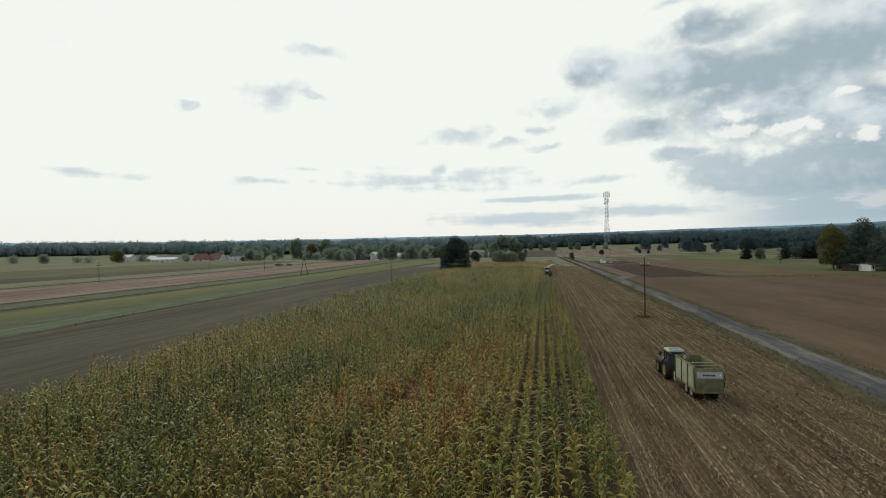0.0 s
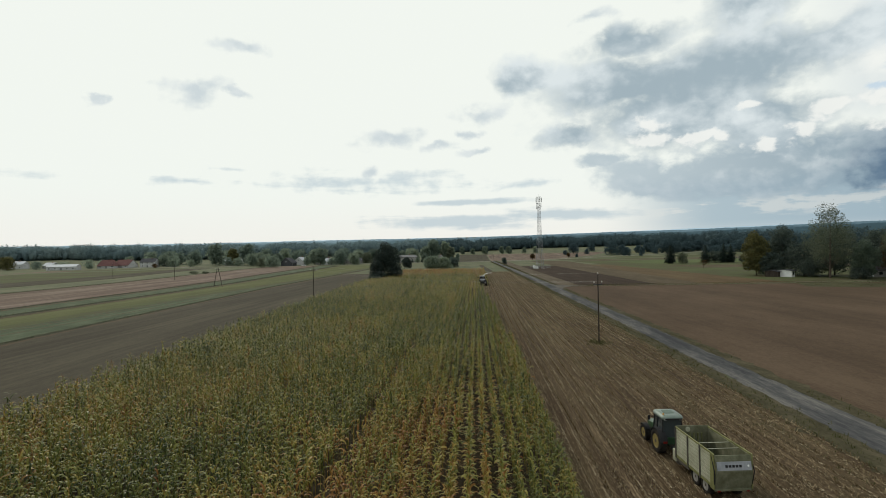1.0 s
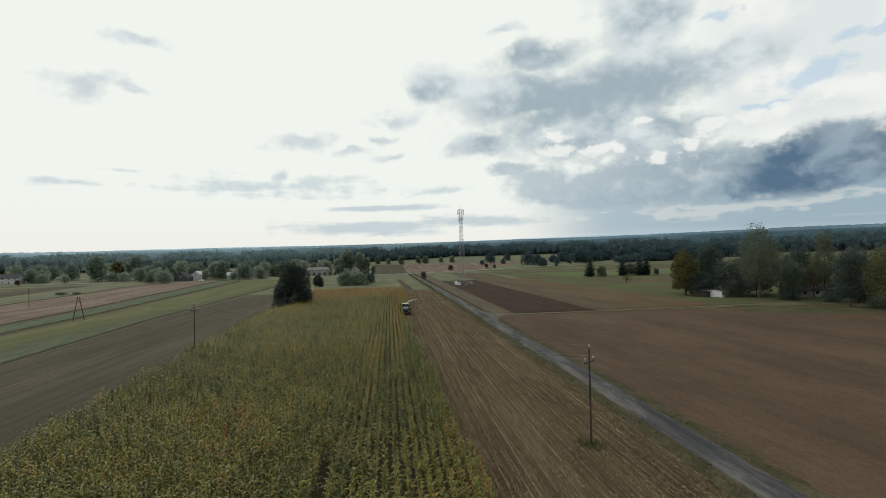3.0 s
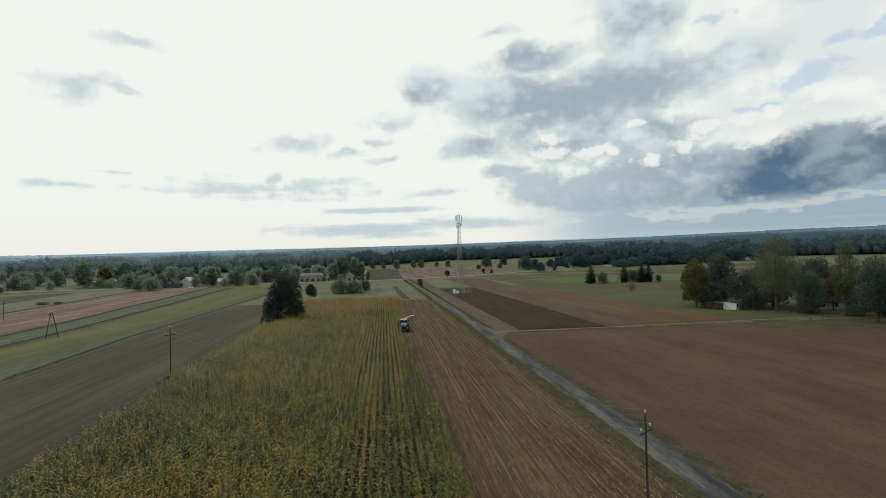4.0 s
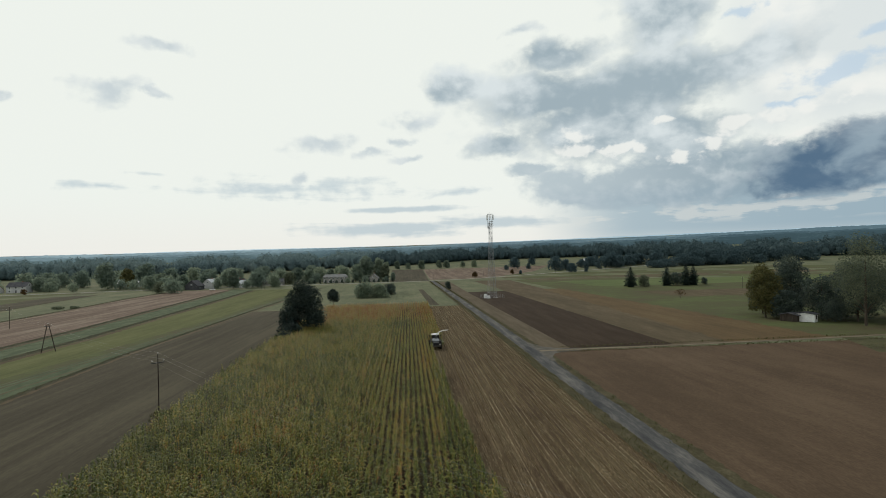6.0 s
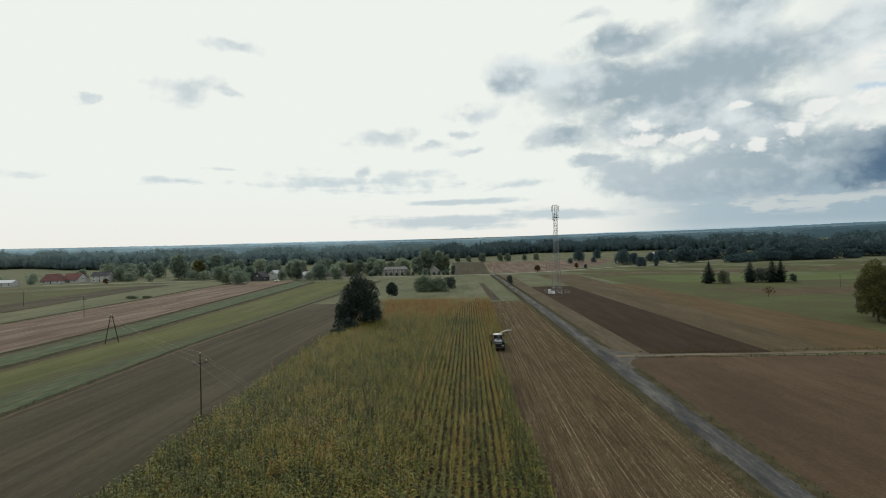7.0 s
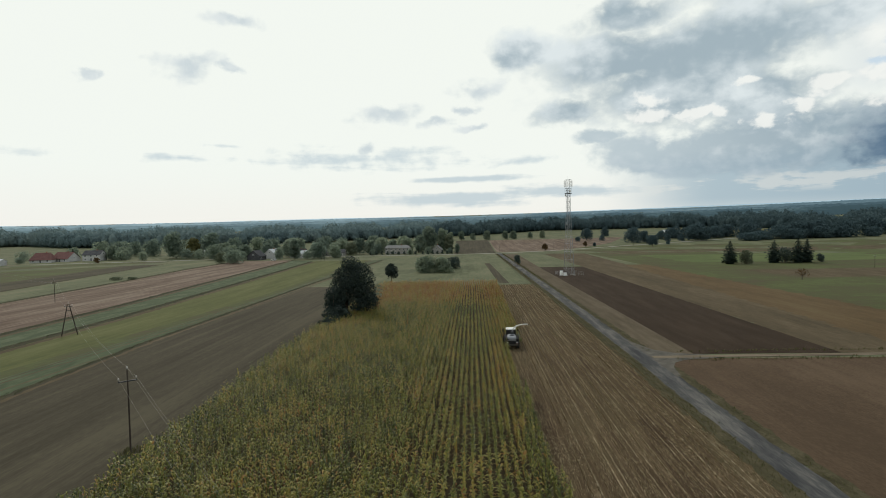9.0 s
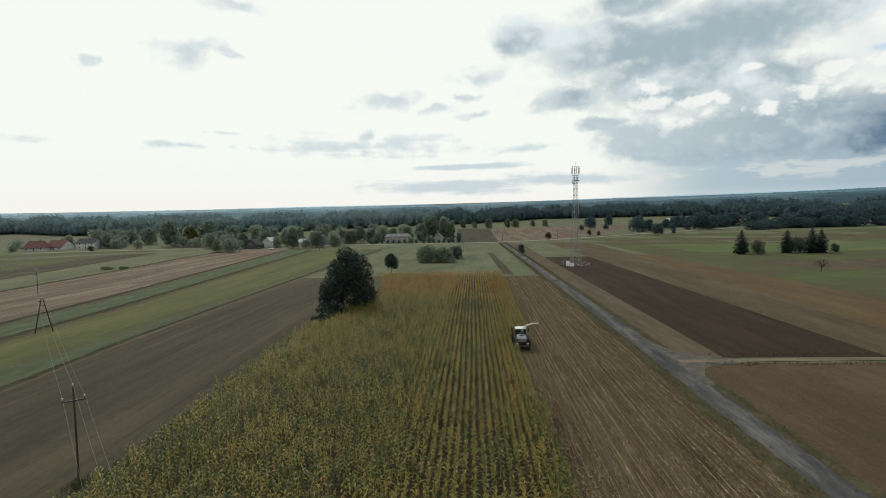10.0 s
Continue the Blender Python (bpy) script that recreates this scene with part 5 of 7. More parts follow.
def far_woods(name, dark, pale, grain):
    """Hazy distance, the haze put into the colour: mottled like tree tops, with thin level fields."""
    m = bpy.data.materials.new(name)
    m.use_nodes = True
    nt, N, L, ma, ramp = node_tools(m)
    b = nt.nodes["Principled BSDF"]
    tc = N("ShaderNodeTexCoord")
    vals = []
    for size, flat in ((grain, 1.0), (grain * 14, 7.0)):
        mp = N("ShaderNodeMapping")
        mp.inputs["Scale"].default_value = (1 / size, 1 / size, flat / size)
        L(tc.outputs["Object"], mp.inputs["Vector"])
        n = N("ShaderNodeTexNoise")
        n.inputs["Scale"].default_value = 1.0
        n.inputs["Detail"].default_value = 4.0
        L(mp.outputs[0], n.inputs["Vector"])
        vals.append(n.outputs["Fac"])
    sep = N("ShaderNodeSeparateXYZ")
    L(tc.outputs["Object"], sep.inputs[0])
    # paler towards -x, painting the brighter haze on the sun's side
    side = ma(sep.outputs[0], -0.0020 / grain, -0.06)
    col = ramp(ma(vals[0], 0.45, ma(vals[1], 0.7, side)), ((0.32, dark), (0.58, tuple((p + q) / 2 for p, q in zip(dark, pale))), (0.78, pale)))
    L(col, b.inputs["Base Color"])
    # the land emits its own colour, standing in for lit haze
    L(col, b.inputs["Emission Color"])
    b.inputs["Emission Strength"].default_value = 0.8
    b.inputs["Roughness"].default_value = 1.0
    b.inputs["Specular IOR Level"].default_value = 0.0
    return m


def ridge(name, label, r, lift, ampl, dark, pale, seed):
    """A far hazy rise of wooded land at the edge of sight: a slope that climbs away, with a ragged top."""
    v, t = [], []
    n, steps = 2600, 3
    for k in range(n):
        a = -math.pi + 2 * math.pi * k / (n - 1)
        u = k * 0.16
        top = lift + 6.0 * max(0.0, min(1.0, a / 0.7, (math.pi - a) / 0.7)) + ampl * noise.noise(Vector((u * 0.045, seed, 0))) + 0.5 * ampl * noise.noise(Vector((u * 0.35, seed, 2))) + 0.30 * ampl * noise.noise(Vector((u * 2.2, seed, 4))) + 0.30 * ampl * noise.noise(Vector((u * 7.0, seed, 6)))
        for j in range(steps):
            q = r + 60.0 * j
            x, y = q * math.sin(a), 50 + q * math.cos(a)
            v.append((x, y, ground_z(x, y) + (-40.0, top * 0.5, top)[j]))
    for k in range(n - 1):
        for j in range(steps - 1):
            o = steps * k + j
            t += [(o, o + steps, o + steps + 1), (o, o + steps + 1, o + 1)]
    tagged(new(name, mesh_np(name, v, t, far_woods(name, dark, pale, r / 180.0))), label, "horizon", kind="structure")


# each rise further off is painted paler and bluer, as haze
ridge("backdrop_ridge", "haze-tinted blue-green woods on rising land", 1500, 14, 6, (0.028, 0.048, 0.057), (0.085, 0.124, 0.134), 1.0)
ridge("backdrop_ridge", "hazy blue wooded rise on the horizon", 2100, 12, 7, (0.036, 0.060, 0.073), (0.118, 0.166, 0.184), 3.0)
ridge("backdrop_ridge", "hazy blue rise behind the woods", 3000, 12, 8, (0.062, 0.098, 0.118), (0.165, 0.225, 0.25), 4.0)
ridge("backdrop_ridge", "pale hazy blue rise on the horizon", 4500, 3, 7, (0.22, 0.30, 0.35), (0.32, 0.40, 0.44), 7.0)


# ---- mast, poles and wires ----
STEEL = surface("galvanised_steel", [(0.17, 0.18, 0.19), (0.24, 0.25, 0.26), (0.33, 0.34, 0.35)], 1.5, 0.2, rough=0.45, metal=0.6, bump=0.05)
DARK_STEEL = surface("dark_steel", [(0.03, 0.032, 0.034), (0.05, 0.052, 0.055), (0.08, 0.08, 0.08)], 0.8, 0.1, rough=0.5, metal=0.4, bump=0.05)
WHITE = surface("white_paint", [(0.62, 0.62, 0.60), (0.74, 0.74, 0.72), (0.80, 0.80, 0.78)], 1.2, 0.15, rough=0.5, bump=0.05)
CONCRETE = surface("concrete", [(0.28, 0.27, 0.25), (0.36, 0.35, 0.33), (0.45, 0.44, 0.41)], 1.0, 0.1, bump=0.2)
POLEWOOD = surface("tarred_pole_wood", [(0.030, 0.024, 0.020), (0.055, 0.045, 0.037), (0.085, 0.072, 0.060)], 1.0, 0.1, stretch=(3, 3, 0.3), bump=0.4)
PORCELAIN = surface("porcelain", [(0.35, 0.33, 0.30), (0.5, 0.48, 0.45), (0.6, 0.58, 0.55)], 0.2, 0.05, rough=0.25, bump=0)
WIRE = surface("aluminium_wire", [(0.22, 0.22, 0.21), (0.28, 0.28, 0.27), (0.34, 0.34, 0.33)], 3, 0.5, rough=0.35, metal=0.7, bump=0)
GLASS = bpy.data.materials.new("window_glass")
GLASS.use_nodes = True
_g = GLASS.node_tree.nodes["Principled BSDF"]
_g.inputs["Base Color"].default_value = (0.03, 0.04, 0.045, 1)
_g.inputs["Roughness"].default_value = 0.06
_g.inputs["Specular IOR Level"].default_value = 0.6


def bar(a, b, r, sides=5):
    return tube(bmesh.new(), [a, b], r, sides)


def make_mast(x, y):
    ob = thing("lattice_mast", "tall grey steel lattice telecom mast in the ploughed field", "mast", at=(x, y, 0), turn=12)
    H, W0, W1 = 38.0, 1.75, 0.7
    half = lambda z: W0 + (W1 - W0) * min(1.0, z / 30.0)
    cs = ((-1, -1), (1, -1), (1, 1), (-1, 1))
    for cx, cy in cs:
        pts = [(cx * half(z), cy * half(z), z) for z in (0, 15, 30, H)]
        part("leg", tube(bmesh.new(), pts, [0.09, 0.08, 0.065, 0.055], 6), STEEL, ob)
        part("footing", new_box(cx * W0 - 0.45, cx * W0 + 0.45, cy * W0 - 0.45, cy * W0 + 0.45, -0.2, 0.35, bevel=0.04), CONCRETE, ob)
    zs = [0.6]
    while zs[-1] < H - 0.8:
        zs.append(min(H, zs[-1] + max(1.25, half(zs[-1]) * 1.25)))
    for i, (z0, z1) in enumerate(zip(zs, zs[1:])):
        for k in range(4):
            a, b = cs[k], cs[(k + 1) % 4]
            h0, h1 = half(z0), half(z1)
            p, q = (a[0] * h0, a[1] * h0, z0), (b[0] * h1, b[1] * h1, z1)
            if i % 2:
                p, q = (b[0] * h0, b[1] * h0, z0), (a[0] * h1, a[1] * h1, z1)
            part("diagonal_brace", bar(p, q, 0.035, 4), STEEL, ob)
            if i % 2 == 0:
                part("cross_brace", bar((a[0] * h1, a[1] * h1, z1), (b[0] * h1, b[1] * h1, z1), 0.04, 4), STEEL, ob)
    # ladder inside
    part("ladder_rail", bar((-0.2, 0.3, 0.4), (-0.2, 0.3, H), 0.03, 4), STEEL, ob)
    part("ladder_rail", bar((0.2, 0.3, 0.4), (0.2, 0.3, H), 0.03, 4), STEEL, ob)
    for z in (36.0, 38.2, 41.9):
        bm = bmesh.new()
        n = 12
        for k in range(n):
            a0, a1 = 2 * math.pi * k / n, 2 * math.pi * (k + 1) / n
            tube(bm, [(1.45 * math.cos(a0), 1.45 * math.sin(a0), z), (1.45 * math.cos(a1), 1.45 * math.sin(a1), z)], 0.05, 5)
        part("ring_frame", bm, STEEL, ob)
    for k in range(8):
        a = 2 * math.pi * k / 8
        part("ring_post", bar((1.45 * math.cos(a), 1.45 * math.sin(a), 36.0), (1.45 * math.cos(a), 1.45 * math.sin(a), 42.0), 0.05), STEEL, ob)
    for k in range(6):
        a = 2 * math.pi * k / 6 + 0.4
        c = Matrix.Translation((1.75 * math.cos(a), 1.75 * math.sin(a), 40.2)) @ Matrix.Rotation(a, 4, "Z")
        bm = new_box(-0.1, 0.1, -0.18, 0.18, -1.3, 1.3, bevel=0.03)
        bmesh.ops.transform(bm, matrix=c, verts=bm.verts)
        part("panel_antenna", bm, WHITE, ob, "slim pale panel antenna")
    for a, z in ((0.9, 35.2), (3.4, 37.0)):
        bm = bmesh.new()
        lathe(bm, [(0, 0.05), (0.05, 0.45), (0.30, 0.48), (0.33, 0.3)], "Y", 16, Matrix.Rotation(a, 4, "Z") @ Matrix.Translation((0, 1.05, z)))
        part("dish_antenna", bm, WHITE, ob, "round white dish antenna", True)
    part("lightning_rod", bar((0, 0, H), (0, 0, 43.6), 0.03), STEEL, ob)
    part("work_platform", new_box(-1.3, 1.3, -1.3, 1.3, 35.86, 35.96), DARK_STEEL, ob)
    for dx, dy, w, h in ((-3.6, -1.4, 1.1, 2.2), (-2.3, -3.0, 1.6, 1.5)):
        c = thing("equipment_cabinet", "white metal equipment cabinet at the mast foot", "cabinet", "mast cabinets", at=(x + dx, y + dy, 0.0), turn=12)
        part("body", new_box(-w / 2, w / 2, -0.5, 0.5, 0.15, h, bevel=0.03), WHITE, c)
        part("plinth", new_box(-w / 2 - 0.1, w / 2 + 0.1, -0.6, 0.6, 0.0, 0.15), CONCRETE, c)
        part("door", new_box(-w / 2 + 0.08, w / 2 - 0.08, -0.53, -0.5, 0.25, h - 0.1, bevel=0.01), WHITE, c)
        part("roof_lid", new_box(-w / 2 - 0.06, w / 2 + 0.06, -0.56, 0.56, h, h + 0.07, bevel=0.02), STEEL, c)
    f = thing("mesh_fence", "low wire fence round the mast foot", "fence", at=(x, y, 0), turn=12)
    for s in range(4):
        m = Matrix.Rotation(s * math.pi / 2, 4, "Z")
        for k in range(4):
            p = m @ Vector((-4.6 + 9.2 * k / 4, -4.6, 0))
            part("post", bar((p.x, p.y, -0.2), (p.x, p.y, 1.7), 0.04), STEEL, f)
        for z in (0.5, 1.1, 1.65):
            p, q = m @ Vector((-4.6, -4.6, z)), m @ Vector((4.6, -4.6, z))
            part("rail", bar(p, q, 0.018, 4), STEEL, f)


make_mast(41.3, 325.7)


def pole(x, y, h, turn, label, arm_z=1.15, arm=0.85, kind=1):
    """A wooden line pole with a crossarm. Returns the three wire places."""
    ob = thing("power_pole", label, "power pole", "power line poles", at=(x, y, ground_z(x, y)), turn=turn)
    if kind == 1:
        part("pole", tube(bmesh.new(), [(0, 0, -0.3), (0.02, 0, h * 0.5), (0, 0, h)], [0.095, 0.082, 0.065], 10), POLEWOOD, ob)
    else:
        for s in (-1, 1):
            part("pole", tube(bmesh.new(), [(s * 1.55, 0, -0.3), (s * 0.16, 0, h)], [0.12, 0.09], 10), POLEWOOD, ob)
        part("tie_bar", bar((-0.42, 0.0, h * 0.80), (0.42, 0.0, h * 0.80), 0.06), DARK_STEEL, ob)
    z = h - arm_z
    part("crossarm", new_box(-arm, arm, -0.06, 0.06, z - 0.06, z + 0.06, bevel=0.012), DARK_STEEL, ob)
    tops = []
    for px, pz in ((-arm + 0.06, z), (arm - 0.06, z), (0.0, h - 0.05)):
        part("pin", bar((px, 0, pz), (px, 0, pz + 0.3), 0.022), DARK_STEEL, ob)
        bm = bmesh.new()
        lathe(bm, [(pz + 0.22, 0.035), (pz + 0.25, 0.075), (pz + 0.32, 0.06), (pz + 0.36, 0.08), (pz + 0.42, 0.045)], "Z", 10, Matrix.Translation((px, 0, 0)))
        part("insulator", bm, PORCELAIN, ob, "small glazed porcelain insulator", True)
        tops.append(pose(x, y, ground_z(x, y), 0, 0, turn) @ Vector((px, 0, pz + 0.38)))
    return tops


LINE = [pole(18.73, 76.3, 8.5, 42, "dark wooden power pole standing in the stubble"),
        pole(-36.4, 138.6, 8.6, 42, "dark wooden power pole at the corn edge"), pole(-91.0, 200.5, 7.0, 42, "dark A-shaped wooden power pole in the green field", 0.5, 0.75, 2),
        pole(-140.0, 257.0, 7.6, 42, "thin wooden power pole in the stubble field"), pole(-205.0, 306.0, 7.6, 42, "far wooden power pole in the fields")]


def wires(line, sag):
    for a, b in zip(line, line[1:]):
        for p, q in zip(a, b):
            pts = [p.lerp(q, u) - Vector((0, 0, sag * 4 * u * (1 - u))) for u in (i / 14 for i in range(15))]
            bm = tube(bmesh.new(), pts, 0.0042, 4)
            me = bpy.data.meshes.new("power_line_wire")
            bm.to_mesh(me)
            bm.free()
            me.materials.append(WIRE)
            tagged(new("power_line_wire", me), "thin grey sagging power line wire between poles", "wire", "power line wires")


wires(LINE, 1.1)
pole(-152, 163, 7.2, 10, "lone thin wooden pole in the grass field")
pole(-106, 458, 6.0, 20, "small A-shaped wooden pole near the houses", 0.5, 0.6, 2)
pole(179, 337, 6.4, 80, "thin wooden pole in the green meadow")
pole(189, 405, 6.4, 80, "thin wooden pole behind the spruces")
pole(21.5, 531, 7.0, 60, "wooden pole at the road crossing")
pole(70, 560, 7.0, 60, "wooden pole beside the village road")
pole(150, 600, 7.0, 50, "wooden pole beside the far road")


# ---- houses ----
RENDER_W = surface("white_render", [(0.34, 0.34, 0.335), (0.43, 0.43, 0.42), (0.52, 0.515, 0.50)], 2.5, 0.3, bump=0.1)
RENDER_G = surface("grey_render", [(0.20, 0.195, 0.18), (0.26, 0.25, 0.23), (0.32, 0.31, 0.28)], 2.5, 0.3, bump=0.1)
TILE_R = surface("red_roof_tile", [(0.110, 0.060, 0.056), (0.150, 0.078, 0.072), (0.190, 0.104, 0.092)], 2.0, 0.3, stretch=(1, 1, 2), bump=0.4)
TILE_D = surface("dark_roof_sheet", [(0.045, 0.045, 0.05), (0.07, 0.07, 0.075), (0.10, 0.10, 0.10)], 2.0, 0.3, bump=0.3)
# pale sheet, raised further so that the roof glint sits in the colour
TILE_G = surface("pale_glint_roof_sheet", [(0.40, 0.41, 0.42), (0.50, 0.51, 0.52), (0.60, 0.60, 0.60)], 2.0, 0.3, rough=0.45, bump=0.2)
SLATE = surface("weathered_roof_sheet", [(0.13, 0.13, 0.13), (0.18, 0.18, 0.175), (0.23, 0.225, 0.22)], 2.0, 0.3, bump=0.3)
BRICK = surface("chimney_brick", [(0.20, 0.09, 0.06), (0.27, 0.13, 0.09), (0.33, 0.18, 0.13)], 0.6, 0.1, bump=0.3)
FRAME = surface("window_frame_white", [(0.6, 0.6, 0.58), (0.7, 0.7, 0.68), (0.76, 0.76, 0.74)], 0.6, 0.1, bump=0)


def house(label, x, y, w, d, hw, hr, turn, wall, roof, windows=3, chimney=True, name="house", category="house", hip=0.0, floors=1):
    """Walls, gabled or hipped roof with eaves, windows with frames, door, chimney. Ridge along x."""
    ob = thing(name, label, category, "village houses" if category == "house" else "", at=(x, y, ground_z(x, y) - 0.1), turn=turn)
    bm = new_box(-w / 2, w / 2, -d / 2, d / 2, 0, hw)
    if not hip:
        for s in (-1, 1):
            vs = [bm.verts.new(p) for p in ((s * w / 2, -d / 2, hw), (s * w / 2, d / 2, hw), (s * w / 2, 0, hw + hr))]
            wv = [bm.verts.new(p) for p in ((s * (w / 2 - 0.25), -d / 2, hw), (s * (w / 2 - 0.25), d / 2, hw), (s * (w / 2 - 0.25), 0, hw + hr))]
            bm.faces.new(vs), bm.faces.new(wv[::-1])
    part("wall", bm, wall, ob)
    e, th = 0.5, 0.18
    bm = bmesh.new()
    slope = hr / (d / 2)
    z0 = hw - e * slope
    rx = w / 2 + (0.4 if not hip else e)
    rr = rx - (hip * d / 2 if hip else 0.0)
    top = [bm.verts.new(p) for p in ((-rx, -d / 2 - e, z0 + th), (rx, -d / 2 - e, z0 + th), (rr, 0, hw + hr + th), (-rr, 0, hw + hr + th), (rx, d / 2 + e, z0 + th), (-rx, d / 2 + e, z0 + th))]
    low = [bm.verts.new(v.co - Vector((0, 0, th))) for v in top]
    for q in ((0, 1, 2, 3), (3, 2, 4, 5)):
        bm.faces.new([top[i] for i in q]), bm.faces.new([low[i] for i in q][::-1])
    if hip:
        for q in ((1, 4, 2), (5, 0, 3)):
            bm.faces.new([top[i] for i in q]), bm.faces.new([low[i] for i in q][::-1])
        rim = ((0, 1), (1, 4), (4, 5), (5, 0))
    else:
        rim = ((0, 1), (1, 2), (2, 4), (4, 5), (5, 3), (3, 0))
    for a, b in rim:
        bm.faces.new((top[a], low[a], low[b], top[b]))
    bmesh.ops.recalc_face_normals(bm, faces=bm.faces)
    rf = part("roof", bm, roof, ob)
    if chimney:
        part("chimney", new_box(w * 0.14, w * 0.14 + 0.7, -0.35, 0.35, hw + hr * 0.75, hw + hr + 0.9, bevel=0.03), BRICK, rf)
    for side in (-1, 1):
        for f in range(floors):
            for k in range(windows):
                px = -w / 2 + w * (k + 0.5) / windows
                pz = 1.5 + 2.7 * f
                yo = side * d / 2
                if f == 0 and k == windows // 2 and side == -1 and windows > 1:
                    part("door", new_box(px - 0.5, px + 0.5, yo - 0.05, yo + 0.05, 0.1, 2.15, bevel=0.02), TILE_D, ob)
                    continue
                fr = part("window", new_box(px - 0.65, px + 0.65, yo - 0.05, yo + 0.05, pz - 0.7, pz + 0.7, bevel=0.015), FRAME, ob)
                part("pane", new_box(px - 0.53, px + 0.53, yo - 0.065, yo + 0.065, pz - 0.58, pz + 0.58), GLASS, fr)
    for s in (-1, 1):
        if not hip and hr > 2:
            xo = s * w / 2
            fr = part("window", new_box(xo - 0.05, xo + 0.05, -0.6, 0.6, hw + 0.2, hw + 1.4, bevel=0.015), FRAME, ob)
            part("pane", new_box(xo - 0.065, xo + 0.065, -0.48, 0.48, hw + 0.32, hw + 1.28), GLASS, fr)
    return ob


house("family house with a steep red tiled roof", -343, 497, 15, 11, 2.6, 5.2, 15, RENDER_W, TILE_R, hip=0.5)
house("wide family house with a red tiled roof", -333, 508, 16, 12, 2.6, 5.0, -10, RENDER_W, TILE_R)
house("white two-storey house with a dark roof", -313, 514, 14, 10, 5.2, 3.2, 5, RENDER_W, TILE_D, floors=2)
house("long low building with a pale sheet roof", -360, 463, 24, 9, 3.2, 1.8, 12, RENDER_W, TILE_G, 5, False, "barn", "barn")
house("white house with a pale sheet roof", -437, 500, 17, 10, 4.6, 2.6, 10, RENDER_W, TILE_G, floors=1)
house("small house behind trees with a pale roof", -402, 500, 12, 9, 3.2, 2.6, -15, RENDER_G, TILE_G)
house("pale low farm building near tall trees", -250, 560, 17, 9, 3.8, 2.8, 8, RENDER_W, TILE_G, 4, False, "barn", "barn")
house("pale farmhouse half hidden by trees", -214, 548, 13, 10, 4.0, 3.0, -12, RENDER_W, TILE_D)
house("dark timber barn with a steep roof", -167, 491, 9, 11, 3.2, 4.2, 80, TILE_D, TILE_D, 2, False, "barn", "barn")
house("white gabled house with a pale roof", -161, 509, 9, 9, 4.2, 3.4, 75, RENDER_W, TILE_G, 2)
house("grey house with a dark roof", -143, 519, 12, 9, 3.6, 3.2, 5, RENDER_G, TILE_D)
house("small white house among trees", -136, 508, 8, 7, 3.2, 2.8, 60, RENDER_W, TILE_G, 2)
house("low dark barn among trees", -116, 531, 17, 8, 3.0, 2.4, 0, RENDER_G, TILE_D, 4, False, "barn", "barn")
house("long pale two-storey house with a red chimney", -65, 543, 21, 9, 5.4, 2.0, 4, RENDER_G, SLATE, 6, floors=2, hip=0.5)
house("grey garden house behind a hedge", -31, 543, 8, 8, 3.6, 3.4, 85, RENDER_G, SLATE, 2)
house("white low house by the far woods", -464, 795, 18, 10, 3.4, 1.8, 10, RENDER_W, TILE_G, 4)
house("small white house at the edge of the woods", 255, 805, 13, 9, 3.6, 2.6, -20, RENDER_W, TILE_G)
house("low grey farm building behind the grove", 148, 199, 20, 6, 2.5, 0.9, -10, RENDER_W, TILE_D, 5, False, "barn", "barn")
house("small shed with a white end wall and flat dark roof", 114.4, 207.6, 2.3, 5.0, 2.4, 0.35, 36, WHITE, TILE_D, 1, False, "shed", "shed")
house("low dark timber lean-to beside the white shed", 111.6, 210.0, 4.0, 4.4, 2.0, 0.5, 36, POLEWOOD, TILE_D, 0, False, "lean_to", "shed")


def hedge(x0, x1, y, h, n, seed):
    for i in range(n):
        tree("hedge_shrub", "clipped dark green garden shrub by the road", x0 + (x1 - x0) * (i + 0.5) / n, y, h * (0.8 + 0.4 * ((i * 7) % 5) / 5), h * 0.75, "dark", seed + i, 0.06, 160, 0.45, 4, 0.0, "shrub", "garden shrubs")


tree("bush", "small brownish bush standing in the field", -289.4, 483.5, 4.2, 4.6, "rust", 610, 0.08, 500, 0.4, 6, 0.05, "bush", trunks=2)
tree("bush", "low olive weedy clump on the field boundary", -173.5, 336.6, 1.5, 6.5, "willow", 611, 0.05, 420, 0.3, 6, 0.0, "bush", trunks=2)
tree("bush", "low olive weedy clump beside another clump", -167.5, 339.5, 1.2, 5.0, "willow", 612, 0.05, 320, 0.3, 5, 0.0, "bush", trunks=2)
hedge(-88, -46, 529, 3.6, 9, 500)
hedge(-44, -12, 528, 3.2, 8, 520)


# ---- vehicles ----
TYRE = surface("tyre_rubber", [(0.014, 0.013, 0.012), (0.024, 0.022, 0.020), (0.045, 0.038, 0.030)], 0.5, 0.08, rough=0.85, bump=0.3)
RIM_Y = surface("yellow_rim", [(0.14, 0.108, 0.04), (0.21, 0.165, 0.06), (0.27, 0.215, 0.09)], 0.4, 0.08, rough=0.45, bump=0.02)
RIM_G = surface("grey_rim", [(0.16, 0.15, 0.14), (0.24, 0.23, 0.21), (0.32, 0.31, 0.29)], 0.4, 0.08, rough=0.5, bump=0.02)
TRACTOR_GREEN = surface("tractor_green", [(0.018, 0.050, 0.022), (0.026, 0.068, 0.030), (0.045, 0.085, 0.045)], 0.8, 0.1, rough=0.35, bump=0.02, spec=0.5)
ROOF_PALE = surface("dusty_roof_green", [(0.11, 0.145, 0.12), (0.16, 0.20, 0.165), (0.23, 0.265, 0.22)], 0.7, 0.12, rough=0.4, bump=0.02, spec=0.5)
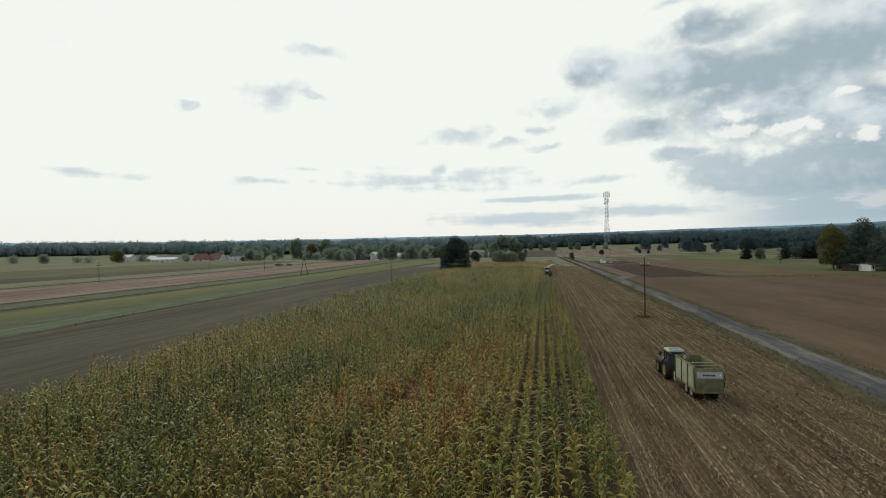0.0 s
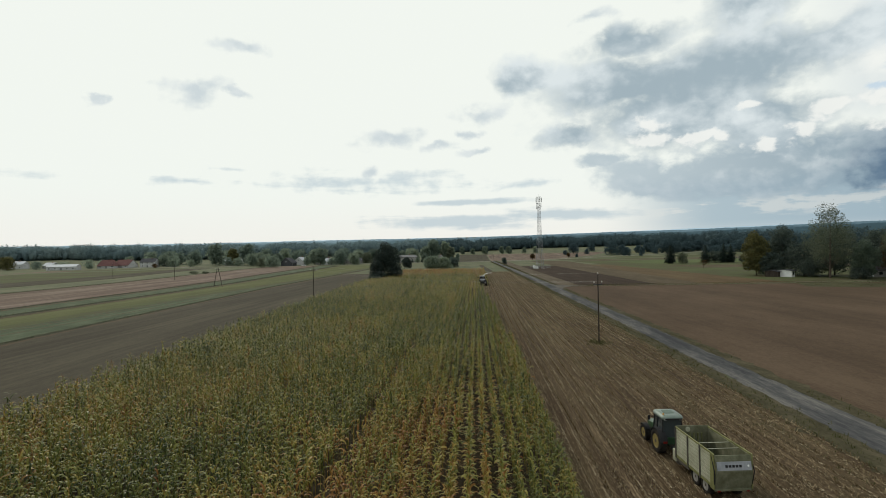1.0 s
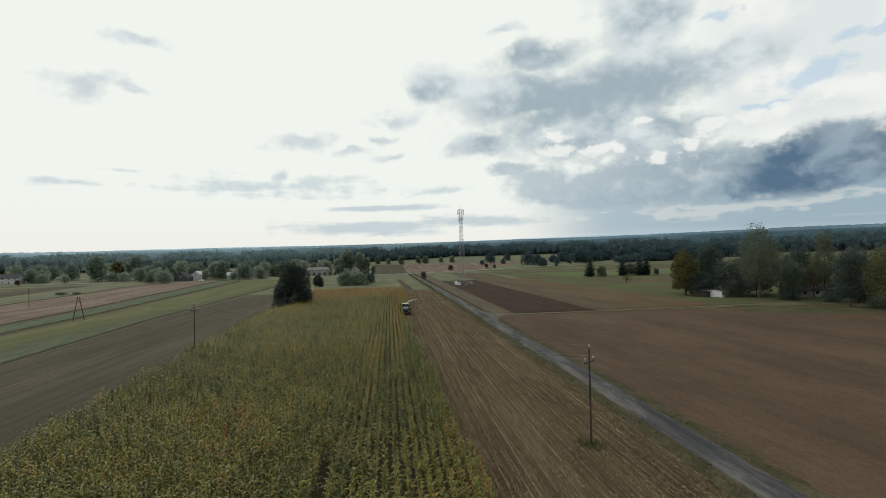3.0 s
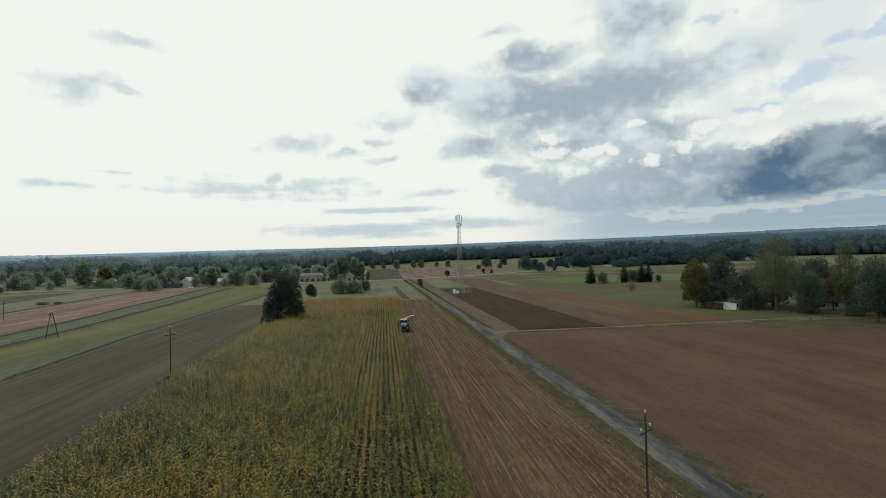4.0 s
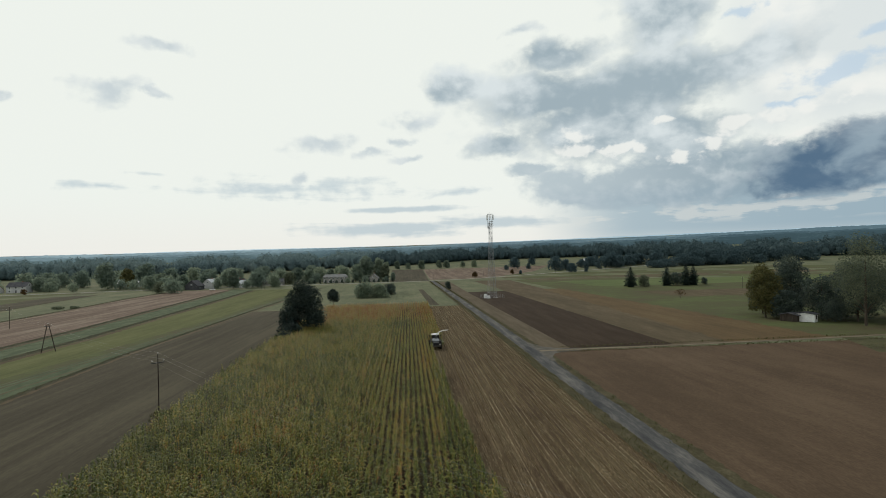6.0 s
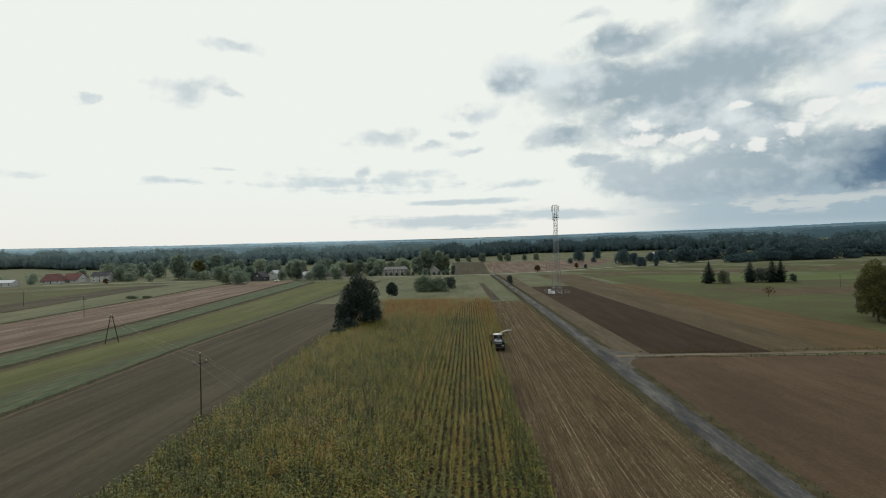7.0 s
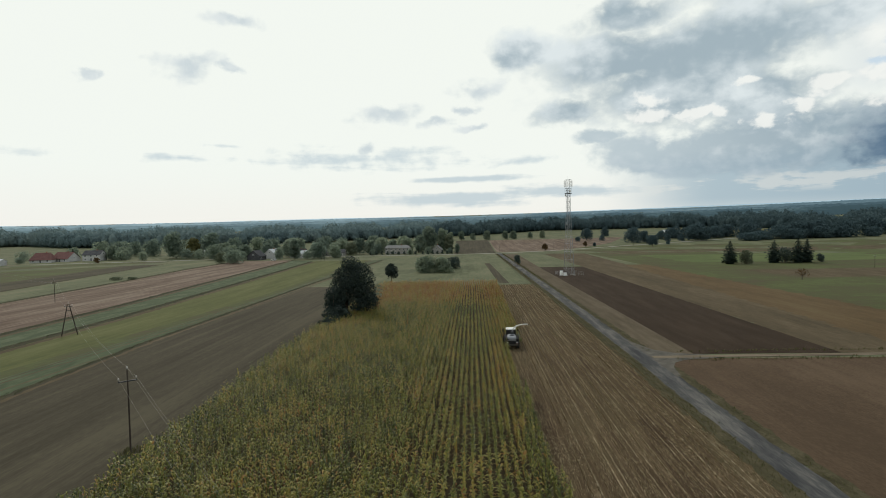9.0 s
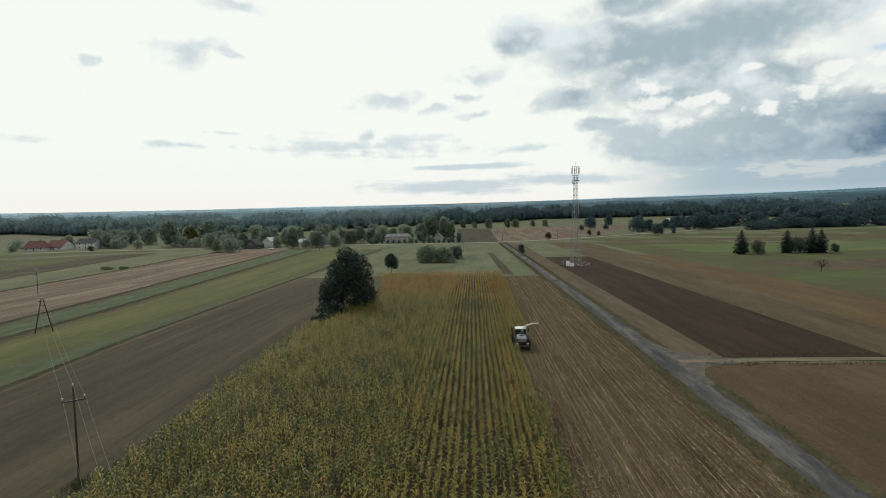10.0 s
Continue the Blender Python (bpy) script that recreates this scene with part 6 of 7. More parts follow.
BLACK = surface("black_plastic", [(0.014, 0.014, 0.015), (0.024, 0.024, 0.025), (0.04, 0.038, 0.036)], 0.6, 0.1, rough=0.6, bump=0.05)
LIME = surface("lime_paint", [(0.120, 0.122, 0.050), (0.165, 0.166, 0.070), (0.22, 0.22, 0.10)], 0.9, 0.12, rough=0.45, bump=0.03)
PANEL = surface("pale_lime_panel", [(0.24, 0.24, 0.17), (0.33, 0.33, 0.24), (0.40, 0.40, 0.31)], 0.9, 0.1, rough=0.45, bump=0.04)
GATE = surface("gate_green_grey", [(0.085, 0.085, 0.052), (0.125, 0.125, 0.080), (0.185, 0.18, 0.125)], 0.5, 0.1, rough=0.5, bump=0.04)
PLATE = surface("grey_plate", [(0.20, 0.21, 0.225), (0.26, 0.27, 0.285), (0.33, 0.335, 0.345)], 0.8, 0.1, rough=0.4, bump=0.02)
FRAME_D = surface("dusty_chassis", [(0.05, 0.045, 0.038), (0.08, 0.072, 0.06), (0.12, 0.105, 0.085)], 0.6, 0.1, rough=0.7, bump=0.1)
CHAFF = surface("chopped_corn", [(0.09, 0.085, 0.035), (0.14, 0.13, 0.055), (0.20, 0.18, 0.09)], 0.5, 0.06, bump=0.8)
LAMP_R = surface("red_lamp", [(0.10, 0.012, 0.010), (0.14, 0.016, 0.012), (0.17, 0.022, 0.016)], 0.3, 0.05, rough=0.25, bump=0)
LAMP_W = surface("clear_lamp", [(0.6, 0.6, 0.58), (0.7, 0.7, 0.68), (0.75, 0.75, 0.72)], 0.3, 0.05, rough=0.2, bump=0)


def wheel(parent, x, y, r, w, rim, side, lugs=20):
    """A tyre with lugs, and a dished rim on the outer side."""
    m = Matrix.Translation((x, y, r))
    hub = part("wheel", lathe(bmesh.new(), [(-w * 0.42, r * 0.16), (w * 0.42, r * 0.16)], "X", 12, m), FRAME_D, parent)
    bm = bmesh.new()
    ri = r * 0.58
    prof = [(-w * 0.42, ri), (-w * 0.5, r * 0.74), (-w * 0.46, r * 0.92), (-w * 0.30, r * 0.975), (w * 0.30, r * 0.975), (w * 0.46, r * 0.92), (w * 0.5, r * 0.74), (w * 0.42, ri)]
    rings = []
    n = 36
    for a, rr in prof:
        rings.append([bm.verts.new(m @ Vector((a, rr * math.cos(2 * math.pi * k / n), rr * math.sin(2 * math.pi * k / n)))) for k in range(n)])
    rings.append(rings[0])
    for r0, r1 in zip(rings, rings[1:]):
        for k in range(n):
            bm.faces.new((r0[k], r0[(k + 1) % n], r1[(k + 1) % n], r1[k]))
    for k in range(lugs):
        for s in (-1, 1):
            t = 2 * math.pi * (k + 0.25 * s) / lugs
            c = m @ Matrix.Rotation(t, 4, "X") @ Matrix.Translation((s * w * 0.22, 0, r * 0.97)) @ Matrix.Rotation(s * 0.6, 4, "Z")
            bmesh.ops.create_cube(bm, size=1.0, matrix=c @ Matrix.Diagonal((w * 0.5, r * 0.07, r * 0.07, 1)))
    bmesh.ops.recalc_face_normals(bm, faces=bm.faces)
    part("tyre", bm, TYRE, hub)
    o = side * w * 0.40
    part("rim", lathe(bmesh.new(), [(o, ri * 1.02), (o + side * w * 0.04, ri * 1.0), (o - side * w * 0.10, ri * 0.88), (o - side * w * 0.26, ri * 0.60), (o - side * w * 0.20, ri * 0.34), (o - side * w * 0.06, ri * 0.30), (o - side * w * 0.04, ri * 0.05)], "X", 28, m), rim, hub, smooth=False)
    return hub


def shell(bm, rows):
    """Skin over closed loops of points of equal count."""
    loops = [[bm.verts.new(p) for p in r] for r in rows]
    for a, b in zip(loops, loops[1:]):
        n = len(a)
        for k in range(n):
            bm.faces.new((a[k], a[(k + 1) % n], b[(k + 1) % n], b[k]))
    bm.faces.new(loops[0][::-1]), bm.faces.new(loops[-1])
    bmesh.ops.recalc_face_normals(bm, faces=bm.faces)
    return bm


def rounded_rect(x0, x1, y0, y1, z, r, n=3):
    pts = []
    for cx, cy, a0 in ((x1 - r, y1 - r, 0), (x0 + r, y1 - r, 90), (x0 + r, y0 + r, 180), (x1 - r, y0 + r, 270)):
        for k in range(n + 1):
            a = radians(a0 + 90 * k / n)
            pts.append((cx + r * math.cos(a), cy + r * math.sin(a), z))
    return pts


def make_tractor(x, y, turn):
    ob = thing("tractor", "dark green farm tractor with yellow rims and pale dusty cab roof", "tractor", at=(x, y, 0.035), turn=turn)
    for s in (-1, 1):
        wheel(ob, s * 0.80, 0.0, 0.88, 0.52, RIM_Y, s, 22)
        wheel(ob, s * 0.78, 2.45, 0.62, 0.42, RIM_Y, s, 18)
        # rear mudguard
        bm = bmesh.new()
        prof = [(0.98 * math.cos(radians(a)), 0.88 + 0.98 * math.sin(radians(a))) for a in range(20, 171, 15)]
        inner = [(0.93 * math.cos(radians(a)), 0.88 + 0.93 * math.sin(radians(a))) for a in range(20, 171, 15)]
        xs = (s * 0.52, s * 1.05)
        rows = [[(xs[0], p[0], p[1]), (xs[1], p[0], p[1]), (xs[1], q[0], q[1]), (xs[0], q[0], q[1])] for p, q in zip(prof, inner)]
        part("mudguard", shell(bm, rows), BLACK, ob)
        bm = bmesh.new()
        rows = [[(s * 0.62, 2.45 + 0.7 * math.cos(radians(a)), 0.62 + 0.7 * math.sin(radians(a))), (s * 0.98, 2.45 + 0.7 * math.cos(radians(a)), 0.62 + 0.7 * math.sin(radians(a))),
                 (s * 0.98, 2.45 + 0.67 * math.cos(radians(a)), 0.62 + 0.67 * math.sin(radians(a))), (s * 0.62, 2.45 + 0.67 * math.cos(radians(a)), 0.62 + 0.67 * math.sin(radians(a)))] for a in range(40, 150, 15)]
        part("front_mudguard", shell(bm, rows), BLACK, ob)
        part("tail_lamp", new_box(s * 0.72 - 0.14, s * 0.72 + 0.14, -0.99, -0.94, 1.02, 1.16, bevel=0.015), LAMP_R, ob, "red tail lamp")
        part("work_lamp", new_box(s * 0.55 - 0.09, s * 0.55 + 0.09, -0.66, -0.58, 2.62, 2.74, bevel=0.02), LAMP_W, ob)
        part("mirror_arm", bar((s * 0.7, 1.0, 2.35), (s * 1.02, 1.15, 2.3), 0.02), BLACK, ob)
        part("mirror", new_box(s * 1.02 - 0.09, s * 1.02 + 0.09, 1.12, 1.18, 2.05, 2.42, bevel=0.02), BLACK, ob)
        part("step", new_box(s * 0.62 - 0.14, s * 0.62 + 0.14, 1.05, 1.35, 0.55, 0.62), BLACK, ob)
        for k, (py, qy) in enumerate(((-0.55, -0.42), (0.45, 0.38), (1.12, 0.92))):
            part("cab_pillar", tube(bmesh.new(), [(s * 0.72, py, 1.2), (s * 0.66, qy, 2.66)], 0.045, 6), BLACK, ob)
        part("side_glass", shell(bmesh.new(), [[(s * 0.715, -0.53, 1.25), (s * 0.715, 1.1, 1.25), (s * 0.655, 0.91, 2.62), (s * 0.655, -0.42, 2.62)], [(s * 0.70, -0.53, 1.25), (s * 0.70, 1.1, 1.25), (s * 0.64, 0.91, 2.62), (s * 0.64, -0.42, 2.62)]]), GLASS, ob)
    part("rear_glass", shell(bmesh.new(), [[(-0.69, -0.56, 1.35), (0.69, -0.56, 1.35), (0.62, -0.43, 2.6), (-0.62, -0.43, 2.6)], [(-0.69, -0.54, 1.35), (0.69, -0.54, 1.35), (0.62, -0.41, 2.6), (-0.62, -0.41, 2.6)]]), GLASS, ob)
    part("windscreen", shell(bmesh.new(), [[(-0.69, 1.13, 1.35), (0.69, 1.13, 1.35), (0.62, 0.93, 2.6), (-0.62, 0.93, 2.6)], [(-0.69, 1.11, 1.35), (0.69, 1.11, 1.35), (0.62, 0.91, 2.6), (-0.62, 0.91, 2.6)]]), GLASS, ob)
    part("cab_base", new_box(-0.70, 0.70, -0.52, 1.1, 0.75, 1.28, bevel=0.06), TRACTOR_GREEN, ob)
    part("seat", new_box(-0.26, 0.26, -0.1, 0.3, 1.28, 1.95, bevel=0.08), BLACK, ob)
    part("cab_roof", shell(bmesh.new(), [rounded_rect(-0.74, 0.74, -0.62, 1.08, 2.64, 0.2), rounded_rect(-0.80, 0.80, -0.68, 1.14, 2.74, 0.24), rounded_rect(-0.74, 0.74, -0.62, 1.08, 2.88, 0.28), rounded_rect(-0.5, 0.5, -0.4, 0.85, 2.93, 0.25)]), ROOF_PALE, ob, "pale dusty green cab roof", True)
    part("roof_hatch", shell(bmesh.new(), [rounded_rect(-0.36, 0.36, -0.05, 0.62, z, 0.1) for z in (2.90, 2.965)]), TRACTOR_GREEN, ob, "darker green roof hatch")
    for s in (-1, 1):
        part("roof_rib", new_box(s * 0.52 - 0.03, s * 0.52 + 0.03, -0.45, 0.9, 2.86, 2.925, bevel=0.015), GATE, ob)
    part("roof_visor", new_box(-0.62, 0.62, -0.71, -0.60, 2.66, 2.76, bevel=0.02), BLACK, ob)
    part("beacon", lathe(bmesh.new(), [(2.9, 0.05), (2.95, 0.06), (3.04, 0.05)], "Z", 10, Matrix.Translation((-0.55, -0.3, 0))), surface("amber_lamp", [(0.5, 0.2, 0.02), (0.55, 0.25, 0.03), (0.6, 0.28, 0.04)], 0.3, 0.05, rough=0.3, bump=0), ob)
    hood = [[(-w, yy, 0.95), (-w, yy, z - 0.12), (-w * 0.7, yy, z), (w * 0.7, yy, z), (w, yy, z - 0.12), (w, yy, 0.95)] for yy, w, z in ((1.1, 0.44, 1.72), (2.0, 0.42, 1.66), (2.9, 0.38, 1.52), (3.15, 0.33, 1.36))]
    part("hood", shell(bmesh.new(), hood), TRACTOR_GREEN, ob, smooth=False)
    part("grille", new_box(-0.3, 0.3, 3.12, 3.18, 0.92, 1.3, bevel=0.02), BLACK, ob)
    part("engine_block", new_box(-0.32, 0.32, 0.6, 3.0, 0.5, 1.0, bevel=0.05), FRAME_D, ob)
    part("rear_axle", bar((-0.75, 0, 0.88), (0.75, 0, 0.88), 0.16, 10), FRAME_D, ob)
    part("front_axle", bar((-0.72, 2.45, 0.62), (0.72, 2.45, 0.62), 0.10, 8), FRAME_D, ob)
    part("gearbox", new_box(-0.26, 0.26, -0.5, 0.8, 0.55, 1.15, bevel=0.06), FRAME_D, ob)
    part("exhaust", tube(bmesh.new(), [(0.52, 1.25, 1.5), (0.52, 1.25, 2.75), (0.56, 1.2, 2.86)], [0.06, 0.05, 0.05], 8), DARK_STEEL, ob)
    part("tow_hitch", new_box(-0.12, 0.12, -0.95, -0.4, 0.42, 0.62, bevel=0.02), DARK_STEEL, ob)
    ob.scale = (0.80, 0.86, 0.77)
    part("front_weight", new_box(-0.3, 0.3, 3.15, 3.45, 0.55, 0.9, bevel=0.04), BLACK, ob)


def make_trailer(x, y, turn):
    """Origin at the rear edge of the body, on the ground; the body reaches 3.9 m ahead."""
    ob = thing("forage_trailer", "pale lime forage trailer with slatted sides behind the tractor", "trailer", at=(x, y, 0.035), turn=turn)
    W, L, z0, z1 = 1.02, 3.85, 0.78, 2.42
    for s in (-1, 1):
        side = part("side_frame", new_box(s * W - 0.03, s * W + 0.03, 0.05, L, z0 - 0.06, z0 + 0.06, bevel=0.01), LIME, ob)
        n = 8
        h = (z1 - z0 - 0.16) / n
        for k in range(n):
            zz = z0 + 0.08 + h * k
            part("slat", new_box(s * W - 0.02, s * W + 0.02, 0.28, L - 0.02, zz + 0.015, zz + h - 0.015, bevel=0.012), PANEL, side)
        for py in (0.06, 1.25, 2.5, L):
            wide = 0.16 if py < 0.1 else 0.045
            part("post", new_box(s * (W + 0.035) - 0.035, s * (W + 0.035) + 0.035, py - wide, py + wide, z0 - 0.1, z1, bevel=0.012), LIME if py < 0.1 else FRAME_D, side)
        part("top_rail", new_box(s * W - 0.04, s * W + 0.04, 0.0, L + 0.04, z1 - 0.08, z1 + 0.02, bevel=0.02), LIME, side)
        # darker lining added to paint the shade inside the body
        part("inner_panel", new_box(s * (W - 0.045) - 0.008, s * (W - 0.045) + 0.008, 0.12, L - 0.02, z0 + 0.02, z1 - 0.09), GATE, side)
    part("floor", new_box(-W, W, 0.05, L, z0 - 0.08, z0, bevel=0.0), FRAME_D, ob)
    part("load", shell(bmesh.new(), [[(-W + 0.05, yy, z0 + 0.01), (W - 0.05, yy, z0 + 0.01), (W - 0.05, yy, z0 + hh * 0.6), (0.0, yy, z0 + hh), (-W + 0.05, yy, z0 + hh * 0.6)] for yy, hh in ((0.15, 0.14), (1.0, 0.2), (2.2, 0.26), (3.2, 0.3), (L - 0.1, 0.22))]), CHAFF, ob, "thin layer of chopped corn")
    # front wall
    fw = part("front_wall", new_box(-W, W, L, L + 0.05, z0, z1 + 0.05, bevel=0.01), GATE, ob)
    for k in range(6):
        px = -0.75 + 0.25 * k + 0.1
        part("bar", new_box(px - 0.025, px + 0.025, L - 0.05, L, z0 + 0.35, z1 - 0.35, bevel=0.008), LIME, fw)
    part("disc", lathe(bmesh.new(), [(L - 0.03, 0.13), (L - 0.01, 0.15), (L, 0.15)], "Y", 18, Matrix.Translation((-0.28, 0, z1 - 0.16))), PANEL, fw, "round pale disc")
    for yy in (0.9, 1.7):
        part("cross_rod", bar((-W, yy, z1 - 0.1), (W, yy, z1 - 0.1), 0.022, 6), PANEL, ob)
    # tailgate, leaning back a little at the top
    g = part("tailgate", shell(bmesh.new(), [[(-W + 0.02, -0.03, z0 - 0.12), (W - 0.02, -0.03, z0 - 0.12), (W - 0.02, -0.24, 1.62), (-W + 0.02, -0.24, 1.62)], [(-W + 0.02, 0.03, z0 - 0.12), (W - 0.02, 0.03, z0 - 0.12), (W - 0.02, -0.18, 1.62), (-W + 0.02, -0.18, 1.62)]]), GATE, ob)
    part("tailgate_cap", shell(bmesh.new(), [[(-W + 0.02, -0.24, 1.62), (W - 0.02, -0.24, 1.62), (W - 0.02, -0.04, 2.34), (-W + 0.02, -0.04, 2.34)], [(-W + 0.02, -0.18, 1.62), (W - 0.02, -0.18, 1.62), (W - 0.02, 0.02, 2.34), (-W + 0.02, 0.02, 2.34)]]), GATE, g)
    tilt = math.atan2(0.20, 0.72)
    m = Matrix.Translation((0, -0.25, 1.62)) @ Matrix.Rotation(-tilt, 4, "X")
    bm = new_box(-W + 0.08, W - 0.08, -0.025, 0.015, 0.06, 0.47, bevel=0.012)
    bmesh.ops.transform(bm, matrix=m, verts=bm.verts)
    part("plate", bm, PLATE, g, "light grey metal plate")
    for k in range(5):
        bm = new_box(-0.50 + 0.19 * k, -0.50 + 0.19 * k + 0.14, -0.034, -0.024, 0.20, 0.32)
        bmesh.ops.transform(bm, matrix=m, verts=bm.verts)
        part("mark", bm, BLACK, g, "dark bar mark")
    bm = lathe(bmesh.new(), [(-0.036, 0.05), (-0.024, 0.055)], "Y", 14, Matrix.Translation((W - 0.25, 0, 0.27)))
    bmesh.ops.transform(bm, matrix=m, verts=bm.verts)
    part("badge", bm, WHITE, g, "small round white badge")
    for s in (-1, 1):
        part("gate_arm", tube(bmesh.new(), [(s * (W + 0.06), 0.1, z1 - 0.1), (s * (W + 0.08), -0.2, 1.6), (s * (W + 0.02), -0.05, 0.8)], 0.03, 6), BLACK, g)
        part("tail_lamp", new_box(s * 0.8 - 0.08, s * 0.8 + 0.08, -0.12, -0.06, 0.57, 0.64, bevel=0.015), LAMP_R, ob, "red tail lamp")
        for yy in (0.95, 1.95):
            wheel(ob, s * 0.78, yy, 0.45, 0.34, RIM_G, s, 14)
        part("chassis_rail", new_box(s * 0.42 - 0.05, s * 0.42 + 0.05, 0.1, L + 0.3, 0.52, 0.70, bevel=0.01), FRAME_D, ob)
        part("side_skirt", new_box(s * (W - 0.04) - 0.02, s * (W - 0.04) + 0.02, 2.5, L, 0.52, z0 - 0.06, bevel=0.01), FRAME_D, ob)
    part("bumper_bar", new_box(-W, W, -0.10, -0.02, 0.60, 0.72, bevel=0.02), GATE, ob)
    for yy in (0.95, 1.95):
        part("axle", bar((-0.78, yy, 0.45), (0.78, yy, 0.45), 0.06, 8), FRAME_D, ob)
    part("drawbar", tube(bmesh.new(), [(0, L - 0.2, 0.62), (0, L + 1.0, 0.60), (0, L + 1.65, 0.50)], [0.14, 0.11, 0.08], 6), FRAME_D, ob)
    part("front_cover", shell(bmesh.new(), [rounded_rect(-W - 0.05, -W + 0.5, L + 0.02, L + 0.42, z, 0.08) for z in (0.45, 1.05)]), PANEL, ob, "pale rounded front cover")
    ob.scale = (0.85, 1.0, 0.94)
    part("pickup", shell(bmesh.new(), [rounded_rect(-0.85, 0.85, L + 0.05, L + 0.55, z, 0.12) for z in (0.22, 0.6)]), FRAME_D, ob)


def make_harvester(x, y, turn):
    """Origin under the middle, on the ground; it faces +y."""
    ob = thing("forage_harvester", "white and dark forage harvester cutting the standing corn", "harvester", at=(x, y, 0.035), turn=turn)
    for s in (-1, 1):
        wheel(ob, s * 1.10, 1.3, 0.92, 0.68, RIM_G, s, 20)
        wheel(ob, s * 1.0, -1.7, 0.66, 0.50, RIM_G, s, 18)
        part("side_panel", shell(bmesh.new(), [[(s * 1.2, -2.3, 1.0), (s * 1.2, 0.5, 1.1), (s * 1.15, 0.5, 2.25), (s * 1.1, -2.0, 2.2)], [(s * 1.28, -2.25, 1.05), (s * 1.28, 0.45, 1.15), (s * 1.22, 0.45, 2.2), (s * 1.16, -1.95, 2.15)]]), BLACK, ob)
        part("rear_lamp", new_box(s * 0.85 - 0.16, s * 0.85 + 0.16, -2.52, -2.44, 1.28, 1.46, bevel=0.02), LAMP_W, ob)
        part("tail_lamp", new_box(s * 0.85 - 0.12, s * 0.85 + 0.12, -2.5, -2.44, 1.08, 1.2, bevel=0.02), LAMP_R, ob, "red tail lamp")
        part("mirror", new_box(s * 1.35 - 0.12, s * 1.35 + 0.12, 2.1, 2.2, 2.6, 3.1, bevel=0.03), BLACK, ob)
        part("cab_glass", shell(bmesh.new(), [[(s * 0.82, 0.7, 2.0), (s * 0.82, 2.3, 2.0), (s * 0.76, 2.1, 3.35), (s * 0.76, 0.75, 3.35)], [(s * 0.80, 0.7, 2.0), (s * 0.80, 2.3, 2.0), (s * 0.74, 2.1, 3.35), (s * 0.74, 0.75, 3.35)]]), GLASS, ob)
        part("handrail", tube(bmesh.new(), [(s * 1.1, -2.3, 2.3), (s * 1.1, -2.2, 2.75), (s * 1.1, -0.4, 2.85), (s * 1.1, -0.3, 2.4)], 0.025, 6), DARK_STEEL, ob)
    part("rear_hood", shell(bmesh.new(), [rounded_rect(-0.74, 0.74, -2.40, 0.4, 1.72, 0.2), rounded_rect(-0.72, 0.72, -2.30, 0.4, 2.32, 0.25), rounded_rect(-0.58, 0.58, -1.95, 0.3, 2.52, 0.3)]), PLATE, ob, "light grey engine hood", True)
    part("engine_bay", new_box(-1.10, 1.10, -2.35, 1.0, 0.95, 2.15, bevel=0.08), BLACK, ob)
    part("rear_grille", new_box(-0.75, 0.75, -2.44, -2.34, 1.22, 1.68, bevel=0.03), BLACK, ob)
    part("rear_bumper", new_box(-1.05, 1.05, -2.5, -2.3, 0.75, 1.02, bevel=0.05), FRAME_D, ob)
    part("hood_vent", new_box(-0.35, 0.35, -1.6, -1.0, 2.55, 2.64, bevel=0.03), BLACK, ob)
    part("cab_floor", new_box(-0.85, 0.85, 0.6, 2.35, 1.6, 2.02, bevel=0.05), BLACK, ob)
    part("cab_rear_glass", new_box(-0.78, 0.78, 0.68, 0.72, 2.05, 3.3), GLASS, ob)
    part("windscreen", shell(bmesh.new(), [[(-0.8, 2.3, 2.0), (0.8, 2.3, 2.0), (0.74, 2.1, 3.35), (-0.74, 2.1, 3.35)], [(-0.8, 2.28, 2.0), (0.8, 2.28, 2.0), (0.74, 2.08, 3.35), (-0.74, 2.08, 3.35)]]), GLASS, ob)
    part("cab_roof", shell(bmesh.new(), [rounded_rect(-0.86, 0.86, 0.5, 2.4, 3.34, 0.25), rounded_rect(-0.88, 0.88, 0.48, 2.42, 3.40, 0.28), rounded_rect(-0.74, 0.74, 0.6, 2.2, 3.48, 0.3)]), WHITE, ob, "white cab roof", True)
    part("cab_back", new_box(-0.80, 0.80, 0.60, 0.67, 2.02, 3.32, bevel=0.02), BLACK, ob)
    for s in (-1, 1):
        part("cab_post", new_box(s * 0.80 - 0.05, s * 0.80 + 0.05, 0.56, 0.66, 2.0, 3.36, bevel=0.015), BLACK, ob)
    part("spout_turret", lathe(bmesh.new(), [(2.6, 0.34), (2.9, 0.30), (3.1, 0.26)], "Z", 14, Matrix.Translation((0.15, 0.1, 0))), DARK_STEEL, ob)
    part("spout", tube(bmesh.new(), [(0.15, 0.1, 2.9), (0.3, 0.05, 3.6), (0.9, 0.0, 4.2), (1.9, -0.05, 4.55), (2.9, -0.1, 4.6)], [0.17, 0.15, 0.13, 0.11, 0.09], 8), WHITE, ob, "long white curved discharge spout")
    part("spout_flap", tube(bmesh.new(), [(2.9, -0.1, 4.6), (3.05, -0.1, 4.55), (3.15, -0.1, 4.45)], [0.09, 0.08, 0.06], 8), BLACK, ob)
    part("header_frame", new_box(-2.1, 2.1, 3.0, 3.5, 0.25, 0.95, bevel=0.06), LIME, ob)
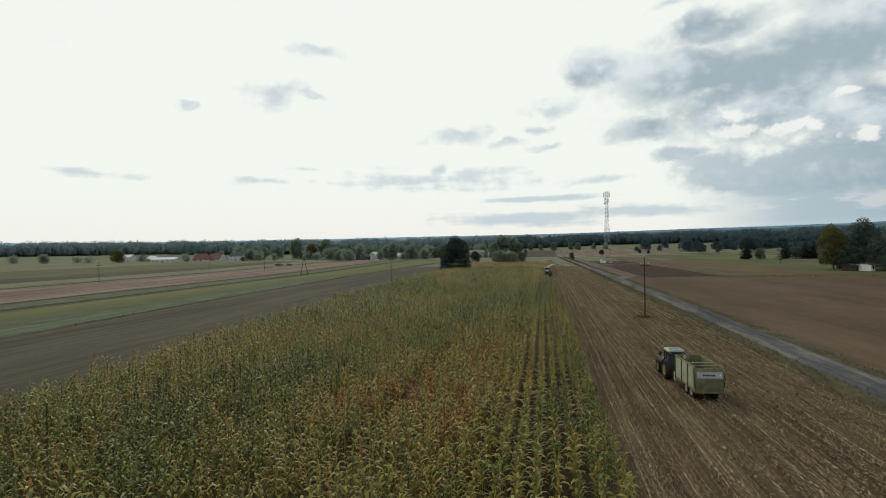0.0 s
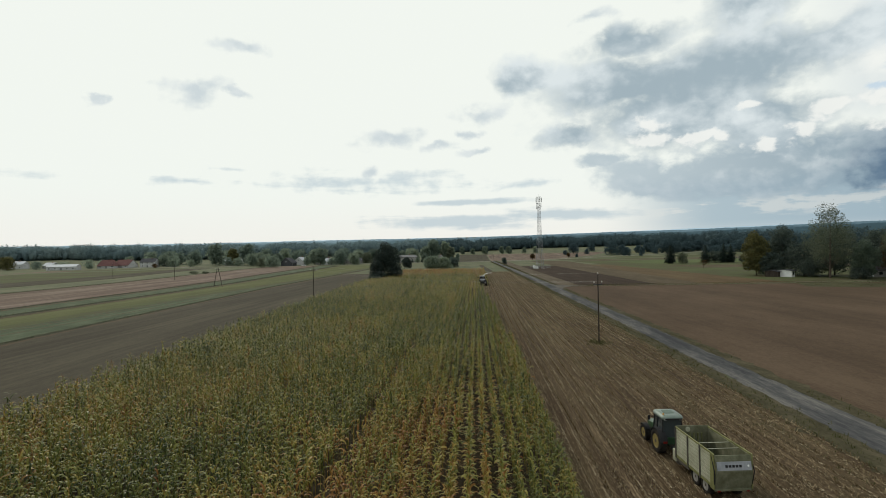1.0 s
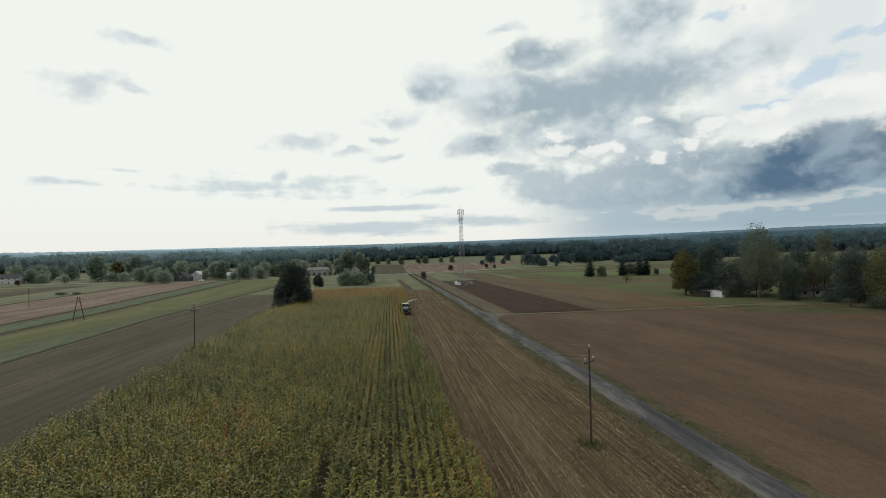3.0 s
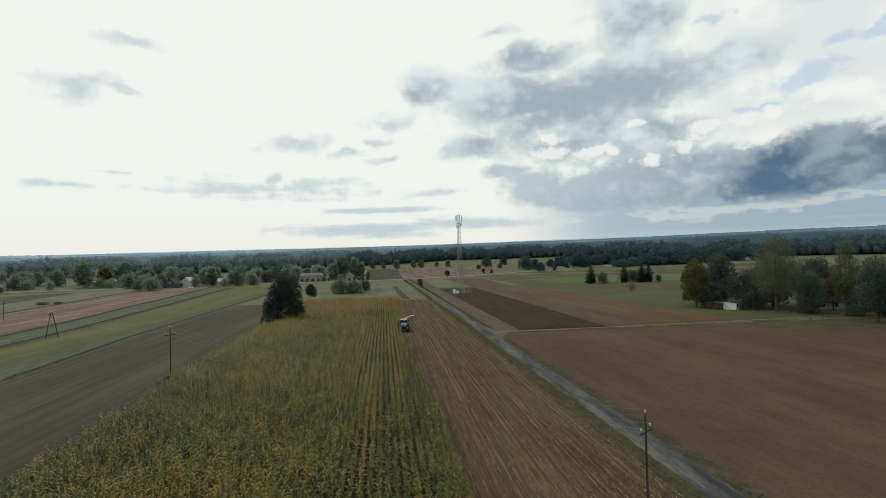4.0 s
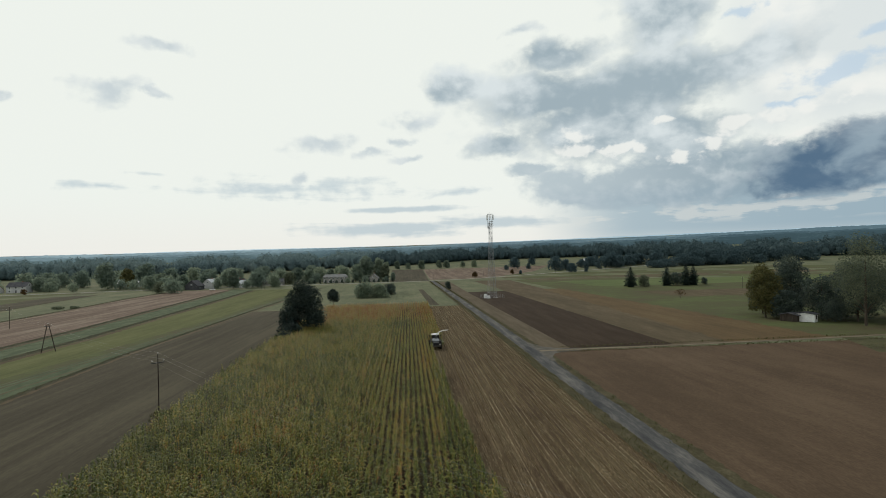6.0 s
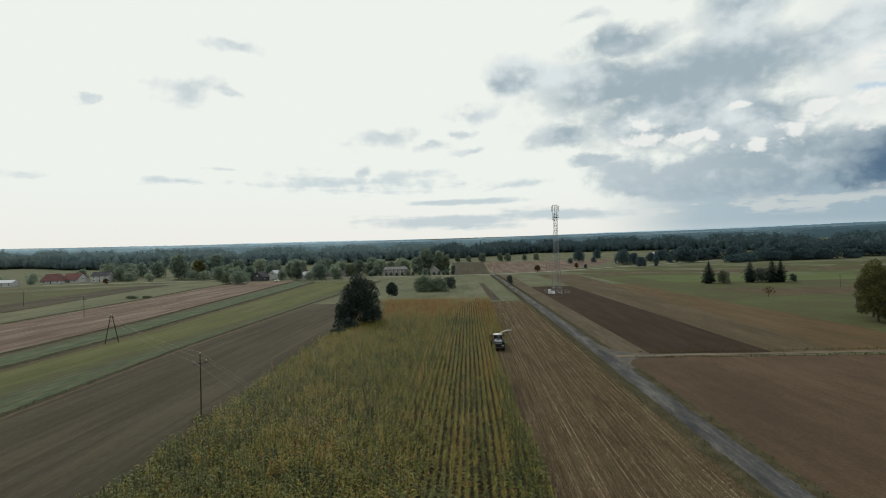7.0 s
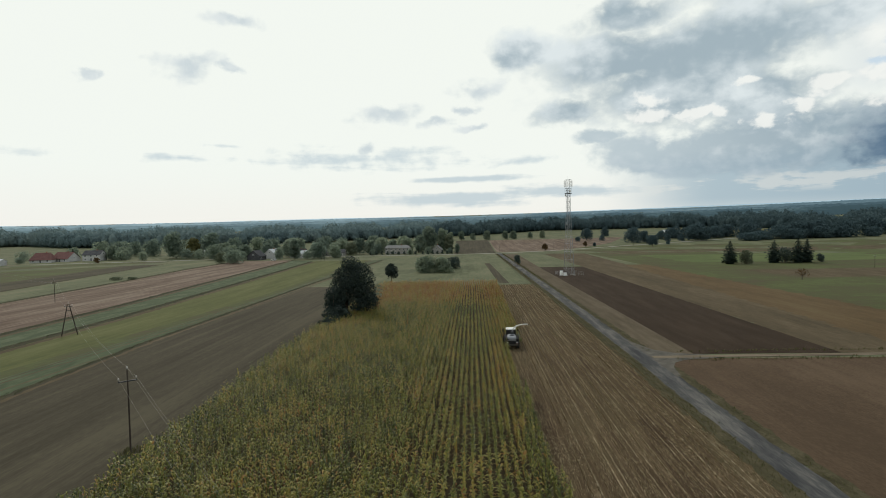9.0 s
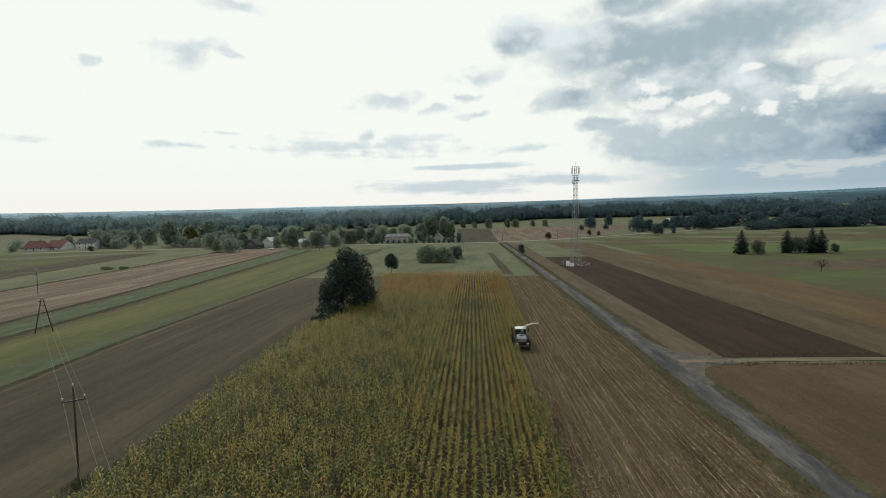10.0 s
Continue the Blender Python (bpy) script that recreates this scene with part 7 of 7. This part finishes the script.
    for k in range(6):
        px = -1.9 + 0.76 * k
        part("row_divider", shell(bmesh.new(), [[(px - 0.2, 3.5, 0.2), (px + 0.2, 3.5, 0.2), (px + 0.12, 3.5, 0.8), (px - 0.12, 3.5, 0.8)], [(px - 0.04, 4.6, 0.12), (px + 0.04, 4.6, 0.12), (px + 0.03, 4.6, 0.2), (px - 0.03, 4.6, 0.2)]]), LIME, ob)
    part("feeder_housing", new_box(-0.5, 0.5, 2.0, 3.05, 0.6, 1.3, bevel=0.06), DARK_STEEL, ob)
    part("front_axle", bar((-1.0, 1.3, 0.92), (1.0, 1.3, 0.92), 0.18, 8), FRAME_D, ob)
    part("rear_axle", bar((-0.9, -1.7, 0.66), (0.9, -1.7, 0.66), 0.13, 8), FRAME_D, ob)
    part("ladder", new_box(-1.35, -1.1, 1.0, 1.5, 0.5, 1.7, bevel=0.03), FRAME_D, ob)
    part("beacon", lathe(bmesh.new(), [(3.44, 0.06), (3.54, 0.07), (3.66, 0.05)], "Z", 10, Matrix.Translation((-0.6, 0.8, 0))), bpy.data.materials["amber_lamp"], ob)
    ob.scale = (1.04, 1.0, 0.90)


make_tractor(14.62, 40.3, 3.0)
make_trailer(15.27, 34.05, 4.4)
make_harvester(5.75, 185.8, 0.0)


def make_car(x, y, turn):
    ob = thing("parked_car", "small white car parked on the yard before the houses", "car", at=(x, y, ground_z(x, y) + 0.05), turn=turn)
    part("body", shell(bmesh.new(), [rounded_rect(-0.84, 0.84, -2.05, 2.05, 0.35, 0.25), rounded_rect(-0.88, 0.88, -2.1, 2.1, 0.62, 0.3), rounded_rect(-0.82, 0.82, -2.0, 2.0, 0.92, 0.35)]), WHITE, ob, "white car body", True)
    part("cabin", shell(bmesh.new(), [rounded_rect(-0.78, 0.78, -1.75, 0.85, 0.92, 0.2), rounded_rect(-0.64, 0.64, -1.35, 0.30, 1.40, 0.25)]), GLASS, ob, "dark cabin windows")
    part("roof", shell(bmesh.new(), [rounded_rect(-0.66, 0.66, -1.38, 0.33, 1.40, 0.25), rounded_rect(-0.58, 0.58, -1.25, 0.20, 1.46, 0.25)]), WHITE, ob)
    for s in (-1, 1):
        for yy in (-1.3, 1.3):
            wheel(ob, s * 0.78, yy, 0.31, 0.2, RIM_G, s, 8)


make_car(-148.1, 475.9, 70)
